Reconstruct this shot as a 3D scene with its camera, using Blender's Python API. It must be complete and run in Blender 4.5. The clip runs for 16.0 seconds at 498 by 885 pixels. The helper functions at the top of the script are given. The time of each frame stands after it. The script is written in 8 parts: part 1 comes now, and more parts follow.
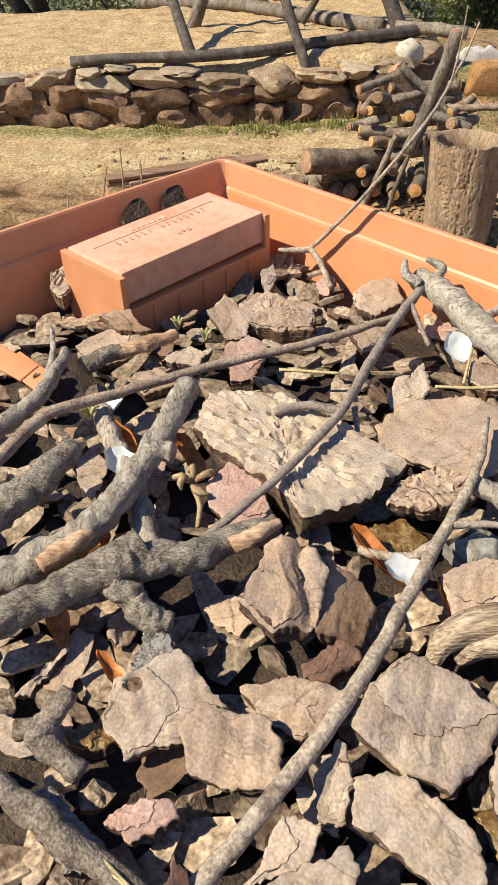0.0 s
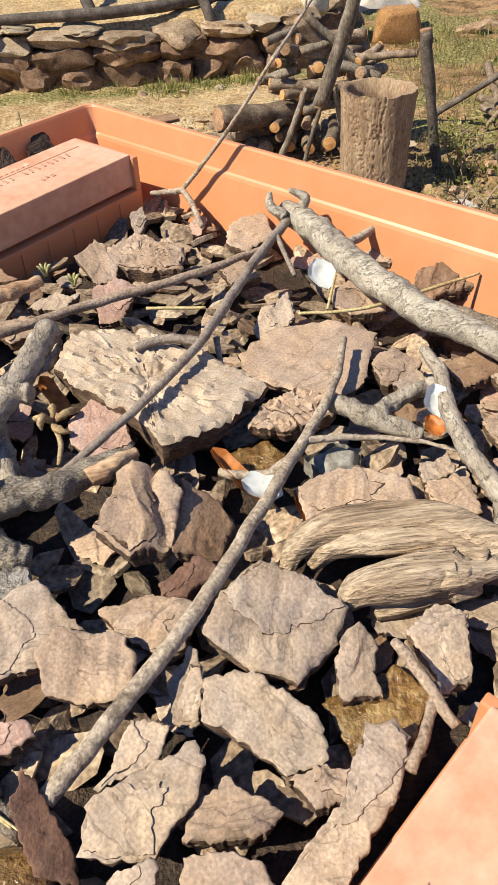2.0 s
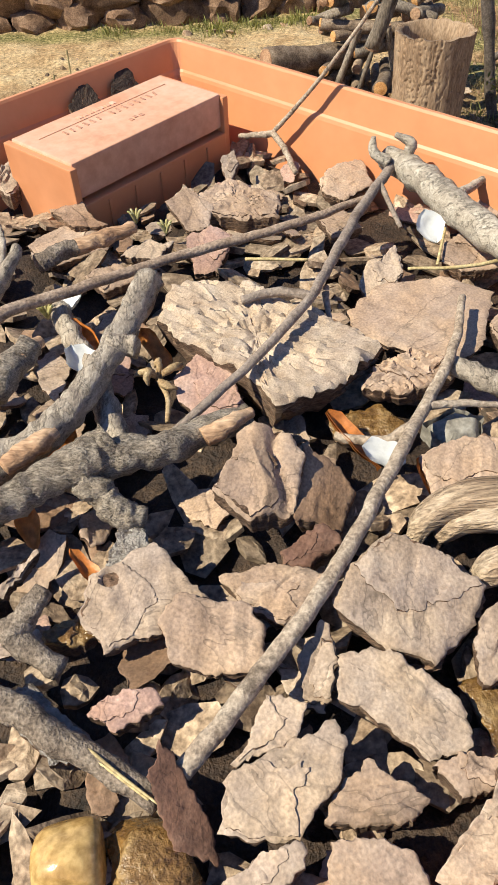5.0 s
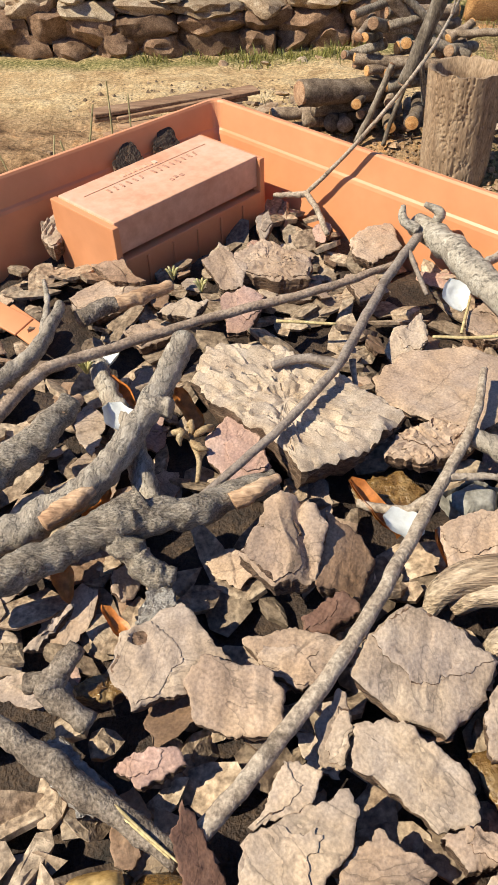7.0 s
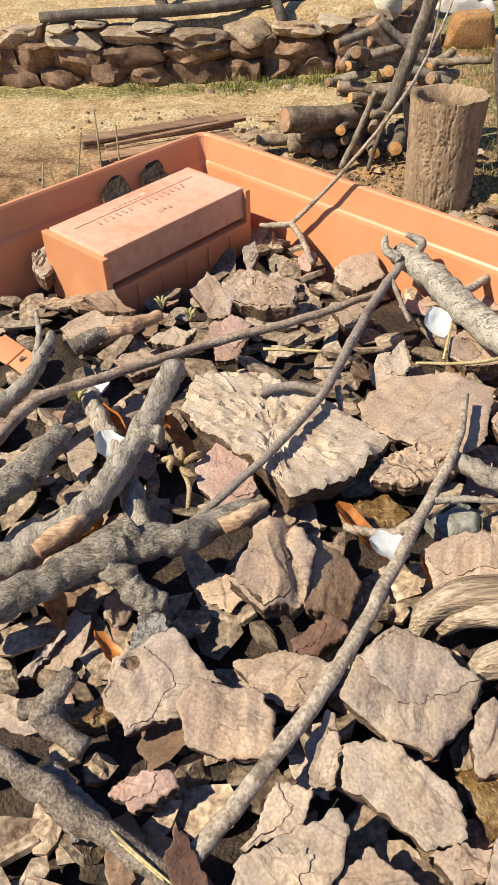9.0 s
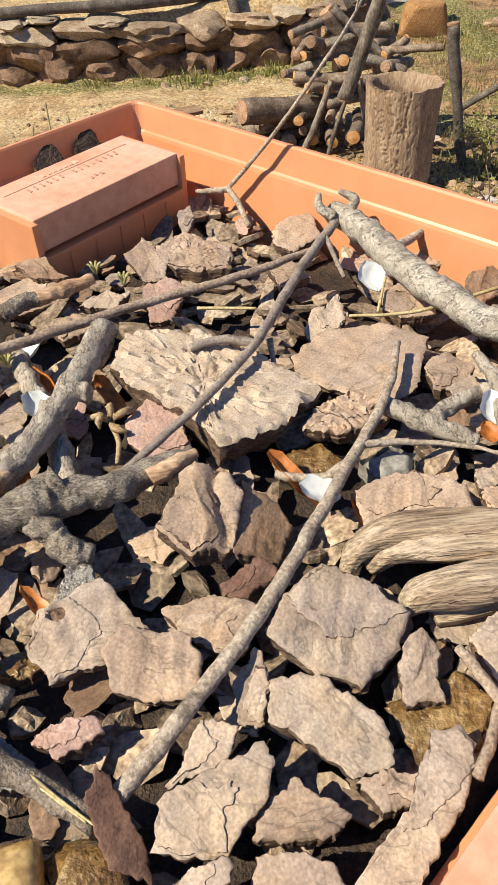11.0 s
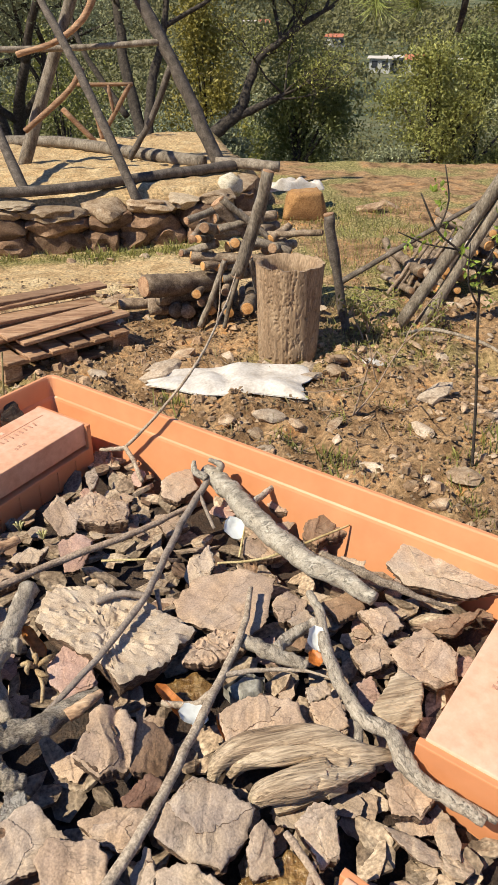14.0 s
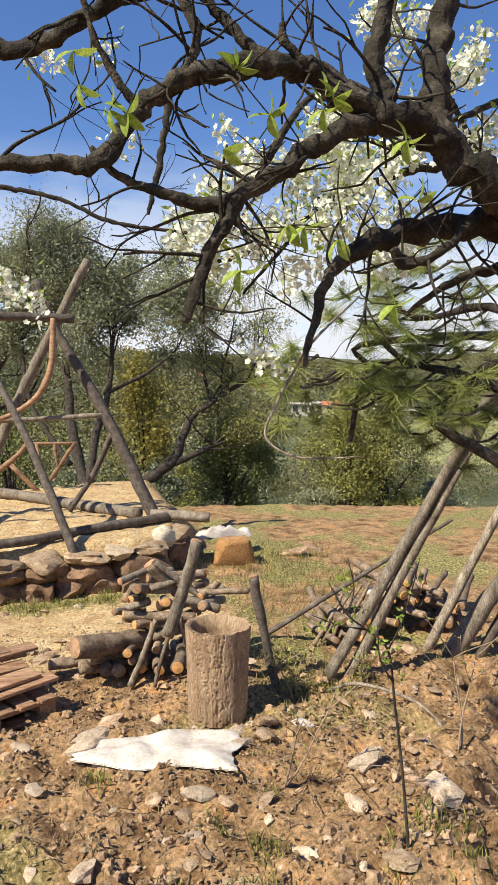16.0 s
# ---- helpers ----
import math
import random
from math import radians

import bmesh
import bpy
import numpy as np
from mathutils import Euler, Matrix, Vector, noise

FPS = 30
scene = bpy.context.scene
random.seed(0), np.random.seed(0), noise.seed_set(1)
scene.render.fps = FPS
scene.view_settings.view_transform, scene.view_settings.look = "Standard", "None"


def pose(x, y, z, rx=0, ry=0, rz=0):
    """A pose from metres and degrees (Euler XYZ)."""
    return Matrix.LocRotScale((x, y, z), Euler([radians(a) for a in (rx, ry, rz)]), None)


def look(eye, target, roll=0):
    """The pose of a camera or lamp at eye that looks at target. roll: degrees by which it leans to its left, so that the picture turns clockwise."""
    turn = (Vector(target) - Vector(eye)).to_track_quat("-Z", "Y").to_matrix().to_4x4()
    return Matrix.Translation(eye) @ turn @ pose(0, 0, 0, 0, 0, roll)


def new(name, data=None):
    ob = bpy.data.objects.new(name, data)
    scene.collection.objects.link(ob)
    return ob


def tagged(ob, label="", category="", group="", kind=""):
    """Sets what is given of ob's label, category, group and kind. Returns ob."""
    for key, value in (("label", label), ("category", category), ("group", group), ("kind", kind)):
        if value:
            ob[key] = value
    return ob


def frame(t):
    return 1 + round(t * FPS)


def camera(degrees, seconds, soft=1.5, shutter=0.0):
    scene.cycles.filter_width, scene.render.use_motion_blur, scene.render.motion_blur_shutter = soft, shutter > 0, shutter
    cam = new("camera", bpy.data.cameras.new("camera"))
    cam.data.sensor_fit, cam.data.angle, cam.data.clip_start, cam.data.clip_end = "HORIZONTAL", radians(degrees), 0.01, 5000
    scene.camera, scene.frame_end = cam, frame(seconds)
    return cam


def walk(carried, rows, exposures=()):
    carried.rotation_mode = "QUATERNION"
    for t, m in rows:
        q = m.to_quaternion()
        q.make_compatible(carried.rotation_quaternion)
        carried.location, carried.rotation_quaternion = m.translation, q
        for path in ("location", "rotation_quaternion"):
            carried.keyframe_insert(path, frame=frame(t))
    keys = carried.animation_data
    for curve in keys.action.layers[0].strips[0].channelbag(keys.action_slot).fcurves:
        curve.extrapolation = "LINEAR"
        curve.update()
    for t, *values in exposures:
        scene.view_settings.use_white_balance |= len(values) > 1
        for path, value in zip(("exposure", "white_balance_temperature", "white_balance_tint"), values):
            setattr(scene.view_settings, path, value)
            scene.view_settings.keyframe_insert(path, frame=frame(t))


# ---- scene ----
cam = camera(37.69, 16.0, soft=1.0)
PATH = [
    (0, (0.00475, 0.00839, 1.04837), (-0.0304, 1.6043, -0.1565), -1.40),
    (0.5, (0.00717, 0.00869, 1.04761), (-0.0025, 1.5997, -0.1642), -1.40),
    (1, (0.01955, 0.00065, 1.04745), (0.0727, 1.5780, -0.1810), -1.32),
    (1.5, (0.02327, -0.00028, 1.04452), (0.1198, 1.5539, -0.2105), -1.72),
    (2, (0.02874, -0.00158, 1.04038), (0.1510, 1.5278, -0.2426), -2.48),
    (2.5, (0.03242, -0.00411, 1.03761), (0.1653, 1.5066, -0.2662), -3.04),
    (3, (0.02981, -0.00349, 1.03823), (0.1500, 1.4923, -0.2840), -3.53),
    (3.5, (0.01976, 0.00135, 1.03829), (0.1267, 1.4821, -0.3018), -3.03),
    (4, (0.01458, 0.00442, 1.03673), (0.1049, 1.4708, -0.3203), -2.63),
    (4.5, (0.00883, 0.00687, 1.03747), (0.0763, 1.4657, -0.3291), -2.30),
    (5, (0.00565, 0.00959, 1.03624), (0.0312, 1.4617, -0.3388), -2.86),
    (5.2, (0.00267, 0.01077, 1.03533), (0.0293, 1.4591, -0.3437), -2.22),
    (7.5, (0.00402, 0.00990, 1.05616), (-0.0241, 1.5283, -0.2453), -2.02),
    (8, (0.00357, 0.00899, 1.05760), (-0.0140, 1.5433, -0.2252), -1.92),
    (10.3, (0.01117, 0.00415, 1.04558), (0.0504, 1.5360, -0.2396), -2.13),
    (10.5, (0.01312, 0.00337, 1.04352), (0.0609, 1.5313, -0.2461), -2.22),
    (11, (0.01665, -0.00014, 1.04386), (0.0953, 1.5220, -0.2511), -2.40),
    (11.5, (0.01877, -0.00255, 1.04519), (0.1241, 1.5161, -0.2519), -2.46),
    (12, (0.01892, -0.00370, 1.04472), (0.1389, 1.5134, -0.2530), -2.48),
    (12.5, (0.01816, -0.00346, 1.04623), (0.1500, 1.5211, -0.2415), -2.47),
    (13, (0.01980, -0.00586, 1.04975), (0.1929, 1.5602, -0.1821), -1.84),
    (13.5, (0.02315, -0.01839, 1.07215), (0.2810, 1.6256, -0.0373), -0.97),
    (14, (0.02449, -0.05153, 1.13048), (0.3813, 1.6621, 0.1629), 0.12),
    (14.5, (0.02409, -0.07370, 1.15437), (0.4752, 1.7016, 0.3514), 0.57),
    (15, (0.02335, -0.09249, 1.19480), (0.5368, 1.7348, 0.5643), 0.56),
    (15.5, (0.04381, -0.13456, 1.26947), (0.5964, 1.7404, 0.8461), 0.72),
    (16, (0.03459, -0.20659, 1.45915), (0.6098, 1.7033, 1.3118), 0.38),
]
walk(cam, [(t, look(eye, target, roll)) for t, eye, target, roll in PATH], [(0.0, 0.24), (13.0, 0.24), (14.5, 0.16), (15.5, 0.15), (16.0, 0.36)])

# ---- light ----
SUN_ELEV, SUN_AZ = 48.0, math.atan2(-0.945, -0.33)  # azimuth from +y towards +x
world = bpy.data.worlds.new("world")
scene.world = world
world.use_nodes = True
wn, wl = world.node_tree.nodes, world.node_tree.links
wn.clear()
w_out, w_bg = wn.new("ShaderNodeOutputWorld"), wn.new("ShaderNodeBackground")
sky = wn.new("ShaderNodeTexSky")
sky.sky_type, sky.sun_disc = "NISHITA", False
sky.sun_elevation, sky.sun_rotation = radians(SUN_ELEV), SUN_AZ
sky.altitude, sky.air_density, sky.dust_density, sky.ozone_density = 900, 1.0, 0.05, 2.6
w_tc, w_map, w_noise, w_ramp = wn.new("ShaderNodeTexCoord"), wn.new("ShaderNodeMapping"), wn.new("ShaderNodeTexNoise"), wn.new("ShaderNodeValToRGB")
w_map.inputs["Scale"].default_value = (2.2, 2.2, 6.5)
w_map.inputs["Location"].default_value = (0.7, 0.2, 0.35)
w_noise.inputs["Scale"].default_value, w_noise.inputs["Detail"].default_value, w_noise.inputs["Roughness"].default_value = 1.3, 8.0, 0.58
w_ramp.color_ramp.elements[0].position, w_ramp.color_ramp.elements[1].position = 0.34, 0.48
w_sep, w_el, w_mul, w_mix = wn.new("ShaderNodeSeparateXYZ"), wn.new("ShaderNodeMapRange"), wn.new("ShaderNodeMath"), wn.new("ShaderNodeMix")
w_el.inputs["From Min"].default_value, w_el.inputs["From Max"].default_value = 0.31, 0.13
w_mul.operation, w_mix.data_type = "MULTIPLY", "RGBA"
w_mix.inputs["B"].default_value = (12.0, 12.4, 13.2, 1)
wl.new(w_tc.outputs["Generated"], w_map.inputs["Vector"])
wl.new(w_map.outputs["Vector"], w_noise.inputs["Vector"])
wl.new(w_noise.outputs["Fac"], w_ramp.inputs["Fac"])
wl.new(w_tc.outputs["Generated"], w_sep.inputs["Vector"])
wl.new(w_sep.outputs["Z"], w_el.inputs["Value"])
wl.new(w_ramp.outputs["Color"], w_mul.inputs[0])
wl.new(w_el.outputs["Result"], w_mul.inputs[1])
wl.new(w_mul.outputs["Value"], w_mix.inputs["Factor"])
w_hs = wn.new("ShaderNodeHueSaturation")
w_hs.inputs["Hue"].default_value, w_hs.inputs["Saturation"].default_value, w_hs.inputs["Value"].default_value = 0.510, 1.18, 2.15
wl.new(sky.outputs["Color"], w_hs.inputs["Color"])
wl.new(w_hs.outputs["Color"], w_mix.inputs["A"])
wl.new(w_mix.outputs["Result"], w_bg.inputs["Color"])
wl.new(w_bg.outputs["Background"], w_out.inputs["Surface"])
w_bg.inputs["Strength"].default_value = 0.058

sun = new("sun", bpy.data.lights.new("sun", "SUN"))
sun.data.energy, sun.data.angle, sun.data.color = 5.9, radians(0.53), (1.0, 0.945, 0.755)
sun.matrix_world = look((math.sin(SUN_AZ) * 30 * math.cos(radians(SUN_ELEV)), math.cos(SUN_AZ) * 30 * math.cos(radians(SUN_ELEV)), 30 * math.sin(radians(SUN_ELEV))), (0, 0, 0))


# ---- materials ----
def mat(name, cols, scale=40.0, rough=0.8, bump=0.3, bscale=None, stretch=(1, 1, 1), rand=0.25, metal=0.0, spec=0.4, fine=0.35, dist=0.002, cracks=0.0, wet=0.0, trans=0.0, detail=6.0, island=False, layers=0.0, streak=0.0, stain=0.0):
    """A procedural surface: three colours over a coarse noise, a fine noise over it, bump of two sizes, and a change from piece to piece."""
    m = bpy.data.materials.new(name)
    m.use_nodes = True
    n, l = m.node_tree.nodes, m.node_tree.links
    b = n["Principled BSDF"]
    tc, mp = n.new("ShaderNodeTexCoord"), n.new("ShaderNodeMapping")
    mp.inputs["Scale"].default_value = stretch
    info = n.new("ShaderNodeNewGeometry" if island else "ShaderNodeObjectInfo")
    pick = "Random Per Island" if island else "Random"
    shift = n.new("ShaderNodeVectorMath")
    shift.operation = "ADD"
    l.new(tc.outputs["Object"], shift.inputs[0])
    l.new(info.outputs[pick], shift.inputs[1])
    l.new(shift.outputs["Vector"], mp.inputs["Vector"])
    if layers or streak:
        spin, ang = n.new("ShaderNodeVectorRotate"), n.new("ShaderNodeMath")
        spin.rotation_type, ang.operation = "Z_AXIS", "MULTIPLY"
        ang.inputs[1].default_value = 37.0
        l.new(info.outputs[pick], ang.inputs[0])
        l.new(ang.outputs["Value"], spin.inputs["Angle"])
        l.new(tc.outputs["Object"], spin.inputs["Vector"])
        l.new(spin.outputs["Vector"], shift.inputs[0])
    n1, n2 = n.new("ShaderNodeTexNoise"), n.new("ShaderNodeTexNoise")
    n1.inputs["Scale"].default_value, n1.inputs["Detail"].default_value, n1.inputs["Roughness"].default_value = scale, detail, 0.70
    n2.inputs["Scale"].default_value, n2.inputs["Detail"].default_value = scale * (22 if layers else 8), 4.0
    for q in (n1, n2):
        l.new(mp.outputs["Vector"], q.inputs["Vector"])
    ramp = n.new("ShaderNodeValToRGB")
    e = ramp.color_ramp.elements
    e[0].position, e[1].position = (0.26, 0.76) if layers else (0.32, 0.70)
    e[0].color, e[1].color = (*cols[0], 1), (*cols[-1], 1)
    if len(cols) > 2:
        q = e.new(0.5)
        q.color = (*cols[1], 1)
    l.new(n1.outputs["Fac"], ramp.inputs["Fac"])
    fr = n.new("ShaderNodeMapRange")
    fr.inputs["From Min"].default_value, fr.inputs["From Max"].default_value = 0.3, 0.7
    fr.inputs["To Min"].default_value, fr.inputs["To Max"].default_value = 1 - fine, 1 + fine * 0.6
    l.new(n2.outputs["Fac"], fr.inputs["Value"])
    hs = n.new("ShaderNodeHueSaturation")
    rv = n.new("ShaderNodeMapRange")
    rv.inputs["To Min"].default_value, rv.inputs["To Max"].default_value = 1 - rand, 1 + rand * 0.7
    l.new(info.outputs[pick], rv.inputs["Value"])
    mul = n.new("ShaderNodeMath")
    mul.operation = "MULTIPLY"
    l.new(fr.outputs["Result"], mul.inputs[0])
    l.new(rv.outputs["Result"], mul.inputs[1])
    last = mul
    height = n1
    if cracks:
        vo = n.new("ShaderNodeTexVoronoi")
        vo.feature = "DISTANCE_TO_EDGE"
        vo.inputs["Scale"].default_value = cracks
        wob = n.new("ShaderNodeMix")
        wob.data_type, wob.inputs["Factor"].default_value = "RGBA", 0.03
        l.new(mp.outputs["Vector"], wob.inputs["A"])
        l.new(n1.outputs["Color"], wob.inputs["B"])
        l.new(wob.outputs["Result"], vo.inputs["Vector"])
        cr = n.new("ShaderNodeMapRange")
        cr.inputs["From Max"].default_value = 0.035
        cr.inputs["To Min"].default_value = 0.45
        l.new(vo.outputs["Distance"], cr.inputs["Value"])
        m2 = n.new("ShaderNodeMath")
        m2.operation = "MULTIPLY"
        l.new(mul.outputs["Value"], m2.inputs[0])
        l.new(cr.outputs["Result"], m2.inputs[1])
        last = m2
        bc = n.new("ShaderNodeBump")
        bc.inputs["Strength"].default_value, bc.inputs["Distance"].default_value = 0.8, dist
        l.new(cr.outputs["Result"], bc.inputs["Height"])
    if layers:
        ln, sn, lb, lc = n.new("ShaderNodeTexNoise"), n.new("ShaderNodeMath"), n.new("ShaderNodeBump"), n.new("ShaderNodeMapRange")
        ln.inputs["Scale"].default_value, ln.inputs["Detail"].default_value, ln.inputs["Roughness"].default_value = layers, 5.0, 0.55
        sm = n.new("ShaderNodeMapping")
        sm.inputs["Scale"].default_value = (0.55, 1.5, 1.0)
        l.new(shift.outputs["Vector"], sm.inputs["Vector"])
        l.new(sm.outputs["Vector"], ln.inputs["Vector"])
        sn.operation = "SNAP"
        sn.inputs[1].default_value = 0.105
        l.new(ln.outputs["Fac"], sn.inputs[0])
        lb.inputs["Strength"].default_value, lb.inputs["Distance"].default_value = 0.9, 0.010
        l.new(sn.outputs["Value"], lb.inputs["Height"])
        lc.inputs["From Min"].default_value, lc.inputs["From Max"].default_value = 0.25, 0.75
        lc.inputs["To Min"].default_value, lc.inputs["To Max"].default_value = 0.88, 1.10
        l.new(sn.outputs["Value"], lc.inputs["Value"])
        m3 = n.new("ShaderNodeMath")
        m3.operation = "MULTIPLY"
        l.new(last.outputs["Value"], m3.inputs[0])
        l.new(lc.outputs["Result"], m3.inputs[1])
        # darkens the colour along each step, painting the shade of a ledge
        fa, fb, fc, m5 = n.new("ShaderNodeMath"), n.new("ShaderNodeMath"), n.new("ShaderNodeMapRange"), n.new("ShaderNodeMath")
        fa.operation, fb.operation, m5.operation = "SUBTRACT", "DIVIDE", "MULTIPLY"
        l.new(ln.outputs["Fac"], fa.inputs[0])
        l.new(sn.outputs["Value"], fa.inputs[1])
        l.new(fa.outputs["Value"], fb.inputs[0])
        fb.inputs[1].default_value = 0.105
        fc.inputs["From Min"].default_value, fc.inputs["From Max"].default_value = 0.0, 0.10
        fc.inputs["To Min"].default_value, fc.inputs["To Max"].default_value = 0.60, 1.0
        l.new(fb.outputs["Value"], fc.inputs["Value"])
        l.new(m3.outputs["Value"], m5.inputs[0])
        l.new(fc.outputs["Result"], m5.inputs[1])
        last = m5
    if streak:
        st, sr, sm2, m4 = n.new("ShaderNodeTexNoise"), n.new("ShaderNodeMapRange"), n.new("ShaderNodeMapping"), n.new("ShaderNodeMath")
        sm2.inputs["Scale"].default_value = (0.12, 0.7, 0.6)
        st.inputs["Scale"].default_value, st.inputs["Detail"].default_value = streak, 5.0
        l.new(shift.outputs["Vector"], sm2.inputs["Vector"])
        l.new(sm2.outputs["Vector"], st.inputs["Vector"])
        sr.inputs["From Min"].default_value, sr.inputs["From Max"].default_value = 0.36, 0.56
        sr.inputs["To Min"].default_value, sr.inputs["To Max"].default_value = 0.87, 1.04
        l.new(st.outputs["Fac"], sr.inputs["Value"])
        m4.operation = "MULTIPLY"
        l.new(last.outputs["Value"], m4.inputs[0])
        l.new(sr.outputs["Result"], m4.inputs[1])
        last = m4
        sb = n.new("ShaderNodeBump")
        sb.inputs["Strength"].default_value, sb.inputs["Distance"].default_value = 0.55, 0.0013
        l.new(st.outputs["Fac"], sb.inputs["Height"])
        if layers:
            l.new(lb.outputs["Normal"], sb.inputs["Normal"])
        lb = sb
    l.new(last.outputs["Value"], hs.inputs["Value"])
    l.new(ramp.outputs["Color"], hs.inputs["Color"])
    if stain:
        dn, dr, dm = n.new("ShaderNodeTexNoise"), n.new("ShaderNodeMapRange"), n.new("ShaderNodeMix")
        dn.inputs["Scale"].default_value, dn.inputs["Detail"].default_value, dn.inputs["Roughness"].default_value = stain, 9.0, 0.72
        dr.inputs["From Min"].default_value, dr.inputs["From Max"].default_value = 0.59, 0.66
        dr.inputs["To Max"].default_value = 0.75
        dm.data_type = "RGBA"
        l.new(shift.outputs["Vector"], dn.inputs["Vector"])
        l.new(dn.outputs["Fac"], dr.inputs["Value"])
        l.new(dr.outputs["Result"], dm.inputs["Factor"])
        l.new(ramp.outputs["Color"], dm.inputs["A"])
        dm.inputs["B"].default_value = (*[v * 0.5 for v in cols[0]], 1)
        l.new(dm.outputs["Result"], hs.inputs["Color"])
    if layers:
        hn, hr, hm = n.new("ShaderNodeTexNoise"), n.new("ShaderNodeValToRGB"), n.new("ShaderNodeMix")
        hn.inputs["Scale"].default_value, hn.inputs["Detail"].default_value, hn.inputs["Roughness"].default_value = 70.0, 7.0, 0.65
        l.new(shift.outputs["Vector"], hn.inputs["Vector"])
        l.new(hn.outputs["Fac"], hr.inputs["Fac"])
        hr.color_ramp.elements[0].position, hr.color_ramp.elements[1].position = 0.36, 0.64
        hr.color_ramp.elements[0].color, hr.color_ramp.elements[1].color = (0.90, 0.90, 0.95, 1), (1.04, 0.99, 0.92, 1)
        hm.data_type, hm.blend_type, hm.inputs["Factor"].default_value = "RGBA", "MULTIPLY", 1.0
        l.new(hs.outputs["Color"], hm.inputs["A"])
        l.new(hr.outputs["Color"], hm.inputs["B"])
        l.new(hm.outputs["Result"], b.inputs["Base Color"])
    else:
        l.new(hs.outputs["Color"], b.inputs["Base Color"])
    b1, b2 = n.new("ShaderNodeBump"), n.new("ShaderNodeBump")
    b1.inputs["Strength"].default_value, b1.inputs["Distance"].default_value = bump, dist
    b2.inputs["Strength"].default_value, b2.inputs["Distance"].default_value = bump * 0.9, dist * 0.35
    if bscale:
        n3 = n.new("ShaderNodeTexNoise")
        n3.inputs["Scale"].default_value, n3.inputs["Detail"].default_value = bscale, 6.0
        l.new(mp.outputs["Vector"], n3.inputs["Vector"])
        height = n3
    l.new(height.outputs["Fac"], b1.inputs["Height"])
    l.new(n2.outputs["Fac"], b2.inputs["Height"])
    l.new(b1.outputs["Normal"], b2.inputs["Normal"])
    if cracks:
        l.new(bc.outputs["Normal"], b1.inputs["Normal"])
    if layers or streak:
        l.new(lb.outputs["Normal"], (bc if cracks else b1).inputs["Normal"])
    l.new(b2.outputs["Normal"], b.inputs["Normal"])
    b.inputs["Roughness"].default_value, b.inputs["Metallic"].default_value = rough, metal
    b.inputs["Specular IOR Level"].default_value = spec
    if wet:
        wr = n.new("ShaderNodeMapRange")
        wr.inputs["From Min"].default_value, wr.inputs["From Max"].default_value = 0.45, 0.6
        wr.inputs["To Min"].default_value, wr.inputs["To Max"].default_value = 0.12, rough
        l.new(n1.outputs["Fac"], wr.inputs["Value"])
        l.new(wr.outputs["Result"], b.inputs["Roughness"])
    if trans:
        tr, mx = n.new("ShaderNodeBsdfTranslucent"), n.new("ShaderNodeMixShader")
        mx.inputs["Fac"].default_value = trans
        l.new(hs.outputs["Color"], tr.inputs["Color"])
        l.new(b.outputs["BSDF"], mx.inputs[1])
        l.new(tr.outputs["BSDF"], mx.inputs[2])
        l.new(mx.outputs["Shader"], n["Material Output"].inputs["Surface"])
    return m


BARK = mat("bark_tan", [(0.346, 0.232, 0.158), (0.46, 0.325, 0.23), (0.58, 0.44, 0.33)], 60, 0.85, 0.42, rand=0.18, layers=21, fine=0.30, dist=0.0012, streak=190, stain=48)
BARK_PALE = mat("bark_pale", [(0.402, 0.289, 0.202), (0.51, 0.385, 0.28), (0.63, 0.50, 0.38)], 60, 0.85, 0.42, rand=0.12, layers=18, fine=0.30, dist=0.0012, streak=170, stain=42)
SCALE = mat("bark_scale", [(0.31, 0.215, 0.145), (0.54, 0.42, 0.31), (0.67, 0.55, 0.425)], 90, 0.85, 0.35, rand=0.05, layers=46, fine=0.3, dist=0.0014)
BARK_PINK = mat("bark_pink", [(0.368, 0.216, 0.166), (0.47, 0.30, 0.235), (0.57, 0.41, 0.325)], 60, 0.85, 0.42, rand=0.15, layers=20, fine=0.30, dist=0.0012, streak=190, stain=48)
BARK_GREY = mat("bark_grey", [(0.3, 0.219, 0.16), (0.42, 0.315, 0.235), (0.56, 0.445, 0.345)], 60, 0.85, 0.42, rand=0.15, layers=26, fine=0.30, dist=0.0012, streak=210, stain=52)
BARK_BROWN = mat("bark_brown", [(0.204, 0.119, 0.0718), (0.30, 0.185, 0.115), (0.43, 0.295, 0.195)], 60, 0.85, 0.42, rand=0.2, layers=24, fine=0.30, dist=0.0012, streak=210, stain=50)
BARK_DARK = mat("bark_dark", [(0.113, 0.0568, 0.0382), (0.17, 0.088, 0.058), (0.28, 0.17, 0.12)], 60, 0.85, 0.42, rand=0.18, layers=26, fine=0.30, dist=0.0012, streak=210, stain=50)
BARK_EDGE = mat("broken_bark_edge", [(0.07, 0.038, 0.022), (0.20, 0.118, 0.074), (0.35, 0.235, 0.155)], 160, 0.9, 0.7, rand=0.2, fine=0.5, stretch=(0.5, 0.5, 3.0))
WETBARK = mat("bark_wet", [(0.08, 0.06, 0.045), (0.20, 0.165, 0.135), (0.32, 0.28, 0.24)], 90, 0.5, 0.9, rand=0.1, spec=0.7, wet=1.0)
AMBER = mat("bark_amber", [(0.09, 0.04, 0.012), (0.23, 0.125, 0.04), (0.36, 0.23, 0.09)], 90, 0.55, 0.7, rand=0.15, spec=0.6, wet=1.0)
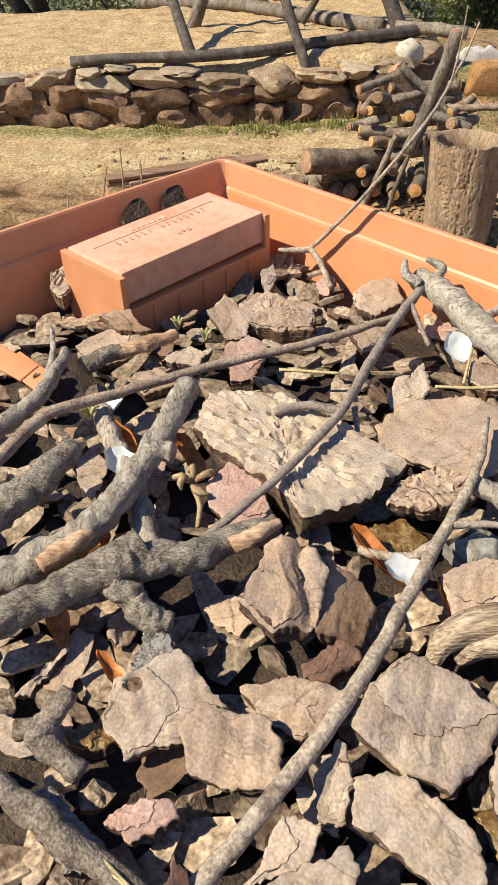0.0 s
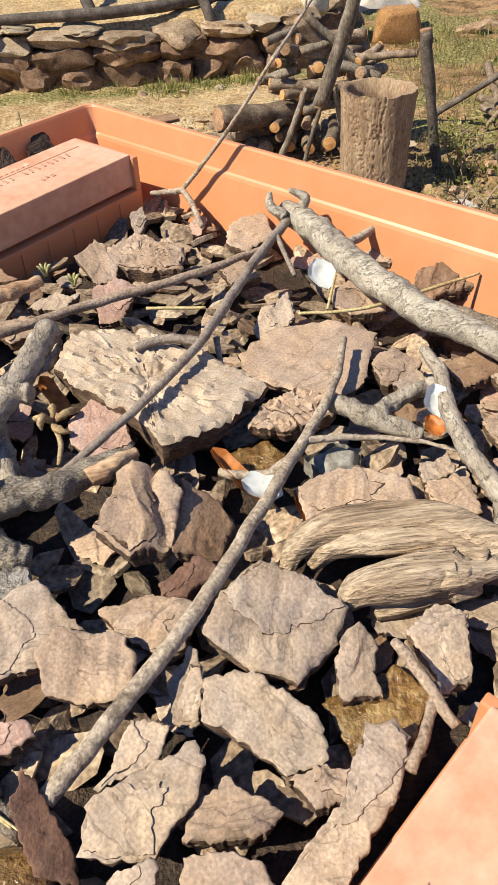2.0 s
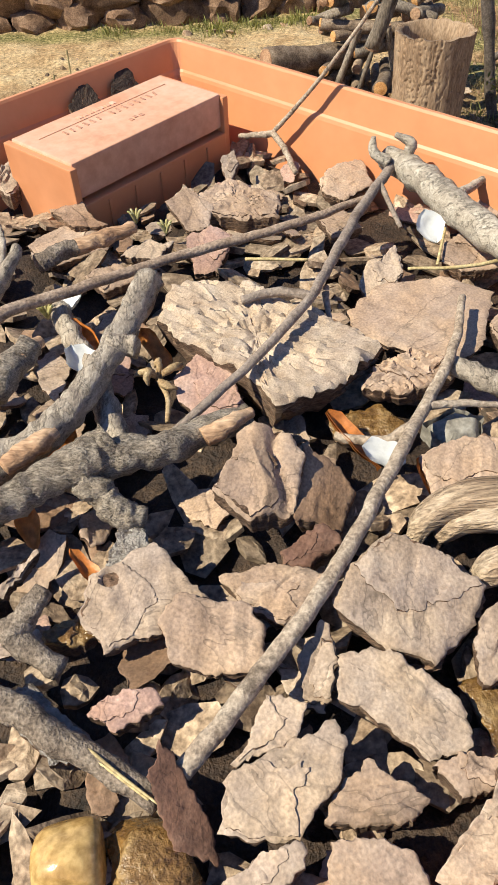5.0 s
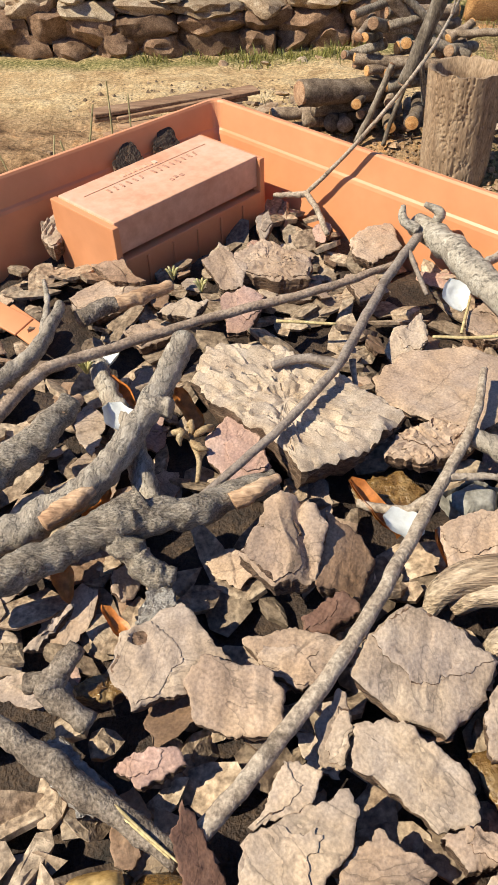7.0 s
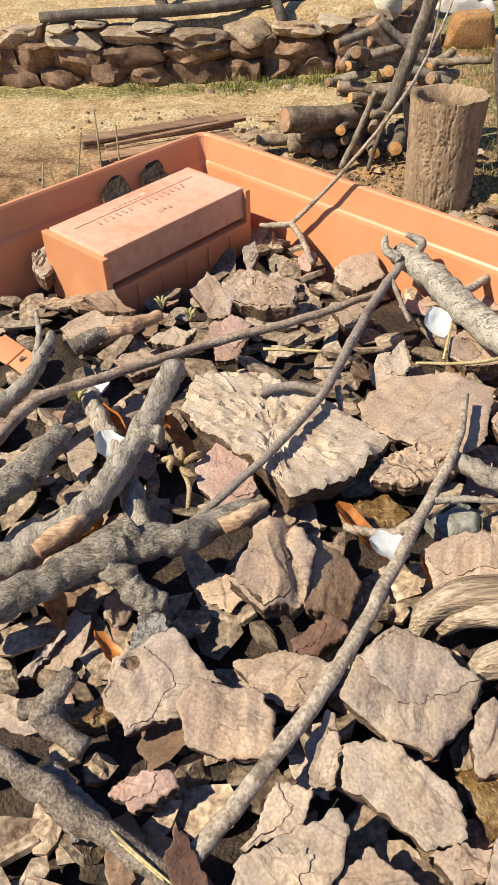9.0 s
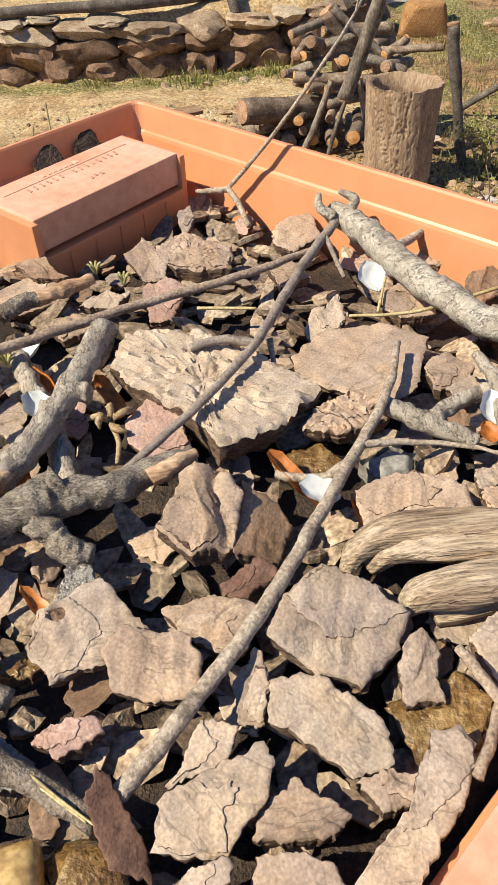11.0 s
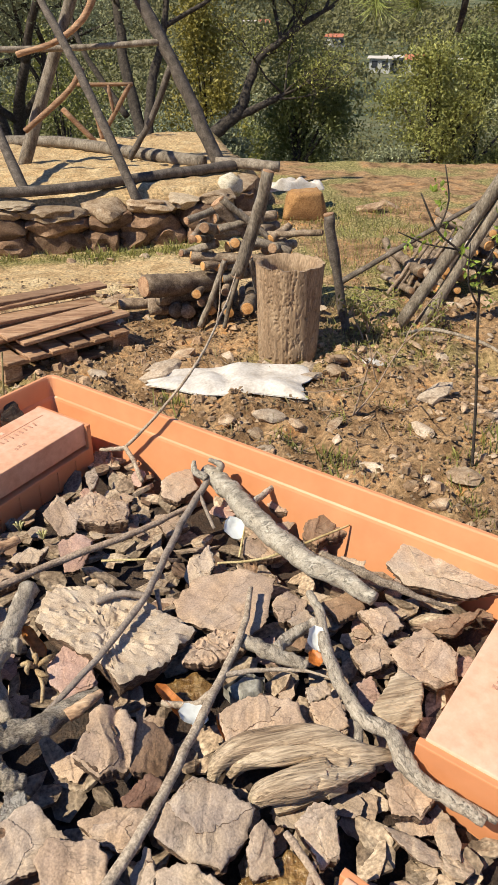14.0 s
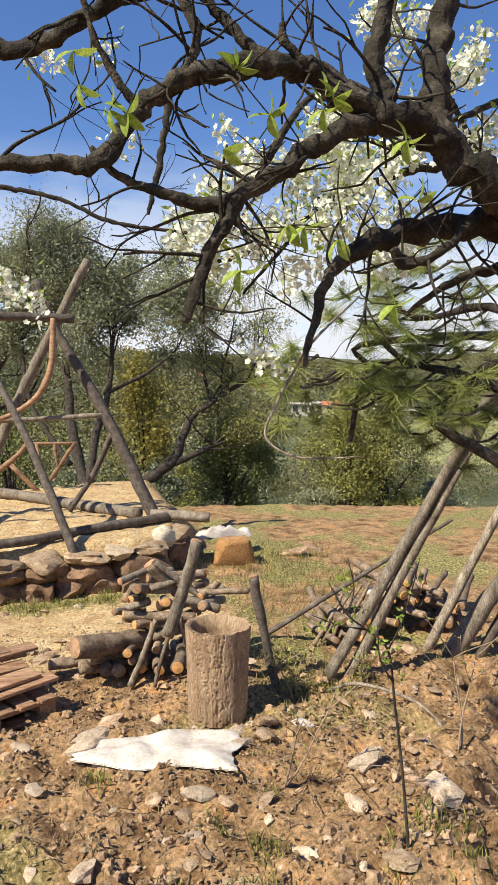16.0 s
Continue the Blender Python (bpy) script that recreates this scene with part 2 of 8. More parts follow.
MULCH = mat("mulch", [(0.17, 0.105, 0.065), (0.36, 0.255, 0.17), (0.52, 0.40, 0.285)], 70, 0.85, 0.5, rand=0.45, island=True, fine=0.5)
# near black: the gap shade under the chips is put into this colour
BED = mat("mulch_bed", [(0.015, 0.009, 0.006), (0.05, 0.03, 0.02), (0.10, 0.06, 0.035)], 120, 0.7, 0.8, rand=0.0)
WOOD = mat("driftwood", [(0.21, 0.13, 0.075), (0.45, 0.325, 0.215), (0.59, 0.46, 0.33)], 110, 0.8, 0.7, rand=0.04, stretch=(0.10, 1.6, 1.0), dist=0.0026, fine=0.42)
SPLIT = mat("split_wood", [(0.30, 0.15, 0.075), (0.50, 0.30, 0.17), (0.62, 0.44, 0.29)], 70, 0.75, 0.5, rand=0.1, stretch=(0.4, 2, 2))
TWIG = mat("twig_grey", [(0.22, 0.155, 0.105), (0.42, 0.325, 0.24), (0.56, 0.46, 0.355)], 120, 0.75, 0.4, rand=0.08, fine=0.4, stain=90)
TWIG_BROWN = mat("twig_brown", [(0.20, 0.13, 0.085), (0.34, 0.24, 0.17), (0.46, 0.345, 0.255)], 130, 0.75, 0.4, rand=0.1, fine=0.4)
TWIG_DARK = mat("twig_dark", [(0.17, 0.125, 0.095), (0.285, 0.22, 0.175), (0.39, 0.315, 0.255)], 120, 0.8, 0.45, rand=0.08, fine=0.28)
BRANCH = mat("branch_grey", [(0.28, 0.22, 0.165), (0.37, 0.30, 0.23), (0.49, 0.415, 0.335)], 150, 0.85, 0.55, rand=0.12, dist=0.0012, fine=0.24, cracks=110, stretch=(1.5, 0.6, 1.5))
BRANCH_DARK = mat("branch_dark", [(0.10, 0.07, 0.05), (0.23, 0.175, 0.13), (0.36, 0.29, 0.225)], 160, 0.9, 0.7, rand=0.1, dist=0.0015, fine=0.5)
BRANCH_ROUGH = mat("branch_rough", [(0.17, 0.125, 0.09), (0.33, 0.265, 0.20), (0.46, 0.385, 0.305)], 170, 0.9, 0.8, rand=0.1, dist=0.0016, fine=0.45, cracks=130, stretch=(0.7, 1.5, 1.5))
LOGBARK = mat("log_bark", [(0.30, 0.245, 0.19), (0.41, 0.345, 0.27), (0.55, 0.48, 0.39)], 130, 0.85, 0.6, rand=0.05, dist=0.0012, fine=0.24, cracks=120, stretch=(0.7, 1.5, 1.5))
STRAW = mat("straw", [(0.40, 0.28, 0.12), (0.55, 0.42, 0.20), (0.66, 0.53, 0.29)], 120, 0.6, 0.1, rand=0.15)
STONE = mat("pebble", [(0.20, 0.175, 0.14), (0.31, 0.28, 0.235), (0.42, 0.385, 0.33)], 70, 0.6, 0.2, rand=0.15)
PEBBLE = mat("yellow_pebble", [(0.38, 0.19, 0.05), (0.55, 0.33, 0.11), (0.66, 0.46, 0.20)], 60, 0.25, 0.1, rand=0.05, spec=0.6)
PLASTIC = mat("terracotta_plastic", [(0.60, 0.238, 0.104), (0.635, 0.265, 0.122), (0.67, 0.298, 0.148)], 9, 0.42, 0.04, rand=0.03, fine=0.05, spec=0.4)
BOXLID = mat("faded_terracotta", [(0.62, 0.30, 0.175), (0.70, 0.385, 0.25), (0.76, 0.46, 0.325)], 30, 0.55, 0.08, rand=0.03, fine=0.08, spec=0.4)
PRINT = mat("worn_print", [(0.42, 0.20, 0.12), (0.50, 0.26, 0.17), (0.60, 0.33, 0.23)], 200, 0.6, 0.1, rand=0.0)
PETAL = mat("petal", [(0.70, 0.70, 0.68), (0.82, 0.82, 0.80), (0.88, 0.88, 0.87)], 60, 0.5, 0.15, rand=0.04, fine=0.06, trans=0.25)
DRYFLOWER = mat("dry_flower", [(0.34, 0.20, 0.09), (0.52, 0.36, 0.19), (0.64, 0.49, 0.30)], 160, 0.7, 0.3, rand=0.15, trans=0.15)
ORANGE_LEAF = mat("orange_scrap", [(0.50, 0.15, 0.03), (0.62, 0.22, 0.05), (0.70, 0.30, 0.09)], 60, 0.45, 0.15, rand=0.1, trans=0.15)
SPROUT = mat("sprout", [(0.42, 0.36, 0.12), (0.56, 0.50, 0.22), (0.66, 0.60, 0.36)], 80, 0.5, 0.1, rand=0.1, trans=0.3)
SOIL = mat("soil", [(0.17, 0.105, 0.06), (0.31, 0.205, 0.12), (0.42, 0.30, 0.185)], 2.6, 0.95, 0.8, bscale=16, rand=0.0, fine=0.5, dist=0.03, detail=10)
SAND = mat("sandy_soil", [(0.30, 0.195, 0.105), (0.44, 0.31, 0.18), (0.55, 0.42, 0.27)], 3.0, 0.95, 0.7, bscale=22, rand=0.0, fine=0.3, dist=0.02, detail=10)
TURF = mat("turf", [(0.15, 0.13, 0.05), (0.24, 0.22, 0.075), (0.36, 0.28, 0.13)], 3.5, 0.95, 0.8, bscale=30, rand=0.0, fine=0.5, dist=0.03, detail=10)
VALLEY = mat("wooded_slope", [(0.035, 0.055, 0.02), (0.075, 0.10, 0.038), (0.14, 0.15, 0.065)], 0.05, 0.95, 1.0, bscale=0.25, rand=0.0, fine=0.5, dist=3.0, detail=12)
# the blue-grey is air haze mixed into the hill's colour
FARHILL = mat("haze_tinted_hill", [(0.13, 0.17, 0.19), (0.17, 0.21, 0.24), (0.20, 0.25, 0.28)], 0.01, 1.0, 0.4, rand=0.0, dist=8.0)
FIELD = mat("green_field", [(0.22, 0.215, 0.085), (0.29, 0.28, 0.115), (0.35, 0.33, 0.15)], 0.08, 0.95, 0.3, rand=0.0, dist=0.5)
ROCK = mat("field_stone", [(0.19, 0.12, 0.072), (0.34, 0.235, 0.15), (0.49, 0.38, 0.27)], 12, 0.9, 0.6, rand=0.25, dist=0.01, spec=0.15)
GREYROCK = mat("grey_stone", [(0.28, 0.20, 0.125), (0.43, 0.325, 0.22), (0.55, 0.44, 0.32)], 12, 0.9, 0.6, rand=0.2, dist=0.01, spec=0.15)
# reddish-brown stone, darkened to carry the shade on the wall's face
SHADED_ROCK = mat("shaded_stone", [(0.10, 0.055, 0.032), (0.22, 0.125, 0.072), (0.34, 0.215, 0.135)], 12, 0.9, 0.8, rand=0.3, dist=0.01)
CONCRETE = mat("faux_bark_concrete", [(0.20, 0.12, 0.068), (0.32, 0.21, 0.128), (0.42, 0.295, 0.19)], 9, 0.9, 0.5, rand=0.0, dist=0.004, stretch=(1.8, 1.8, 0.5), fine=0.32)
LOGWOOD = mat("firewood_bark", [(0.10, 0.065, 0.042), (0.24, 0.165, 0.11), (0.42, 0.32, 0.235)], 14, 0.9, 0.8, rand=0.4, dist=0.006)
CUTWOOD = mat("cut_wood", [(0.52, 0.22, 0.065), (0.64, 0.32, 0.115), (0.72, 0.44, 0.20)], 30, 0.7, 0.15, rand=0.2)
POLE = mat("weathered_pole", [(0.11, 0.08, 0.055), (0.25, 0.195, 0.145), (0.40, 0.335, 0.265)], 16, 0.85, 0.7, rand=0.3, dist=0.006, stretch=(1, 1, 0.3), fine=0.45)
POLE_DARK = mat("dark_pole", [(0.05, 0.038, 0.03), (0.11, 0.085, 0.068), (0.20, 0.16, 0.13)], 12, 0.9, 0.6, rand=0.2, dist=0.006)
PLANK = mat("rough_plank", [(0.20, 0.095, 0.05), (0.34, 0.19, 0.105), (0.47, 0.30, 0.185)], 9, 0.85, 0.4, rand=0.3, dist=0.003, stretch=(0.2, 2, 2))
SHEET = mat("white_sheet", [(0.42, 0.35, 0.29), (0.58, 0.51, 0.45), (0.68, 0.62, 0.57)], 8, 0.6, 0.2, rand=0.03, fine=0.12, dist=0.006)
SLAB = mat("loose_stone", [(0.24, 0.145, 0.085), (0.38, 0.26, 0.17), (0.50, 0.385, 0.275)], 1.3, 0.9, 0.45, rand=0.35, dist=0.0012, spec=0.15, fine=0.3, stain=1.0)
SLAB_PALE = mat("loose_pale_stone", [(0.32, 0.225, 0.155), (0.47, 0.355, 0.26), (0.58, 0.47, 0.365)], 1.3, 0.9, 0.45, rand=0.3, dist=0.0012, spec=0.15, fine=0.3, stain=1.0)
CLAY = mat("orange_clay", [(0.28, 0.135, 0.05), (0.40, 0.205, 0.078), (0.47, 0.26, 0.11)], 10, 0.9, 0.6, rand=0.05, dist=0.02, fine=0.4)
TRUNK = mat("tree_bark", [(0.02, 0.015, 0.012), (0.055, 0.042, 0.033), (0.12, 0.096, 0.076)], 18, 0.95, 0.9, rand=0.1, dist=0.012)
BLOSSOM_BARK = mat("fruit_tree_bark", [(0.012, 0.009, 0.006), (0.034, 0.026, 0.018), (0.11, 0.088, 0.062)], 22, 0.95, 0.9, rand=0.05, dist=0.006)
OLIVE = mat("olive_leaves", [(0.165, 0.175, 0.095), (0.29, 0.30, 0.17), (0.42, 0.43, 0.27)], 3, 0.6, 0.0, rand=0.3, trans=0.2, island=True)
GREEN = mat("green_leaves", [(0.154, 0.16, 0.0348), (0.281, 0.275, 0.0677), (0.426, 0.396, 0.131)], 3, 0.6, 0.0, rand=0.3, trans=0.2, island=True)
YELLOWGREEN = mat("yellow_leaves", [(0.208, 0.16, 0.032), (0.304, 0.248, 0.048), (0.4, 0.32, 0.08)], 3, 0.6, 0.0, rand=0.2, trans=0.3, island=True)
DARKGREEN = mat("dark_leaves", [(0.109, 0.126, 0.0365), (0.196, 0.213, 0.0653), (0.296, 0.3, 0.109)], 3, 0.65, 0.0, rand=0.3, trans=0.25, island=True)
FARWOOD = mat("far_foliage", [(0.093, 0.0855, 0.0326), (0.162, 0.149, 0.0558), (0.251, 0.223, 0.0977)], 3, 0.65, 0.0, rand=0.4, trans=0.15, island=True)
NEEDLE = mat("pine_needles", [(0.13, 0.155, 0.032), (0.25, 0.28, 0.065), (0.44, 0.44, 0.145)], 6, 0.5, 0.0, rand=0.35, trans=0.3, island=True)
FRESH = mat("fresh_leaves", [(0.20, 0.28, 0.035), (0.31, 0.40, 0.06), (0.44, 0.52, 0.12)], 20, 0.4, 0.05, rand=0.2, trans=0.4, island=True)
BLOSSOM = mat("blossom", [(0.66, 0.67, 0.48), (0.80, 0.80, 0.66), (0.87, 0.87, 0.78)], 20, 0.6, 0.0, rand=0.06, fine=0.08, trans=0.35, island=True)
DRYGRASS = mat("dry_grass", [(0.19, 0.15, 0.06), (0.33, 0.26, 0.12), (0.46, 0.38, 0.20)], 8, 0.8, 0.0, rand=0.2, trans=0.2, island=True)
WALLPAINT = mat("village_wall", [(0.396, 0.374, 0.338), (0.475, 0.454, 0.418), (0.533, 0.518, 0.49)], 0.4, 0.9, 0.1, rand=0.15)
ROOFTILE = mat("red_roof", [(0.36, 0.11, 0.06), (0.44, 0.15, 0.085), (0.50, 0.20, 0.12)], 0.6, 0.9, 0.2, rand=0.15)
GLASSDARK = mat("window_dark", [(0.03, 0.03, 0.035), (0.05, 0.05, 0.06)], 1, 0.2, 0.0, rand=0.0, spec=0.6)


# ---- building helpers ----
class Geo:
    """Vertices and faces gathered for one mesh."""

    def __init__(self):
        self.v, self.f, self.n = [], [], 0

    def add(self, verts, faces):
        self.f += [tuple(i + self.n for i in q) for q in faces]
        self.v += [tuple(map(float, p)) for p in verts]
        self.n += len(verts)

    def mesh(self, name, material, smooth=True):
        me = bpy.data.meshes.new(name)
        me.from_pydata(self.v, [], self.f)
        me.materials.append(material)
        me.polygons.foreach_set("use_smooth", [smooth] * len(me.polygons))
        me.update()
        return me


def part(name, geo, material, parent, label="", smooth=True):
    ob = new(name, geo.mesh(name, material, smooth) if isinstance(geo, Geo) else geo)
    ob.parent = parent
    return tagged(ob, label)


def thing(name, geo, material, label, category, group="", kind="", loc=None, smooth=True):
    ob = new(name, geo.mesh(name, material, smooth))
    if loc is not None:
        ob.location = loc
    return tagged(ob, label, category, group, kind)


def holder(name, label, category, loc=(0, 0, 0), group="", kind=""):
    ob = new(name)
    ob.location, ob.empty_display_size = loc, 0.02
    return tagged(ob, label, category, group, kind)


def fbm(p, octaves=4):
    return noise.fractal(Vector(p), 1.0, 2.0, octaves, noise_basis="PERLIN_ORIGINAL")


def spline(pts, per=6):
    """A smooth line through points of any dimension."""
    p = np.array(pts, float)
    if len(p) == 2:
        s = np.linspace(0, 1, per + 1)[:, None]
        return p[0] * (1 - s) + p[1] * s
    q = np.vstack([2 * p[0] - p[1], p, 2 * p[-1] - p[-2]])
    out = []
    for i in range(1, len(q) - 2):
        for s in np.arange(per) / per:
            a, b, c, d = q[i - 1], q[i], q[i + 1], q[i + 2]
            out.append(0.5 * (2 * b + (c - a) * s + (2 * a - 5 * b + 4 * c - d) * s * s + (3 * b - a - 3 * c + d) * s ** 3))
    return np.array(out + [p[-1]])


def tube(geo, pts, sides=8, per=6, lump=0.12, freq=90.0, wobble=0.0, seed=0.0, flat_end=True, groove=0.0, squash=1.0):
    """A tapered, lumpy round stick: pts are (x, y, z, radius)."""
    line = spline(pts, per)
    c, r = line[:, :3], np.maximum(line[:, 3], 1e-5)
    t = np.gradient(c, axis=0)
    t /= np.linalg.norm(t, axis=1)[:, None] + 1e-12
    up = np.array([0.31, 0.17, 0.93])
    verts = []
    for i in range(len(c)):
        a = np.cross(t[i], up)
        a /= np.linalg.norm(a) + 1e-9
        b = np.cross(t[i], a)
        up = np.cross(a, t[i])
        o = c[i] + wobble * r[i] * np.array([fbm((c[i] * freq * 0.4 + seed + 7 * k)) for k in range(3)])
        for k in range(sides):
            w = 2 * math.pi * k / sides
            d = math.cos(w) * a + math.sin(w) * b
            s = 1 + lump * fbm((c[i] + d * r[i]) * freq + seed, 3)
            if groove:
                s += groove * fbm((math.cos(w) * 3.2 + seed, math.sin(w) * 3.2, i * 0.035), 4)
            verts.append(o + d * r[i] * s)
    n = len(c)
    faces = [(i * sides + k, i * sides + (k + 1) % sides, (i + 1) * sides + (k + 1) % sides, (i + 1) * sides + k) for i in range(n - 1) for k in range(sides)]
    verts += [c[0] - t[0] * r[0] * 0.15, c[-1] + t[-1] * r[-1] * (0.15 if flat_end else 0.9)]
    faces += [((k + 1) % sides, k, n * sides) for k in range(sides)]
    faces += [((n - 1) * sides + k, (n - 1) * sides + (k + 1) % sides, n * sides + 1) for k in range(sides)]
    geo.add(verts, faces)


def box(geo, size, m=None, bevel=0.0):
    """A bevelled block of that size round the origin, set at m."""
    bm = bmesh.new()
    bmesh.ops.create_cube(bm, size=1.0)
    bmesh.ops.scale(bm, vec=size, verts=bm.verts)
    if bevel:
        bmesh.ops.bevel(bm, geom=bm.edges[:], offset=bevel, segments=2, affect="EDGES", profile=0.6)
    if m is not None:
        bmesh.ops.transform(bm, matrix=m, verts=bm.verts)
    bm.verts.index_update()
    geo.add([v.co[:] for v in bm.verts], [[v.index for v in f.verts] for f in bm.faces])
    bm.free()


def lump(geo, centre, size, seed, rough=0.25, level=2, flat=0.0, yaw=0.0):
    """A stone: an icosphere pushed about by noise, with a few flattened sides."""
    bm = bmesh.new()
    bmesh.ops.create_icosphere(bm, subdivisions=level, radius=1.0)
    rng = random.Random(seed)
    cuts = [(Vector([rng.gauss(0, 1) for _ in range(3)]).normalized(), rng.uniform(0.55, 0.85)) for _ in range(6)]
    cy, sy = math.cos(yaw), math.sin(yaw)
    for v in bm.verts:
        p = v.co.copy()
        p *= 1 + rough * fbm(p * 1.3 + Vector((seed, 0, 0)))
        for nrm, d in cuts:
            over = p.dot(nrm) - d
            if over > 0:
                p -= nrm * over * 0.85
        p += Vector([fbm(p * 5 + Vector((0, seed, k))) for k in range(3)]) * rough * 0.16
        if flat and p.z > flat:
            p.z = flat + (p.z - flat) * 0.25
        x, y = p.x * size[0], p.y * size[1]
        v.co = (centre[0] + x * cy - y * sy, centre[1] + x * sy + y * cy, centre[2] + p.z * size[2])
    bm.verts.index_update()
    geo.add([v.co[:] for v in bm.verts], [[v.index for v in f.verts] for f in bm.faces])
    bm.free()


def leaves(geo, centres, length, width, rng, spread=1.0, up=0.3):
    """Small folded leaves of two faces each, turned at random."""
    v, f = [], []
    for c in centres:
        d = Vector((rng.gauss(0, 1), rng.gauss(0, 1), rng.gauss(0, 1) * spread + up)).normalized()
        s = d.cross(Vector((rng.gauss(0, 1), rng.gauss(0, 1), rng.gauss(0, 1)))).normalized()
        k = rng.uniform(0.65, 1.3)
        a, c = d * length * k, Vector(c)
        w, nrm = s * width * k * 0.5, d.cross(s) * width * k * 0.25
        i = len(v)
        v += [c, c + a * 0.5 + w + nrm, c + a, c + a * 0.5 - w + nrm]
        f += [(i, i + 1, i + 2), (i, i + 2, i + 3)]
    geo.add(v, f)


# ---- tray on its stand ----
TRAY_V, TRAY_SLOPE = Vector((0.695, -0.719)), 0.04
ex = Vector((TRAY_V.x, TRAY_V.y, TRAY_SLOPE * TRAY_V.y)).normalized()
ey = Vector((-TRAY_V.y, TRAY_V.x, TRAY_SLOPE * TRAY_V.x)).normalized()
TRAY = Matrix.Translation((-0.0140, 0.4190, 0.9335)) @ Matrix((ex, ey, ex.cross(ey))).transposed().to_4x4()
TRAY_X, TRAY_Y = 0.50, 0.38


def bark_z(x, y):
    return 0.886 + 0.05 * y


def tray_rings(inset_z):
    """Rings of corner points of a rounded rectangle, each inset by a distance at a height."""
    geo, per = Geo(), 6
    count = 0
    for inset, z in inset_z:
        ring, rad = [], max(0.006 - inset * 0.3, 0.002)
        for cx, cy, a0 in ((TRAY_X, 0, 0), (0, 0, 90), (0, -TRAY_Y, 180), (TRAY_X, -TRAY_Y, 270)):
            px = cx - math.copysign(inset + rad, cx - 0.01)
            py = cy - math.copysign(inset + rad, cy + 0.01)
            for k in range(per):
                w = radians(a0 + 90 * k / (per - 1))
                ring.append((px + rad * math.cos(w), py + rad * math.sin(w), z))
        geo.v += ring
        count += 1
    m = 4 * per
    geo.n = len(geo.v)
    geo.f = [(i * m + k, i * m + (k + 1) % m, (i + 1) * m + (k + 1) % m, (i + 1) * m + k) for i in range(count - 1) for k in range(m)]
    return geo, m, count


def plant_tray():
    top = holder("plant_tray", "terracotta-coloured plastic tray filled with bark chips, on a stand", "tray")
    top.matrix_world = TRAY
    prof = [(0.012, -0.058), (0.004, -0.012), (0.0, -0.011), (-0.0004, -0.001), (0.0004, 0.0), (0.0026, 0.0002), (0.0032, -0.0008), (0.0054, -0.0125), (0.0062, -0.0135), (0.0068, -0.0150), (0.0130, -0.050), (0.018, -0.054)]
    geo, m, count = tray_rings(prof[1:8])
    part("rim", geo, PLASTIC, top, smooth=False)
    geo, m, count = tray_rings(prof[:2])
    part("outer_wall", geo, PLASTIC, top, smooth=False)
    geo, m, count = tray_rings(prof[7:])
    geo.f += [tuple((count - 1) * m + k for k in range(m))]
    part("basin", geo, PLASTIC, top, smooth=False)
    return top


tray = plant_tray()

stand = holder("tray_stand", "plain wooden block stand under the plastic tray", "stand")
g = Geo()
box(g, (0.34, 0.24, 0.045), TRAY @ pose(0.25, -0.19, -0.081), 0.004)
part("top_board", g, PLANK, stand)
for sx in (0.12, 0.38):
    for sy in (-0.10, -0.28):
        p = TRAY @ Vector((sx, sy, -0.09))
        g = Geo()
        box(g, (0.05, 0.05, p.z + 0.80), pose(p.x, p.y, (p.z - 0.80) / 2, 0, 0, 43), 0.003)
        part("leg", g, PLANK, stand)

# bed below the chips, its near-black colour standing for shade in the gaps
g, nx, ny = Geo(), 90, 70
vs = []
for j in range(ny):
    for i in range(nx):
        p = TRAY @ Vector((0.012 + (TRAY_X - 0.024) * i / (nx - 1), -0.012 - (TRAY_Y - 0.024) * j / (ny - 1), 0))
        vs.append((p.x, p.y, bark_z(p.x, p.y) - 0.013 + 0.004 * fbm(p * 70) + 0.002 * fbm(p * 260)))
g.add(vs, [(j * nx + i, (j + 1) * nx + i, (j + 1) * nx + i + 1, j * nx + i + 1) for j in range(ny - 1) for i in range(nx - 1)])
thing("mulch_bed", g, BED, "mulch filling the plastic tray, blackened for the shade between chips", "mulch", kind="stuff")

# ---- terracotta boxes ----
BOX_L, BOX_W, BOX_H = 0.0915, 0.0440, 0.037


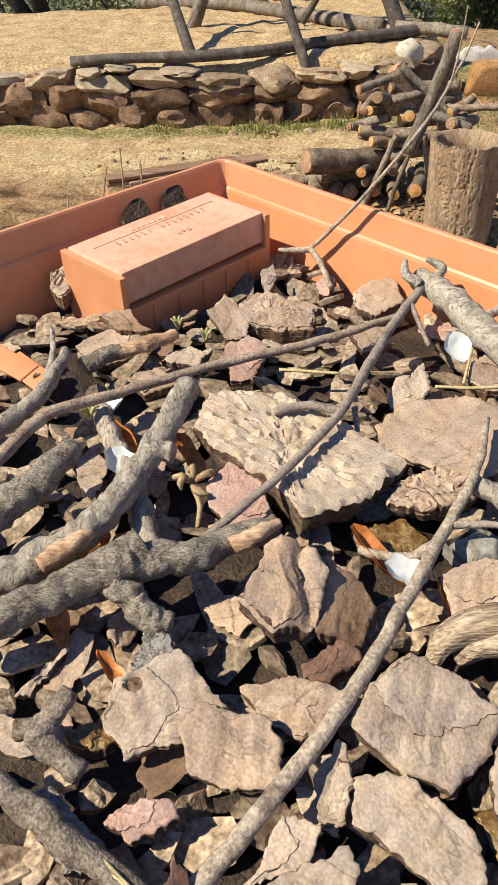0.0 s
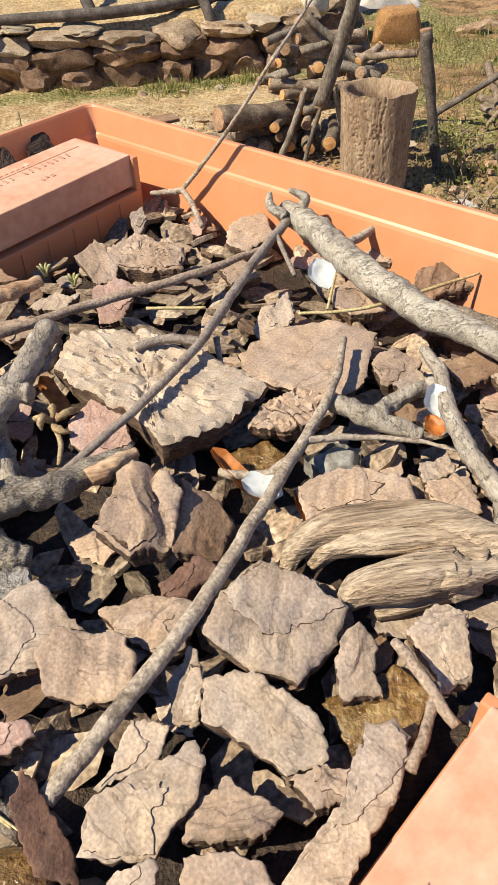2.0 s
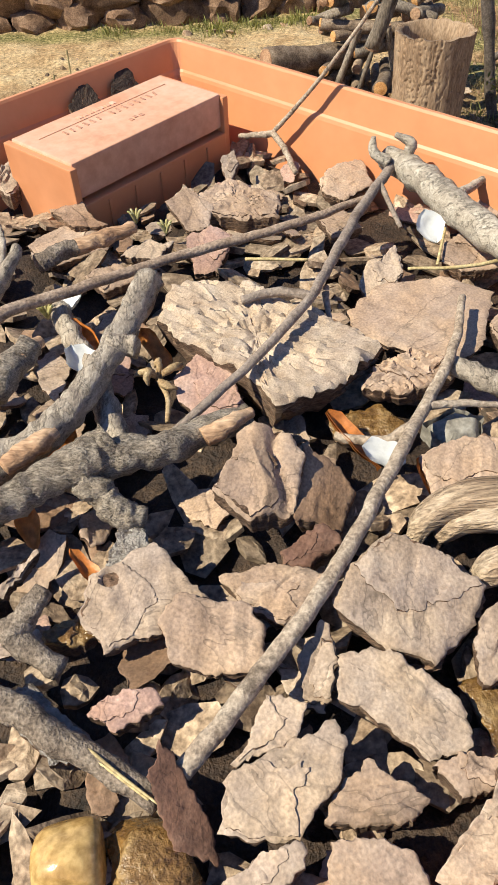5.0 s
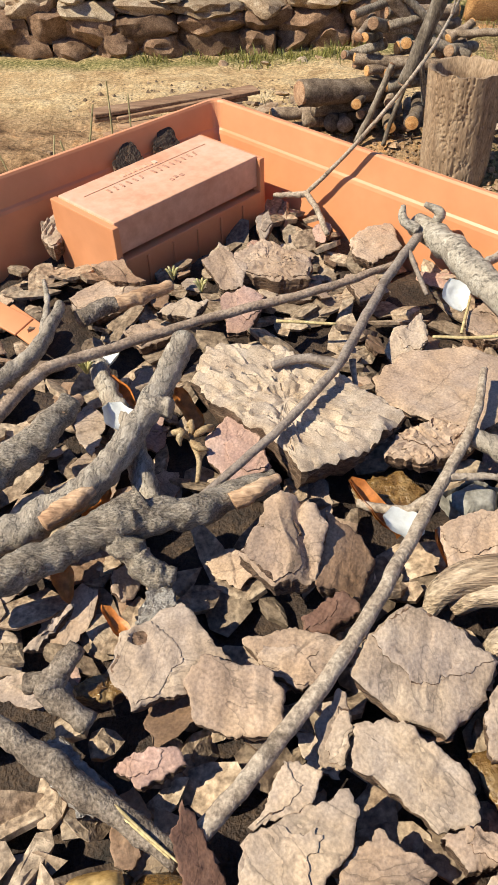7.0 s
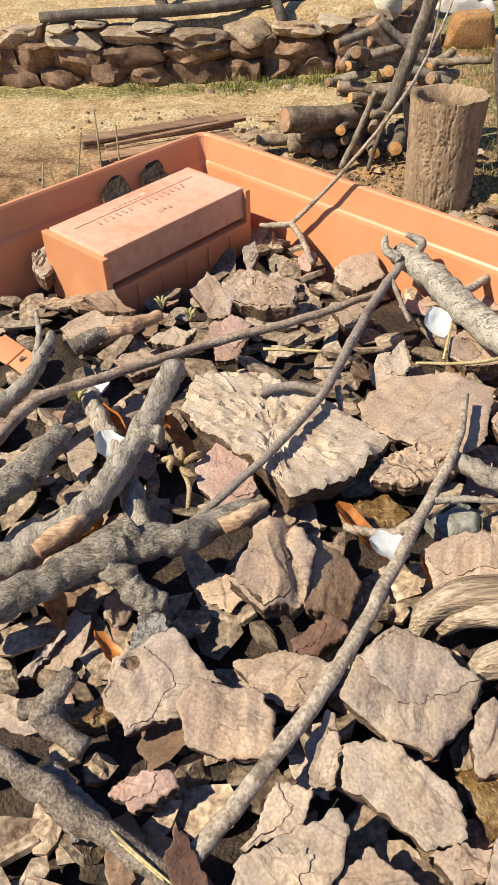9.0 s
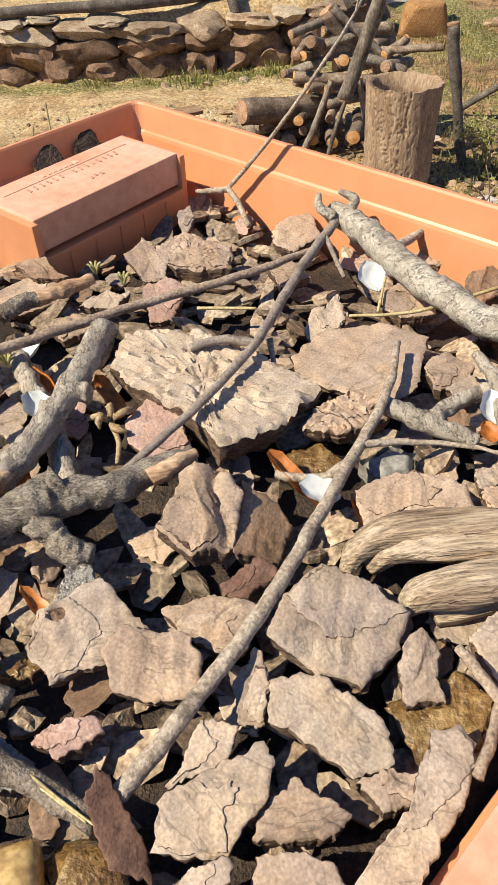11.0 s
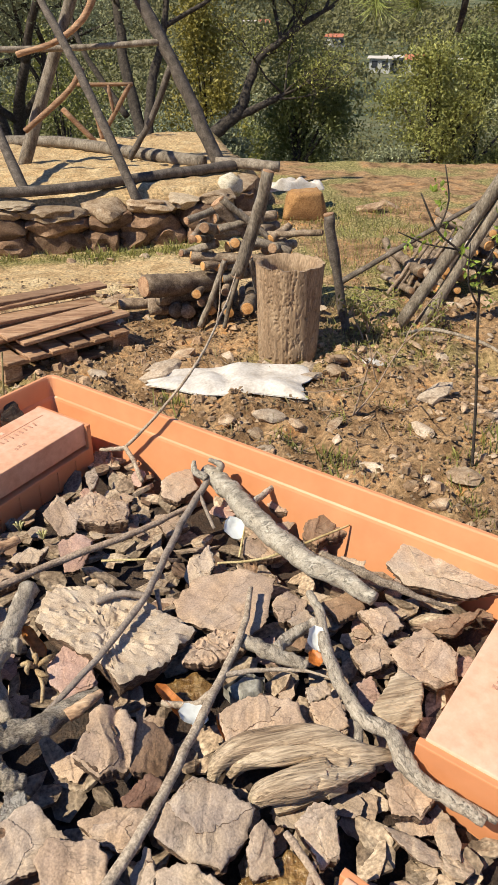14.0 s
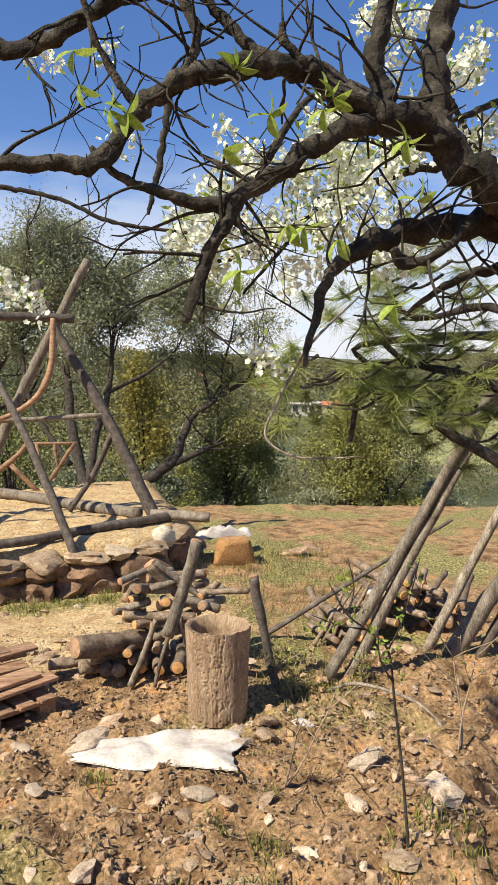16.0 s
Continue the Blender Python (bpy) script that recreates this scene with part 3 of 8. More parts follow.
def terracotta_box(x, y, z, yaw, pitch, roll, label, lettering, drop=0.0):
    """A box with end plates, a body and a lid; z is the height of its top."""
    top = holder("plastic_box", label, "box", group="boxes in the tray")
    m = pose(x, y, z, pitch, roll, yaw)
    top.matrix_world = m
    g = Geo()
    box(g, (BOX_L - 0.005, BOX_W, BOX_H * 0.53), pose(0, 0, -BOX_H * 0.73), 0.0007)
    part("body", g, PLASTIC, top, smooth=False)
    g = Geo()
    box(g, (BOX_L - 0.005, BOX_W - 0.005, BOX_H * 0.41), pose(0, 0, -BOX_H * 0.210), 0.0008)
    lid = part("lid", g, BOXLID, top, "faded lid with worn raised lettering", smooth=False)
    for s in (-1, 1):
        g = Geo()
        box(g, (0.0034, BOX_W - 0.0006, BOX_H - 0.001), pose(s * (BOX_L / 2 - 0.0014), 0, -BOX_H / 2 - 0.0008), 0.0006)
        part("end_plate", g, PLASTIC, top, smooth=False)
    for k in range(5):
        g = Geo()
        box(g, (0.0012, 0.0008, BOX_H * 0.4), pose(-0.030 + 0.015 * k, -BOX_W / 2 - 0.0003, -BOX_H * 0.72), 0.0003)
        part("rib", g, PLASTIC, top, smooth=False)
    rng = random.Random(int(1000 * (x + y)))
    for k in range(15):
        if k in (6,):
            continue
        g = Geo()
        box(g, (0.0011, 0.0046 * rng.uniform(0.7, 1.0), 0.0004), pose(-0.026 + 0.0037 * k, 0.0048 - drop, -0.0001, 0, 0, rng.uniform(-22, 5)), 0.0001)
        part("letter_bar", g, PRINT, lid, smooth=False)
    for k in range(7):
        g = Geo()
        box(g, (0.0022, 0.0028, 0.0004), pose(-0.012 + 0.0032 * k, 0.0125 - 2.2 * drop, -0.0001), 0.0001)
        part("letter_bar", g, BOXLID, lid, smooth=False)
    g = Geo()
    box(g, (BOX_L * 0.8, 0.0004, 0.0004), pose(0, 0.0090 - 1.1 * drop, -0.0001), 0.0001)
    part("raised_line", g, BOXLID, lid, smooth=False)
    for k in range(3):
        g = Geo()
        box(g, (0.0018, 0.0022, 0.0004), pose(0.0 + 0.003 * k, -0.0075 + 0.0008 * (k % 2), -0.0001), 0.0001)
        part("letter_bar", g, PRINT, lid, smooth=False)
    if lettering:
        cu = bpy.data.curves.new("lettering", "FONT")
        cu.body, cu.size, cu.extrude, cu.align_x = lettering, 0.0075, 0.0003, "CENTER"
        cu.materials.append(BOXLID)
        ob = new("lettering", cu)
        dg = bpy.context.evaluated_depsgraph_get()
        me = bpy.data.meshes.new_from_object(ob.evaluated_get(dg))
        bpy.data.objects.remove(ob)
        ob = part("raised_lettering", me, BOXLID, lid)
        ob.location, ob.rotation_euler = (-0.0006, 0.0078, 0.0), (0, 0, radians(-14))
    return top


terracotta_box(-0.0375, 0.3390, 0.9240, 46.3, 2.0, -2.0, "terracotta plastic box with worn lettering, half sunk in bark", "")
terracotta_box(0.0611, 0.0290, 0.9030, 40.6, 1.5, -1.5, "terracotta plastic box with raised letters, among pale chips", "MEK", 0.010)
terracotta_box(0.1680, 0.1240, 0.9120, 222.0, -1.5, 1.5, "faded terracotta plastic box lying beside a driftwood root", "")
BOXES = [(-0.0375, 0.339), (0.0611, 0.029), (0.168, 0.124)]


# ---- bark, wood and twigs in the tray ----
def inside(px, py, poly):
    odd = False
    for i in range(len(poly)):
        (x1, y1), (x2, y2) = poly[i - 1], poly[i]
        if (y1 > py) != (y2 > py) and px < (x2 - x1) * (py - y1) / (y2 - y1 + 1e-12) + x1:
            odd = not odd
    return odd


def relief(style, x, y, s, size):
    """Height in millimetres of the upper face at a place of a chip, in millimetres."""
    p = Vector((x + s * 13.7, y - s * 7.1, s * 3.3))
    w = s * 2.1
    u, v = x * math.cos(w) + y * math.sin(w), y * math.cos(w) - x * math.sin(w)
    z = 0.40 * fbm(p / 18, 2) + 0.16 * fbm(p / 3.0, 3)
    if style == "scaly":
        q = Vector((x * 0.88 - y * 0.45, y * 0.88 + x * 0.45, 0)) + Vector((fbm(p / 6), fbm(p / 6 + Vector((9, 9, 9))), 0)) * 3.5
        d = noise.voronoi(Vector((q.x / 13 + s, q.y / 4.2, s)))[0]
        z += 1.5 * min(1.0, (d[1] - d[0]) * 3.5) + 0.4 * noise.cell(Vector((q.x / 13 + s, q.y / 4.2, s))) + 0.7 * fbm(Vector((q.x / 9, q.y / 2.6, s)), 3)
    elif style == "grain":
        z += 0.8 * fbm(Vector((u / 30, v / 4.0, s)), 3)
    elif style == "groove":
        k = y - 7 * math.cos((x + 4) / 21) + 0.10 * x
        split = 1 / (1 + math.exp((x - 12) / 5))
        z += 3.2 * math.cos((k - 1) / 15 * 2 * math.pi) * (0.35 + 0.65 * split) - 8.0 * split * math.exp(-(((k + 6) / 2.8) ** 2)) + 1.3 * fbm(Vector((k / 1.5, x / 30, s)), 4) + 0.7 * fbm(Vector((k / 0.6, x / 22, s)), 2)
    elif style == "fold":
        k = x * 0.75 - y * 0.25 + 2.5 * math.sin(y / 4.5)
        z += 2.4 * max(0.0, 1 - abs(k) / 3.2) - 2.0 * max(0.0, 1 - abs(k - 4.0) / 1.4) + 1.0 * fbm(p / 8)
    elif style == "layer":
        q = 3.2 * fbm(Vector((u / 20, v / 9, s)), 3) + v / 6
        z += 1.5 * (math.floor(q) + min(1.0, 9 * (q - math.floor(q))) - q)
    elif style == "hole":
        z -= 5.0 * math.exp(-(((x + 7) ** 2 + (y - 6) ** 2) / 3.0) ** 2)
    elif style == "pebble":
        z *= 0.3
    if style in ("plate", "hole", "fold"):
        q = 1.3 * fbm(Vector((u / 26, v / 12, s)), 3) + v / 16
        z += 0.5 * (math.floor(q) + min(1.0, 10 * (q - math.floor(q))) - 0.8 * q) + 0.5 * fbm(Vector((u / 9, v / 4, s)), 3)
    return z


CHIPS = 0


def chip_geo(outline, thick, slope, style, seed, n=84):
    """An irregular plate with broken edges: outline in millimetres round its centre."""
    if style in ("scaly", "groove"):
        n = 130
    pts = [Vector(p) for p in outline]
    per = sum((pts[i] - pts[i - 1]).length for i in range(len(pts)))
    ring = []
    for i in range(len(pts)):
        a, b = pts[i], pts[(i + 1) % len(pts)]
        k = max(2, round(n * (b - a).length / per))
        nrm = Vector(((b - a).y, -(b - a).x)).normalized()
        for j in range(k):
            q = a.lerp(b, j / k)
            jag = 0.85 * fbm(Vector((q.x / 5, q.y / 5, seed)), 4) + 0.7 * fbm(Vector((q.x / 1.3, q.y / 1.3, seed + 5)), 2)
            ring.append(q + nrm * jag * (0.4 if style == "pebble" else 1.0))
    m = len(ring)
    big = style in ("scaly", "groove", "grain")
    fs = [1.0, 0.985, 0.95, 0.9, 0.84, 0.77, 0.69, 0.65, 0.6, 0.55, 0.5, 0.45, 0.4, 0.35, 0.3, 0.25, 0.2, 0.15, 0.1, 0.05] if big else [1.0, 0.975, 0.92, 0.85, 0.78, 0.70, 0.62, 0.54, 0.46, 0.38, 0.30, 0.22, 0.14, 0.06]
    verts = []
    for f in fs:
        for q in ring:
            x, y = q.x * f, q.y * f
            z = relief(style, x, y, seed, 1) - thick * (0.85 * f ** 5 if style == "pebble" else 0.10 * f ** 30)
            verts.append((x, y, z))
    for f, d in ((0.985, 0.20), (0.95, 0.36), (0.965, 0.42), (0.80, 1.0)):
        for i, q in enumerate(ring):
            w = 1 + 0.05 * fbm(Vector((q.x / 2, q.y / 2, seed + d * 9)))
            verts.append((q.x * f * w, q.y * f * w, -thick * d + 0.5 * fbm(Vector((q.x / 4, q.y / 4, d)))))
    top = len(fs)
    faces = [(i * m + k, (i + 1) * m + k, (i + 1) * m + (k + 1) % m, i * m + (k + 1) % m) for i in range(top - 1) for k in range(m)]
    c = len(verts)
    verts.append((0, 0, relief(style, 0, 0, seed, 1)))
    faces += [((top - 1) * m + k, c, (top - 1) * m + (k + 1) % m) for k in range(m)]
    for a, b in ((0, top), (top, top + 1), (top + 1, top + 2), (top + 2, top + 3)):
        faces += [(a * m + k, a * m + (k + 1) % m, b * m + (k + 1) % m, b * m + k) for k in range(m)]
    faces.append(tuple((top + 3) * m + k for k in range(m)))
    g = Geo()
    g.add([(x / 1000, y / 1000, (z + slope[0] * x + slope[1] * y) / 1000) for x, y, z in verts], faces)
    g.side = top * m - m + m
    return g


def broken_sides(me, first):
    """Gives the broken sides of a chip, the faces from that number on, their darker material."""
    me.materials.append(BARK_EDGE)
    me.polygons.foreach_set("material_index", [1 if i >= first else 0 for i in range(len(me.polygons))])


def bark_chip(loc, outline, thick, material, slope, style, label, name="bark_chip", category="bark"):
    global CHIPS
    CHIPS += 1
    g = chip_geo(outline, thick, slope, style, CHIPS * 1.37)
    if style == "pebble":
        name, category = "pebble", "stone"
    ob = thing(name, g, material, label, category, "chips in the tray", loc=loc)
    if style not in ("pebble", "groove"):
        broken_sides(ob.data, g.side)
    ob.data.set_sharp_from_angle(angle=radians(38))
    if style not in ("pebble", "groove", "scaly"):
        r = random.Random(CHIPS)
        for k in range(1 if CHIPS % 3 else 0):
            w = r.uniform(0, 6.28)
            edge = []
            for i, p in enumerate(outline):
                q = outline[(i + 1) % len(outline)]
                for s in (0.0, 0.5):
                    x, y = p[0] + (q[0] - p[0]) * s, p[1] + (q[1] - p[1]) * s
                    d = (x * math.cos(w) + y * math.sin(w)) / (math.hypot(x, y) + 1e-6)
                    f = 0.93 - 0.07 * k if d > 0.15 else r.uniform(0.26, 0.38) if d < -0.25 else r.uniform(0.5, 0.62)
                    edge.append((x * f, y * f))
            fl = chip_geo(edge, 0.9, slope, style, CHIPS * 1.37, 70)
            flake = part("flake", fl, material, ob)
            flake.location = (0, 0, 0.0003 + 0.0003 * r.random())
            broken_sides(flake.data, fl.side)
            flake.data.set_sharp_from_angle(angle=radians(38))
    return ob


def driftwood(strands, material, label):
    """Weathered wood split into long grooved strands."""
    o = Vector(strands[0][0][:3])
    top = holder("driftwood", label, "wood", o)
    for k, pts in enumerate(strands):
        g = Geo()
        tube(g, [(x - o.x, y - o.y, z - o.z, r / 1000) for x, y, z, r in pts], 30, 12, 0.08, 90, 0.0, k * 3.3, groove=0.20)
        part("strand", g, material, top)
    return top


def stick_like(name, category, group, lump_by, sides):
    def build(pts, material, label, kids=()):
        o = Vector(pts[0][:3])
        mm = lambda ps: [(x - o.x, y - o.y, z - o.z, r / 1000) for x, y, z, r in ps]
        g = Geo()
        tube(g, mm(pts), sides, 14, lump_by, 260, 0.25, pts[0][0] * 50)
        ob = thing(name, g, material, label, category, group, loc=o)
        for k in kids:
            g = Geo()
            tube(g, mm(k), max(sides - 2, 6), 10, lump_by * 1.6, 320, 0.35, k[0][1] * 50)
            part("side_shoot" if name != "root" else "rootlet", g, material, ob)
        return ob
    return build


twig = stick_like("twig", "twig", "twigs on the bark", 0.10, 12)
branch = stick_like("branch", "branch", "twigs on the bark", 0.24, 22)
stick = stick_like("stick", "stick", "twigs on the bark", 0.26, 16)
log = stick_like("thin_log", "log", "twigs on the bark", 0.13, 20)
root = stick_like("driftwood_root", "root", "twigs on the bark", 0.18, 12)
straw = stick_like("straw", "straw", "straws on the bark", 0.05, 6)

bark_chip((0.0126, 0.1935, 0.9066), [(-30, 9), (-26, 26), (-1, 26), (21, 11), (39, -5), (21, -22), (4, -29), (-5, -15), (-22, -1)], 13, SCALE, (-0.05, 0.12), 'scaly', 'large thick slab of pale scaly pine bark')
bark_chip((-0.0038, 0.1781, 0.9009), [(-9, 4), (0, 15), (9, 5), (11, -8), (-2, -12), (-8, -4)], 5, BARK_PINK, (0, 0.2), 'plate', 'pinkish bark chip leaning on a scaly slab')
bark_chip((0.0666, 0.2057, 0.9013), [(-23, 5), (-11, 18), (11, 21), (27, 11), (17, -14), (9, -20), (-8, -14), (-22, -7)], 6, BARK, (0, 0.12), 'plate', 'broad smooth plate of tan pine bark')
bark_chip((0.0585, 0.1817, 0.8981), [(-16, -5), (-11, 3), (2, 9), (14, 4), (13, -3), (-3, -8)], 6, BARK, (0, 0.2), 'layer', 'small layered bark chip with flaking edges')
bark_chip((0.0101, 0.1363, 0.9067), [(-3, 9), (7, 9), (12, 3), (8, -8), (-3, -10), (-12, -4), (-8, 2)], 9, BARK, (-0.1, 0.75), 'fold', 'upright folded chunk of bark with a crease')
bark_chip((0.0270, 0.1363, 0.8987), [(-5, 10), (3, 7), (8, 1), (3, -10), (-9, -9)], 8, BARK_BROWN, (-0.5, 0.5), 'plate', 'brown bark chunk sloping beside a folded piece')
bark_chip((0.0688, 0.1422, 0.8971), [(-16, 4), (-8, 8), (4, 10), (17, 4), (18, -9), (0, -9), (-14, -8)], 8, BARK, (0, 0.25), 'grain', 'long grained bark block with split edges')
bark_chip((0.0416, 0.1031, 0.8981), [(-2, 15), (8, 11), (18, 2), (13, -7), (3, -15), (-9, -10), (-18, -2), (-13, 7)], 9, BARK_GREY, (-0.1, 0.3), 'plate', 'grey scaly bark chunk on wet mulch')
bark_chip((0.0364, 0.0802, 0.8940), [(-13, 10), (-2, 10), (6, 5), (12, -1), (12, -9), (3, -11), (-4, -5), (-14, 1)], 5, BARK_PALE, (-0.05, 0.3), 'plate', 'pale bark plate with a wet lower edge')
bark_chip((0.0101, 0.0650, 0.8942), [(-11, 2), (-5, 5), (11, 11), (13, 7), (10, -1), (2, -9), (-7, -9), (-13, -7)], 5, BARK_PALE, (0.05, 0.2), 'plate', 'large pale bark plate with a fine crack')
bark_chip((0.0084, 0.0754, 0.8958), [(0, 7), (8, 4), (5, -2), (-8, -6), (-5, -2)], 4, BARK_PALE, (0.1, 0.2), 'plate', 'pale splinter of bark beside a larger plate')
bark_chip((0.0275, 0.0628, 0.8921), [(-1, 6), (4, 3), (10, -1), (6, -5), (-10, -4), (-9, 0)], 6, BARK, (0, 0.35), 'plate', 'angular tan bark chip on the mulch')
bark_chip((0.0511, 0.0604, 0.8940), [(6, 15), (12, 16), (15, 12), (10, 2), (0, -9), (-7, -15), (-16, -13), (-13, -9), (-7, -4), (0, 4)], 6, BARK_GREY, (-0.1, 0.15), 'plate', 'long curved grey bark strip beside a terracotta box')
bark_chip((0.0473, 0.0664, 0.8903), [(-8, 2), (0, 4), (7, 2), (4, -3), (-3, -4)], 6, BARK, (0, 0.3), 'plate', 'small wet bark chip on mulch')
bark_chip((0.0255, 0.0498, 0.8925), [(-8, 5), (1, 5), (7, 2), (10, -5), (-10, -6)], 7, BARK, (0, 0.4), 'plate', 'tan bark chip standing on edge')
bark_chip((0.0055, 0.0507, 0.8925), [(7, 4), (7, 0), (-2, -5), (-10, -2), (-1, 3)], 5, BARK_GREY, (0.3, 0.2), 'plate', 'thin greyish bark chip')
bark_chip((-0.0197, 0.1075, 0.8954), [(3, 15), (16, 0), (8, -3), (5, -7), (-7, -11), (-14, -2), (-12, 7)], 5, BARK_GREY, (0, 0.2), 'hole', 'grey-tan bark plate pierced by a small hole')
bark_chip((-0.0027, 0.0978, 0.8959), [(-8, 10), (8, 6), (11, 1), (11, -8), (0, -9), (-10, -5), (-12, 4)], 6, BARK, (0, 0.25), 'grain', 'weathered grained bark block')
bark_chip((0.0117, 0.1094, 0.8925), [(-13, 5), (-1, 8), (15, 4), (7, -7), (0, -7), (-8, -2)], 5, BARK, (0, 0.2), 'plate', 'brownish bark plate lying under a stick')
bark_chip((-0.0229, 0.1229, 0.8961), [(-3, 6), (4, 4), (5, 0), (0, -4), (-6, -5)], 4, WETBARK, (0, 0.4), 'plate', 'glistening wet grey bark flake')
bark_chip((0.0594, 0.0920, 0.8936), [(-3, 6), (2, 9), (5, 4), (3, -3), (4, -7), (-5, -8), (-6, -1)], 7, BARK_GREY, (-0.15, 0.4), 'plate', 'grey bark chunk beside amber wet mulch')
bark_chip((0.0807, 0.0939, 0.8936), [(-9, 3), (0, 9), (7, 7), (4, -8), (-3, -10)], 7, BARK_PALE, (-0.2, 0.4), 'plate', 'pale pointed bark chip leaning in the mulch')
bark_chip((0.0199, 0.0911, 0.8935), [(0, 6), (3, 6), (4, 0), (2, -7), (-4, -6), (-4, 1)], 4, BARK_GREY, (0.1, 0.7), 'plate', 'narrow upright grey bark sliver')
bark_chip((-0.0093, 0.0626, 0.8929), [(-4, 10), (0, 6), (6, -4), (6, -8), (-1, -7), (-6, 4)], 4, BARK_DARK, (-0.5, 0.6), 'plate', 'dark red-brown bark shard standing upright')
bark_chip((-0.0216, 0.0838, 0.8922), [(-8, -1), (-4, 2), (5, 4), (8, 0), (-2, -5)], 4, BARK_PINK, (0, 0.3), 'plate', 'pinkish bark chip near wet mulch')
bark_chip((0.0111, 0.2888, 0.9044), [(-17, 5), (-4, 14), (17, 3), (16, -9), (2, -9), (-14, -4)], 8, BARK, (0, 0.3), 'layer', 'layered bark chip with flaking sheets')
bark_chip((-0.0074, 0.2854, 0.9042), [(-11, 5), (-2, 12), (9, 1), (6, -8), (-2, -10)], 4, BARK, (0, 0.4), 'plate', 'thin bark chip beside a terracotta box')
bark_chip((0.0587, 0.2339, 0.9006), [(-8, -2), (-4, 5), (7, 11), (8, 0), (2, -7), (-6, -8)], 4, BARK_PALE, (0, 0.5), 'plate', 'pale jagged bark chip')
bark_chip((0.0927, 0.2452, 0.9012), [(-8, 5), (1, 11), (11, 3), (10, -7), (-4, -8), (-10, -3)], 6, BARK, (0, 0.35), 'plate', 'tan bark chip beside a thin log')
bark_chip((0.1164, 0.2788, 0.9019), [(-13, 2), (1, 9), (13, -2), (8, -5), (-9, -4)], 5, BARK, (0, 0.4), 'plate', 'bark chip against the tray wall')
bark_chip((0.1261, 0.2518, 0.9025), [(-7, 4), (10, 10), (10, 0), (-4, -9), (-10, -4)], 7, BARK_BROWN, (-0.1, 0.5), 'plate', 'brown bark chunk against the tray wall')
bark_chip((0.0091, 0.3196, 0.9079), [(-4, 2), (2, 5), (4, 0), (-2, -6)], 4, BARK_GREY, (-0.2, 1.0), 'plate', 'upright grey bark sliver beside a box')
bark_chip((0.0575, 0.3101, 0.9025), [(-7, 8), (9, 12), (12, -3), (-2, -12), (-11, -6)], 6, BARK, (0, 0.3), 'plate', 'tan bark chip near a forked twig')
bark_chip((0.0500, 0.2754, 0.9008), [(-9, 6), (3, 8), (9, -4), (-4, -9)], 5, BARK, (0, 0.2), 'plate', 'small tan bark chip')
bark_chip((0.0962, 0.1998, 0.8990), [(-8, 3), (1, 8), (9, 1), (4, -6), (-6, -6)], 6, BARK, (0, 0.4), 'plate', 'small blocky bark chip')
bark_chip((0.1003, 0.1921, 0.8976), [(-7, 0), (3, 6), (6, -1), (-2, -5)], 5, BARK_GREY, (0, 0.3), 'plate', 'small grey bark chip')
bark_chip((0.0685, 0.1613, 0.8951), [(-10, 2), (0, 7), (8, 3), (6, -4), (-5, -7)], 8, STONE, (0, 0.2), 'pebble', 'smooth grey pebble in the mulch')
bark_chip((0.0978, 0.1396, 0.8940), [(-8, 5), (2, 8), (7, 3), (5, -7), (-5, -9)], 6, BARK, (0, 0.35), 'plate', 'bark chip beside a driftwood root')
bark_chip((0.0965, 0.1526, 0.8946), [(-5, 2), (5, 4), (5, -2), (-5, -4)], 5, BARK_GREY, (0, 0.3), 'plate', 'small grey bark flake')
bark_chip((0.1029, 0.2981, 0.9049), [(7, -3), (1, 3), (-4, 4), (-3, -4)], 4, BARK_BROWN, (0, 0.8), 'plate', 'brown bark flake standing by the tray wall')
bark_chip((-0.0231, 0.2608, 0.9010), [(-9, 1), (9, 4), (5, -2), (-5, -4)], 4, BARK_PALE, (0, 0.3), 'plate', 'pale bark sliver beside a twig')
bark_chip((0.0435, 0.1681, 0.8904), [(-12, 3), (5, 8), (11, 0), (6, -6), (-10, -4)], 5, AMBER, (0, 0.15), 'plate', 'wet amber bark flake in the gap')
bark_chip((0.0637, 0.0825, 0.8871), [(-14, 4), (5, 11), (12, 3), (5, -8), (-9, -10)], 5, AMBER, (0, 0.1), 'plate', 'wet amber bark mass under the chips')
bark_chip((0.0208, 0.1199, 0.8950), [(-7, 0), (4, 6), (8, 2), (0, -4), (-6, -3)], 6, BARK_DARK, (0, 0.5), 'grain', 'dark splintered bark chip')
bark_chip((-0.0065, 0.2242, 0.8991), [(-3, 8), (8, 4), (5, -2), (-4, -9), (-6, -1)], 4, BARK_PALE, (0.2, 0.6), 'plate', 'pale bark chip behind a branch')
bark_chip((-0.0869, 0.3226, 0.9061), [(-6, 4), (2, 10), (7, -1), (1, -9), (-5, -4)], 8, BARK_PALE, (0, 0.5), 'layer', 'pale bark lump beside the tray wall')
bark_chip((-0.0548, 0.2748, 0.8987), [(-18, 0), (-4, 12), (16, 6), (14, -5), (-8, -13)], 5, BARK, (0, 0.2), 'plate', 'tan bark plate under twigs')
bark_chip((-0.0240, 0.2594, 0.9020), [(-11, -2), (0, 6), (7, 1), (4, -5)], 4, BARK_PALE, (0, 0.3), 'plate', 'pale bark sliver under a long twig')
bark_chip((-0.0012, 0.2604, 0.9010), [(-9, 5), (1, 10), (10, 5), (3, -10), (-6, -11)], 5, BARK_PINK, (0, 0.4), 'plate', 'mauve bark chip under a long twig')
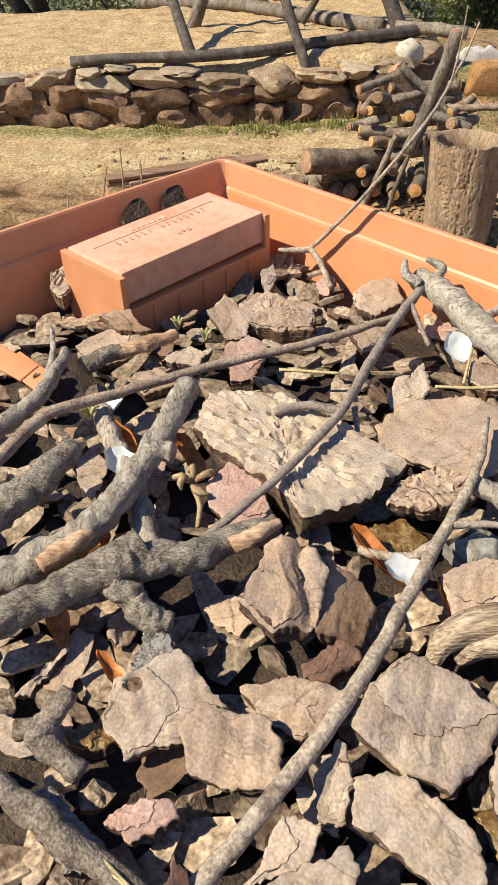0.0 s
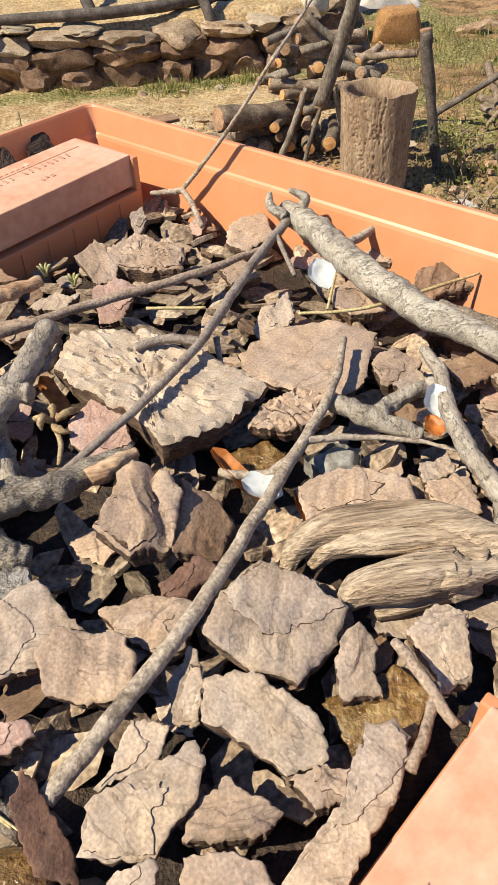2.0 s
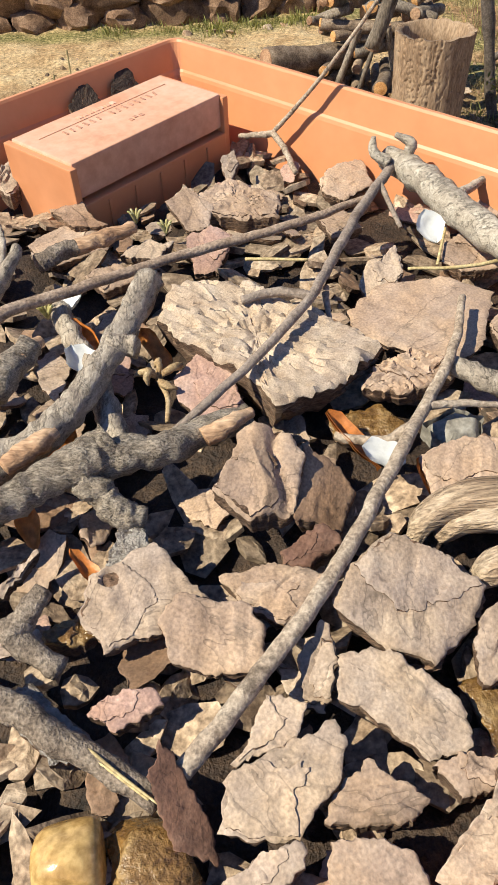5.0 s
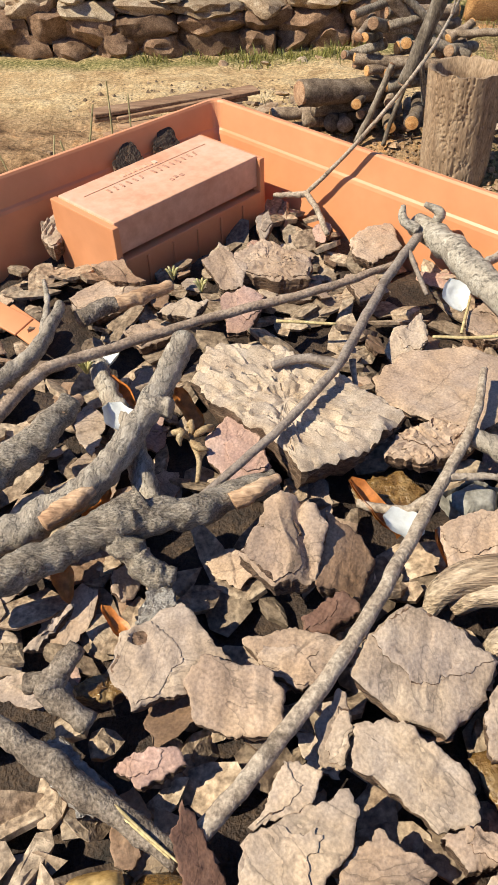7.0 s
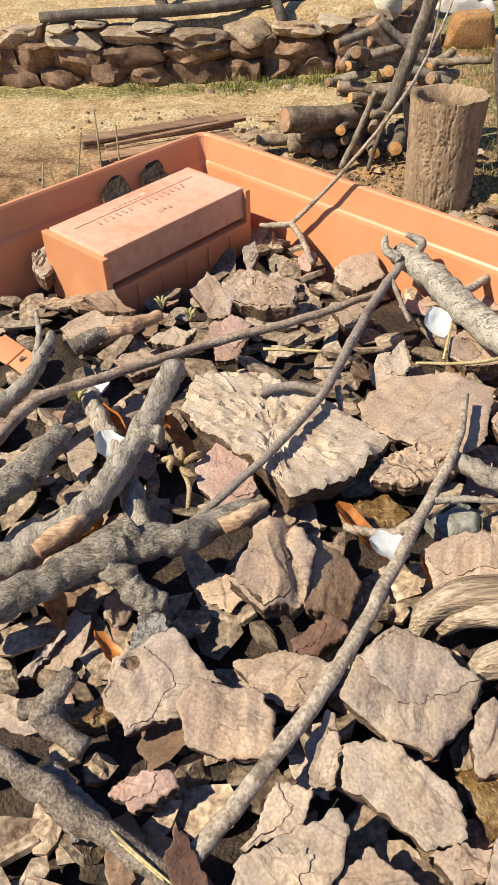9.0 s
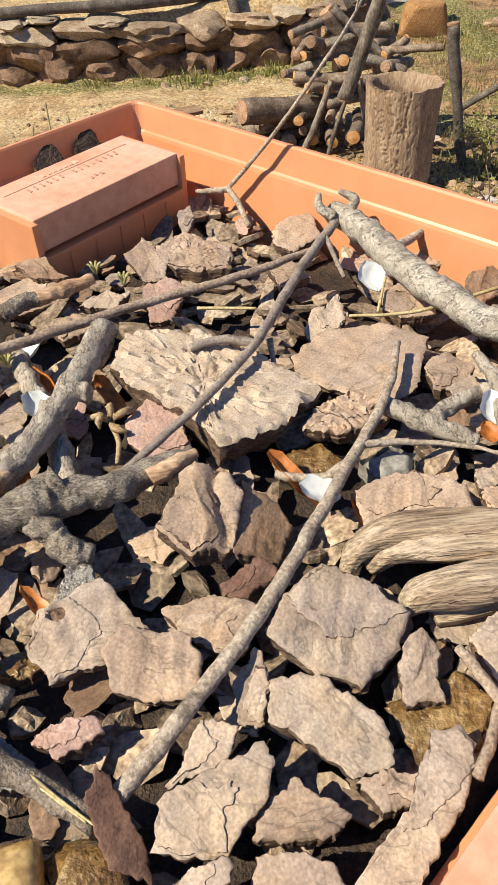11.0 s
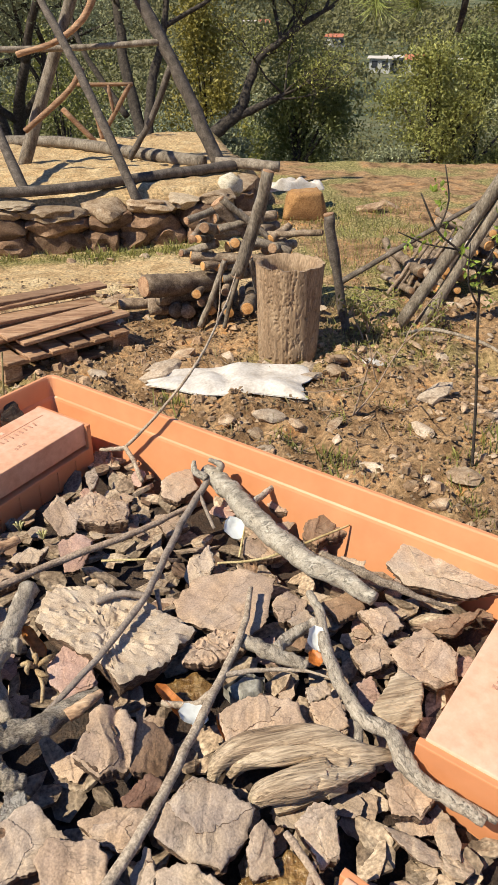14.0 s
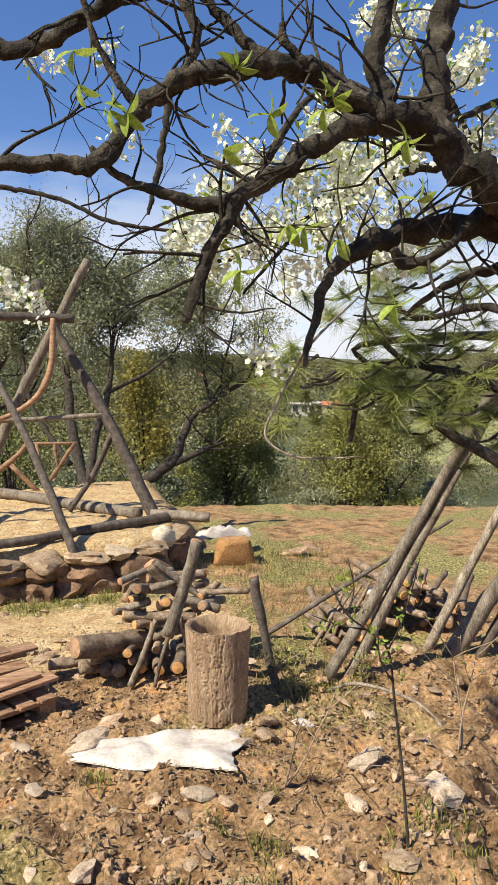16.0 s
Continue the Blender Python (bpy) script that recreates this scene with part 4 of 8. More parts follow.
bark_chip((-0.0369, 0.2467, 0.8993), [(-10, 1), (2, 7), (11, -1), (-3, -8)], 5, BARK, (0, 0.2), 'plate', 'tan bark chip behind a branch')
bark_chip((-0.0518, 0.2855, 0.9043), [(-13, 5), (0, 8), (6, -2), (11, -6), (-3, -5)], 4, BARK_BROWN, (0, 0.3), 'plate', 'brown curled bark strip beside a box')
bark_chip((-0.0506, 0.1181, 0.8939), [(2, 3), (6, 6), (-2, -4), (-6, -5)], 3, BARK_GREY, (0, 0.4), 'plate', 'thin curled grey bark strip')
bark_chip((-0.0363, 0.1027, 0.8911), [(-6, 1), (3, 5), (7, 0), (1, -3), (-5, -2)], 5, AMBER, (0, 0.2), 'plate', 'amber-brown wet bark chip')
bark_chip((-0.0395, 0.0828, 0.8901), [(-13, 6), (-3, 8), (13, -6), (3, -8)], 5, WETBARK, (0, 0.2), 'plate', 'wet brown bark lump')
bark_chip((0.1722, 0.2060, 0.9033), [(-23, 8), (-8, 23), (13, 12), (32, -18), (6, -19), (-19, -5)], 6, BARK_PALE, (0, 0.12), 'plate', 'long pale bark plate with dark wet patches')
bark_chip((0.1461, 0.1554, 0.8978), [(-15, 8), (5, 18), (15, 2), (8, -11), (-1, -12), (-12, -4)], 6, BARK, (0, 0.2), 'plate', 'greyish bark plate near a terracotta box')
bark_chip((0.1249, 0.1342, 0.8997), [(-12, 1), (4, 14), (12, 7), (7, -5), (-1, -10), (-9, -6)], 8, WOOD, (0, 0.5), 'grain', 'chunk of pale split wood')
bark_chip((0.1248, 0.1654, 0.8973), [(-10, 3), (7, 10), (10, -4), (-7, -9)], 5, BARK, (0, 0.25), 'plate', 'tan bark chip beside a driftwood root')
bark_chip((0.1150, 0.1445, 0.8952), [(-3, 6), (4, 8), (6, -1), (-2, -9), (-5, -4)], 5, BARK_PINK, (0, 0.4), 'plate', 'mauve bark chip beside a driftwood root')
bark_chip((0.1223, 0.1965, 0.8978), [(-11, 3), (7, 8), (9, -3), (-5, -8)], 5, BARK_BROWN, (0, 0.25), 'plate', 'brown bark chip below a thin log')
bark_chip((0.1364, 0.1844, 0.8972), [(-10, 6), (5, 8), (9, -5), (-4, -9)], 5, BARK, (0, 0.2), 'plate', 'flat tan bark chip')
bark_chip((0.1154, 0.1003, 0.8950), [(-8, 5), (5, 9), (11, -1), (1, -8), (-9, -5)], 6, BARK, (0, 0.3), 'plate', 'bark chip under a driftwood root')
bark_chip((0.0979, 0.1395, 0.8950), [(-7, 6), (6, 7), (6, -6), (-5, -7)], 6, BARK, (0, 0.25), 'plate', 'small tan bark chip')
bark_chip((0.1641, 0.1753, 0.8988), [(-2, 3), (20, 4), (0, -7), (-18, 0)], 4, BARK_BROWN, (0, 0.2), 'plate', 'thin curled brown bark strip')
bark_chip((0.1206, 0.2804, 0.9030), [(-8, 9), (8, 4), (9, -7), (-8, -6)], 5, BARK, (0, 0.4), 'plate', 'bark chip by the tray wall')
bark_chip((0.1375, 0.2550, 0.9027), [(-8, 8), (10, 7), (7, -7), (-9, -8)], 7, BARK_BROWN, (0, 0.4), 'layer', 'brown layered bark chunk by the tray wall')
driftwood([[(0.0471, 0.1225, 0.8921, 2.0), (0.0505, 0.1251, 0.8973, 3.4), (0.0586, 0.1267, 0.9013, 4.6), (0.0721, 0.126, 0.9023, 5.2), (0.0869, 0.124, 0.9022, 5.0), (0.1017, 0.1163, 0.8998, 4.0), (0.1136, 0.1147, 0.8977, 2.0)], [(0.0538, 0.1235, 0.8922, 2.4), (0.0595, 0.1234, 0.8982, 3.6), (0.0697, 0.1218, 0.9001, 4.2), (0.0845, 0.1202, 0.9, 4.4), (0.0961, 0.1133, 0.8987, 3.2)], [(0.0598, 0.1108, 0.8905, 2.6), (0.064, 0.1104, 0.8955, 4.4), (0.0742, 0.1105, 0.8975, 5.6), (0.0867, 0.1125, 0.8976, 5.6), (0.0862, 0.1106, 0.8975, 4.6), (0.1055, 0.1133, 0.8967, 2.4)], [(0.0674, 0.1093, 0.8885, 3.0), (0.0795, 0.1107, 0.8915, 4.4), (0.092, 0.112, 0.8926, 4.2), (0.0857, 0.1085, 0.8924, 2.4)]], WOOD, 'arched piece of pale grooved driftwood')
twig([(-0.0095, 0.0687, 0.8934, 2.2), (0.0056, 0.0844, 0.8982, 2.1), (0.023, 0.105, 0.9012, 2.0), (0.0393, 0.1303, 0.9025, 1.9), (0.0579, 0.1618, 0.9021, 1.8), (0.0717, 0.1849, 0.9052, 1.5), (0.0789, 0.2058, 0.9083, 1.2)], TWIG, 'long straight grey-brown stick lying across the chips', [[(0.0579, 0.1618, 0.9021, 1.3), (0.0741, 0.1632, 0.9002, 1.0), (0.0912, 0.1607, 0.899, 0.7), (0.1045, 0.1533, 0.8987, 0.5)], [(0.054, 0.1549, 0.9017, 1.6), (0.0444, 0.1522, 0.8986, 1.6), (0.0324, 0.1572, 0.8969, 1.3)]])
twig([(-0.083, 0.1737, 0.9067, 2.4), (-0.0685, 0.2053, 0.9103, 2.2), (-0.045, 0.2226, 0.9091, 1.9), (-0.0064, 0.2448, 0.9082, 1.8), (0.0279, 0.2581, 0.9089, 1.7), (0.0608, 0.2762, 0.9098, 1.4)], TWIG_BROWN, 'long thin brown stick bridging over the bark', [])
twig([(-0.0155, 0.1509, 0.9035, 1.3), (-0.0033, 0.1631, 0.9062, 1.3), (0.0098, 0.1764, 0.9088, 1.4), (0.0298, 0.2035, 0.9122, 1.6), (0.0399, 0.2266, 0.9113, 1.8), (0.0552, 0.2624, 0.9111, 1.9), (0.0735, 0.2961, 0.9128, 2.0)], TWIG_DARK, 'dark knobbly twig resting on a scaly slab', [[(0.0308, 0.2047, 0.9122, 1.5), (0.0198, 0.2097, 0.9115, 1.6), (0.0091, 0.2075, 0.9104, 1.3)], [(0.0663, 0.2819, 0.9121, 1.1), (0.0707, 0.2599, 0.905, 0.9)], [(0.0363, 0.2125, 0.9086, 1.2), (0.0372, 0.2045, 0.9022, 0.8)]])
branch([(-0.0726, 0.1217, 0.9041, 4.6), (-0.0549, 0.1316, 0.9046, 4.8), (-0.0428, 0.1384, 0.9049, 4.9), (-0.0335, 0.1431, 0.9062, 6.0), (-0.0255, 0.1457, 0.9053, 5.2), (-0.0148, 0.1469, 0.9053, 4.4), (-0.0026, 0.1547, 0.9037, 4.2), (0.0088, 0.1598, 0.904, 3.6)], BRANCH_ROUGH, 'thick rough grey branch with knots', [[(-0.0360, 0.1420, 0.905, 4.6), (-0.0325, 0.1375, 0.9025, 4.2), (-0.0285, 0.1340, 0.9000, 3.9), (-0.0235, 0.1315, 0.8985, 3.7), (-0.0190, 0.1301, 0.8975, 2.6)], [(-0.032, 0.1445, 0.9072, 5.0), (-0.0276, 0.1475, 0.9094, 4.6)]])
branch([(-0.0206, 0.2224, 0.9111, 4.4), (-0.0268, 0.1999, 0.91, 4.2), (-0.0339, 0.1787, 0.9079, 4.2), (-0.042, 0.1612, 0.9061, 4.4), (-0.0554, 0.1486, 0.9034, 5.0), (-0.0711, 0.1409, 0.901, 5.2)], BRANCH, 'smooth grey forked branch with a cut end', [[(-0.0304, 0.189, 0.9095, 3.6), (-0.0233, 0.187, 0.9094, 3.0)], [(-0.0427, 0.1601, 0.906, 3.6), (-0.0492, 0.1507, 0.9055, 3.0)]])
branch([(-0.0544, 0.191, 0.9095, 3.6), (-0.0619, 0.1782, 0.9079, 5.0), (-0.072, 0.1673, 0.9044, 5.4), (-0.0814, 0.1573, 0.9019, 5.0)], BRANCH_ROUGH, 'rough dark branch with a broken pale end', [])
branch([(-0.0889, 0.1969, 0.9078, 3.4), (-0.077, 0.2097, 0.9095, 3.2), (-0.0701, 0.2237, 0.9112, 2.8), (-0.068, 0.2459, 0.9123, 2.0)], BRANCH, 'grey splintered stick by the tray wall', [[(-0.0701, 0.2237, 0.9112, 1.8), (-0.0735, 0.2479, 0.9124, 1.2), (-0.0774, 0.2633, 0.9132, 0.8)]])
stick([(-0.0593, 0.1813, 0.9086, 3.0), (-0.055, 0.1896, 0.9095, 2.8), (-0.0522, 0.1941, 0.9097, 1.6)], SPLIT, 'splintered pale end of a broken branch', [])
stick([(-0.055, 0.1438, 0.9052, 2.4), (-0.0497, 0.1493, 0.906, 3.0), (-0.0435, 0.1559, 0.9073, 2.6)], SPLIT, 'torn orange-tan wood on a forked branch', [])
stick([(-0.0033, 0.1502, 0.906, 2.6), (0.0022, 0.1533, 0.9072, 2.4), (0.0095, 0.1584, 0.9064, 1.6)], SPLIT, 'torn pale wood at a branch end', [])
stick([(-0.0502, 0.2546, 0.9067, 3.0), (-0.041, 0.2593, 0.908, 3.0), (-0.0285, 0.266, 0.9083, 2.2)], SPLIT, 'splintered piece of fresh orange-tan wood', [])
stick([(-0.0617, 0.2457, 0.9063, 3.4), (-0.0562, 0.251, 0.9066, 3.4), (-0.0493, 0.2553, 0.9068, 3.0)], BRANCH_DARK, 'dark charred stick end', [])
stick([(-0.0531, 0.2239, 0.9012, 3.4), (-0.0423, 0.1983, 0.8999, 3.6), (-0.0327, 0.1737, 0.8987, 3.8), (-0.0286, 0.1586, 0.8969, 3.8)], BRANCH, 'smooth grey stick half hidden under a branch', [])
log([(0.0748, 0.3039, 0.9132, 5.2), (0.0866, 0.272, 0.9126, 6.0), (0.1005, 0.2366, 0.9098, 5.8), (0.1118, 0.2173, 0.9079, 5.4), (0.1245, 0.2047, 0.9062, 4.8), (0.1341, 0.1909, 0.9035, 3.6)], LOGBARK, 'slender grey log with peeling bark and prongs', [[(0.072, 0.2948, 0.9147, 2.6), (0.0664, 0.2978, 0.9189, 2.0), (0.0664, 0.3015, 0.9231, 1.0)], [(0.0797, 0.2973, 0.9169, 2.4), (0.0805, 0.296, 0.9218, 2.0), (0.0742, 0.2979, 0.9249, 1.2)], [(0.0901, 0.2663, 0.9113, 2.0), (0.1125, 0.289, 0.9104, 1.6)]])
stick([(0.119, 0.2267, 0.9053, 2.4), (0.1416, 0.2022, 0.9051, 2.2), (0.1549, 0.1896, 0.9035, 1.6), (0.1693, 0.181, 0.901, 0.8)], BRANCH_DARK, 'dark tapering stick beside a thin log', [])
root([(0.1069, 0.2041, 0.9022, 1.8), (0.1073, 0.1883, 0.9034, 2.4), (0.1032, 0.1619, 0.9031, 2.8), (0.1059, 0.1299, 0.9035, 3.0), (0.1147, 0.1189, 0.9039, 3.2), (0.1157, 0.1038, 0.9022, 3.0), (0.1344, 0.083, 0.8992, 2.2)], BRANCH, 'bent grey driftwood root', [[(0.1059, 0.1299, 0.9035, 2.0), (0.1022, 0.121, 0.9011, 1.6), (0.0976, 0.1114, 0.8986, 1.4)], [(0.1158, 0.1168, 0.9038, 2.4), (0.1187, 0.0999, 0.903, 2.0), (0.1384, 0.0821, 0.8991, 1.2)]])
stick([(0.0702, 0.1809, 0.901, 3.0), (0.0786, 0.1741, 0.9007, 3.4), (0.0862, 0.168, 0.8994, 3.2), (0.0946, 0.1627, 0.8981, 2.6)], BRANCH, 'knobbly grey stick on the chips', [[(0.0828, 0.1727, 0.9006, 2.8), (0.0931, 0.1798, 0.901, 2.8), (0.1049, 0.1841, 0.9012, 2.6)]])
stick([(0.0675, 0.093, 0.8986, 1.2), (0.0703, 0.0855, 0.8983, 1.3), (0.0755, 0.0727, 0.8956, 1.2)], TWIG_BROWN, 'thin brown stem with a pale tip', [])
stick([(0.0748, 0.0826, 0.8961, 1.1), (0.0683, 0.0716, 0.8946, 1.3), (0.064, 0.0656, 0.8933, 1.3)], TWIG_BROWN, 'short thin brown stem', [])
straw([(0.0678, 0.2324, 0.9036, 0.6), (0.0908, 0.2305, 0.9045, 0.7), (0.1191, 0.2387, 0.9059, 0.7), (0.1409, 0.2468, 0.9063, 0.5)], STRAW, 'dry yellow straw across the chips', [])
straw([(0.0117, 0.2465, 0.9033, 0.7), (0.0341, 0.2432, 0.9032, 0.6)], STRAW, 'short dry yellow straw', [])
straw([(-0.0342, 0.0798, 0.894, 0.33), (-0.0235, 0.0706, 0.8945, 0.38), (-0.014, 0.0635, 0.8932, 0.25)], STRAW, 'dry pine needle on wet mulch', [])
straw([(-0.0338, 0.0766, 0.8938, 0.33), (-0.0249, 0.0712, 0.8936, 0.36), (-0.0157, 0.0643, 0.8932, 0.25)], STRAW, 'dry pine needle on wet mulch', [])
straw([(0.08, 0.2386, 0.9009, 0.6), (0.0858, 0.2541, 0.9067, 0.5)], STRAW, 'short pale stem beside a petal', [])
stick([(-0.057, 0.091, 0.897, 2.6), (-0.047, 0.085, 0.896, 3.0), (-0.037, 0.079, 0.894, 3.1), (-0.027, 0.073, 0.892, 2.8), (-0.014, 0.065, 0.890, 2.3)], BRANCH_DARK, 'rough rotten stick near wet mulch', [])
stick([(-0.040, 0.108, 0.902, 2.2), (-0.044, 0.103, 0.899, 2.8), (-0.046, 0.099, 0.896, 3.0), (-0.036, 0.093, 0.893, 2.6)], BRANCH_DARK, 'gnarled grey root stub', [[(-0.045, 0.101, 0.898, 2.6), (-0.052, 0.102, 0.896, 2.4)]])

# tall twig rising out of the back of the tray
twig([(0.030, 0.352, 0.9080, 1.1), (0.045, 0.342, 0.9280, 0.95), (0.060, 0.333, 0.9500, 0.85), (0.069, 0.327, 0.9650, 0.78), (0.080, 0.341, 0.9735, 0.7), (0.092, 0.370, 0.9780, 0.62), (0.105, 0.402, 0.9835, 0.55), (0.112, 0.412, 0.9960, 0.4)], TWIG, "tall bare twig leaning out over the tray rim",
     [[(0.030, 0.352, 0.9080, 1.5), (0.034, 0.336, 0.9060, 1.4), (0.037, 0.318, 0.9030, 1.2)], [(0.030, 0.352, 0.9080, 1.6), (0.022, 0.353, 0.9070, 1.4), (0.014, 0.355, 0.9060, 1.0)], [(0.092, 0.370, 0.9780, 0.6), (0.094, 0.371, 0.9900, 0.45), (0.0945, 0.368, 1.0080, 0.3)]])

# petals, dry flower, coloured scraps, sprouts, wet pebble
def petal(name, x, y, z, size, tilt, yaw, material, label, category, curl=0.35, wide=0.8):
    g, n = Geo(), 9
    vs = []
    for j in range(n):
        for i in range(n):
            u, v = 2 * i / (n - 1) - 1, 2 * j / (n - 1) - 1
            r = math.sqrt(max(0.0, 1 - v * v)) * (1 + 0.15 * math.sin(5 * v + x * 90))
            vs.append((size * wide * u * r, size * v, size * (curl * (u * u * r + 0.6 * v * v) + 0.12 * fbm((u * 2, v * 2, x * 70)))))
    g.add(vs, [(j * n + i, j * n + i + 1, (j + 1) * n + i + 1, (j + 1) * n + i) for j in range(n - 1) for i in range(n - 1)])
    k = len(vs)
    g.add([(a, b, c - size * 0.06) for a, b, c in vs], [(j * n + i, (j + 1) * n + i, (j + 1) * n + i + 1, j * n + i + 1) for j in range(n - 1) for i in range(n - 1)])
    ob = thing(name, g, material, label, category, "scraps on the bark")
    ob.matrix_world = pose(x, y, z, tilt[0], tilt[1], yaw)
    return ob


petal("white_petal", 0.0803, 0.2563, 0.9060, 0.0068, (40, 0), 20, PETAL, "curled white blossom petal on the bark", "petal", 0.3)
petal("white_petal", 0.1008, 0.1728, 0.9030, 0.0058, (35, 10), 5, PETAL, "white blossom petal wedged beside a root", "petal", 0.45)
petal("white_petal", 0.0435, 0.1464, 0.8985, 0.0062, (15, 0), 70, PETAL, "white blossom petal lying below a stick", "petal", 0.3)
petal("white_petal", -0.0412, 0.1912, 0.9020, 0.0066, (20, 10), 40, PETAL, "white blossom petal caught behind a branch", "petal", 0.4)
petal("white_petal", -0.047, 0.226, 0.9030, 0.0050, (30, -20), -30, PETAL, "small white petal beside a sprout", "petal", 0.4)
petal("brown_petal", 0.0985, 0.1650, 0.9000, 0.0040, (20, 0), 10, ORANGE_LEAF, "small orange-brown petal tip", "petal", 0.3)
for k, (x, y, z, s, tx, ty, yaw) in enumerate([(-0.0191, 0.2016, 0.8975, 0.0090, 30, -20, 25), (0.0365, 0.1562, 0.8950, 0.0110, 25, 20, 48), (0.0555, 0.1400, 0.8930, 0.0080, 30, 10, 30), (-0.0507, 0.1362, 0.8930, 0.0085, 35, 0, 20), (-0.0445, 0.1592, 0.8940, 0.0090, 45, 20, -20), (-0.043, 0.212, 0.8980, 0.0080, 30, -30, 30), (-0.034, 0.120, 0.8925, 0.0065, 20, 20, 50), (0.031, 0.047, 0.8890, 0.0090, 10, 20, 40)]):
    petal("orange_scrap", x, y, z, s, (tx, ty), yaw, ORANGE_LEAF, "narrow orange scrap stuck between bark chips", "scrap", 0.2, 0.33)
g = Geo()
box(g, (0.028, 0.010, 0.0016), None, 0.0005)
for k, (x, y, z, yaw) in enumerate([(-0.099, 0.268, 0.8950, -40), (-0.090, 0.262, 0.8945, -46)]):
    ob = thing("plastic_strip", g, PLASTIC, "flat terracotta plastic strip by the tray wall", "strip", "strips in the tray")
    ob.matrix_world = pose(x, y, z, 15, 0, yaw)
for k, (x, y, h) in enumerate([(-0.0541, 0.3664, 0.016), (-0.0370, 0.3842, 0.017)]):
    bark_chip((x, y, 0.905 + h), [(-8, -6), (-6, 2), (-3, 8), (2, 7), (7, 1), (4, -6)], 15, BED, (-0.6, 0.7), "plate", "dark pointed bark shard behind a terracotta box")

flower = holder("dry_flower", "withered tan flower lying among twigs", "flower", (-0.0173, 0.181, 0.9020))
for k, (wd, ln, up) in enumerate(((10, 0.0085, 0.0030), (75, 0.0050, 0.0042), (140, 0.0075, 0.0010), (205, 0.0045, 0.0035), (290, 0.0080, 0.0015))):
    g, w = Geo(), radians(wd)
    tube(g, [(0, 0, 0, 0.0005), (ln * 0.5 * math.cos(w), ln * 0.5 * math.sin(w), up, 0.0012), (ln * 0.85 * math.cos(w + 0.3), ln * 0.85 * math.sin(w + 0.3), up * 0.7, 0.0010), (ln * math.cos(w + 0.5), ln * math.sin(w + 0.5), up * 0.2, 0.0003)], 7, 5, 0.5, 500)
    part("dry_petal", g, DRYFLOWER, flower)
g = Geo()
tube(g, [(0, 0, 0, 0.0009), (0.003, -0.008, -0.001, 0.0009), (0.0028, -0.016, -0.003, 0.0007)], 6, 4, 0.1)
part("stem", g, DRYFLOWER, flower)

for x, y, z, yaw in ((-0.030, 0.283, 0.9045, 20), (-0.056, 0.2195, 0.9035, -10), (-0.018, 0.275, 0.9030, -35)):
    sp = holder("sprout", "small yellow-green sprout among the chips", "sprout", (x, y, z), "sprouts in the tray")
    for k in range(5):
        g, w = Geo(), radians(yaw + 55 * k)
        tube(g, [(0, 0, -0.003, 0.0005), (0.0018 * math.cos(w), 0.0018 * math.sin(w), 0.0012, 0.0006), (0.0030 * math.cos(w), 0.0026 * math.sin(w), 0.0020, 0.0003)], 5, 4, 0.1)
        part("shoot", g, SPROUT, sp)
g = Geo()
lump(g, (0, 0, 0), (0.0075, 0.0090, 0.0060), 3, 0.06, 3)
thing("yellow_pebble", g, PEBBLE, "smooth wet yellow pebble in the mulch", "stone", loc=(-0.0305, 0.0563, 0.8885))
g = Geo()
lump(g, (0, 0, 0), (0.0080, 0.0100, 0.0055), 8, 0.4, 3)
thing("wet_clump", g, AMBER, "wet amber clump of rotten bark", "bark", loc=(-0.0155, 0.0560, 0.8870))

# middling chips between the large ones
rng = random.Random(6)
SHAPES = []
for k in range(16):
    n = rng.randint(5, 7)
    a, c = rng.uniform(8.0, 13), rng.uniform(4.5, 8.0)
    poly = [(a * rng.uniform(0.75, 1.1) * math.cos(6.283 * (q + rng.uniform(-0.25, 0.25)) / n), c * rng.uniform(0.75, 1.1) * math.sin(6.283 * (q + rng.uniform(-0.25, 0.25)) / n)) for q in range(n)]
    SHAPES.append(chip_geo(poly, rng.uniform(1.3, 2.6), (0, 0), rng.choice(["plate", "plate", "grain", "layer"]), 200 + k * 1.7, 44))
CHIP_MATS = [BARK, BARK, BARK_PALE, BARK_GREY, BARK_PINK, BARK_BROWN]
chip_meshes = []
for k in range(40):
    me = SHAPES[k % 16].mesh("bark_chip", CHIP_MATS[(k * 5 + k // 16) % 6])
    broken_sides(me, SHAPES[k % 16].side)
    me.set_sharp_from_angle(angle=radians(38))
    chip_meshes.append(me)
made = 0
while made < 290:
    p = TRAY @ Vector((rng.uniform(0.018, 0.40), -rng.uniform(0.018, TRAY_Y - 0.03), 0))
    if any(abs((p.x - bx) + (p.y - by)) < 0.066 and abs((p.x - bx) - (p.y - by)) < 0.036 for bx, by in BOXES):
        continue
    ob = new("bark_chip", chip_meshes[rng.randrange(40)])
    ob.matrix_world = pose(p.x, p.y, bark_z(p.x, p.y) - rng.uniform(0.0025, 0.0085), rng.gauss(8, 12), rng.gauss(0, 11), rng.uniform(0, 360))
    ob.scale = [rng.uniform(0.75, 1.15)] * 3
    tagged(ob, "small flat bark chip among larger pieces", "bark", "small chips in the tray")
    made += 1

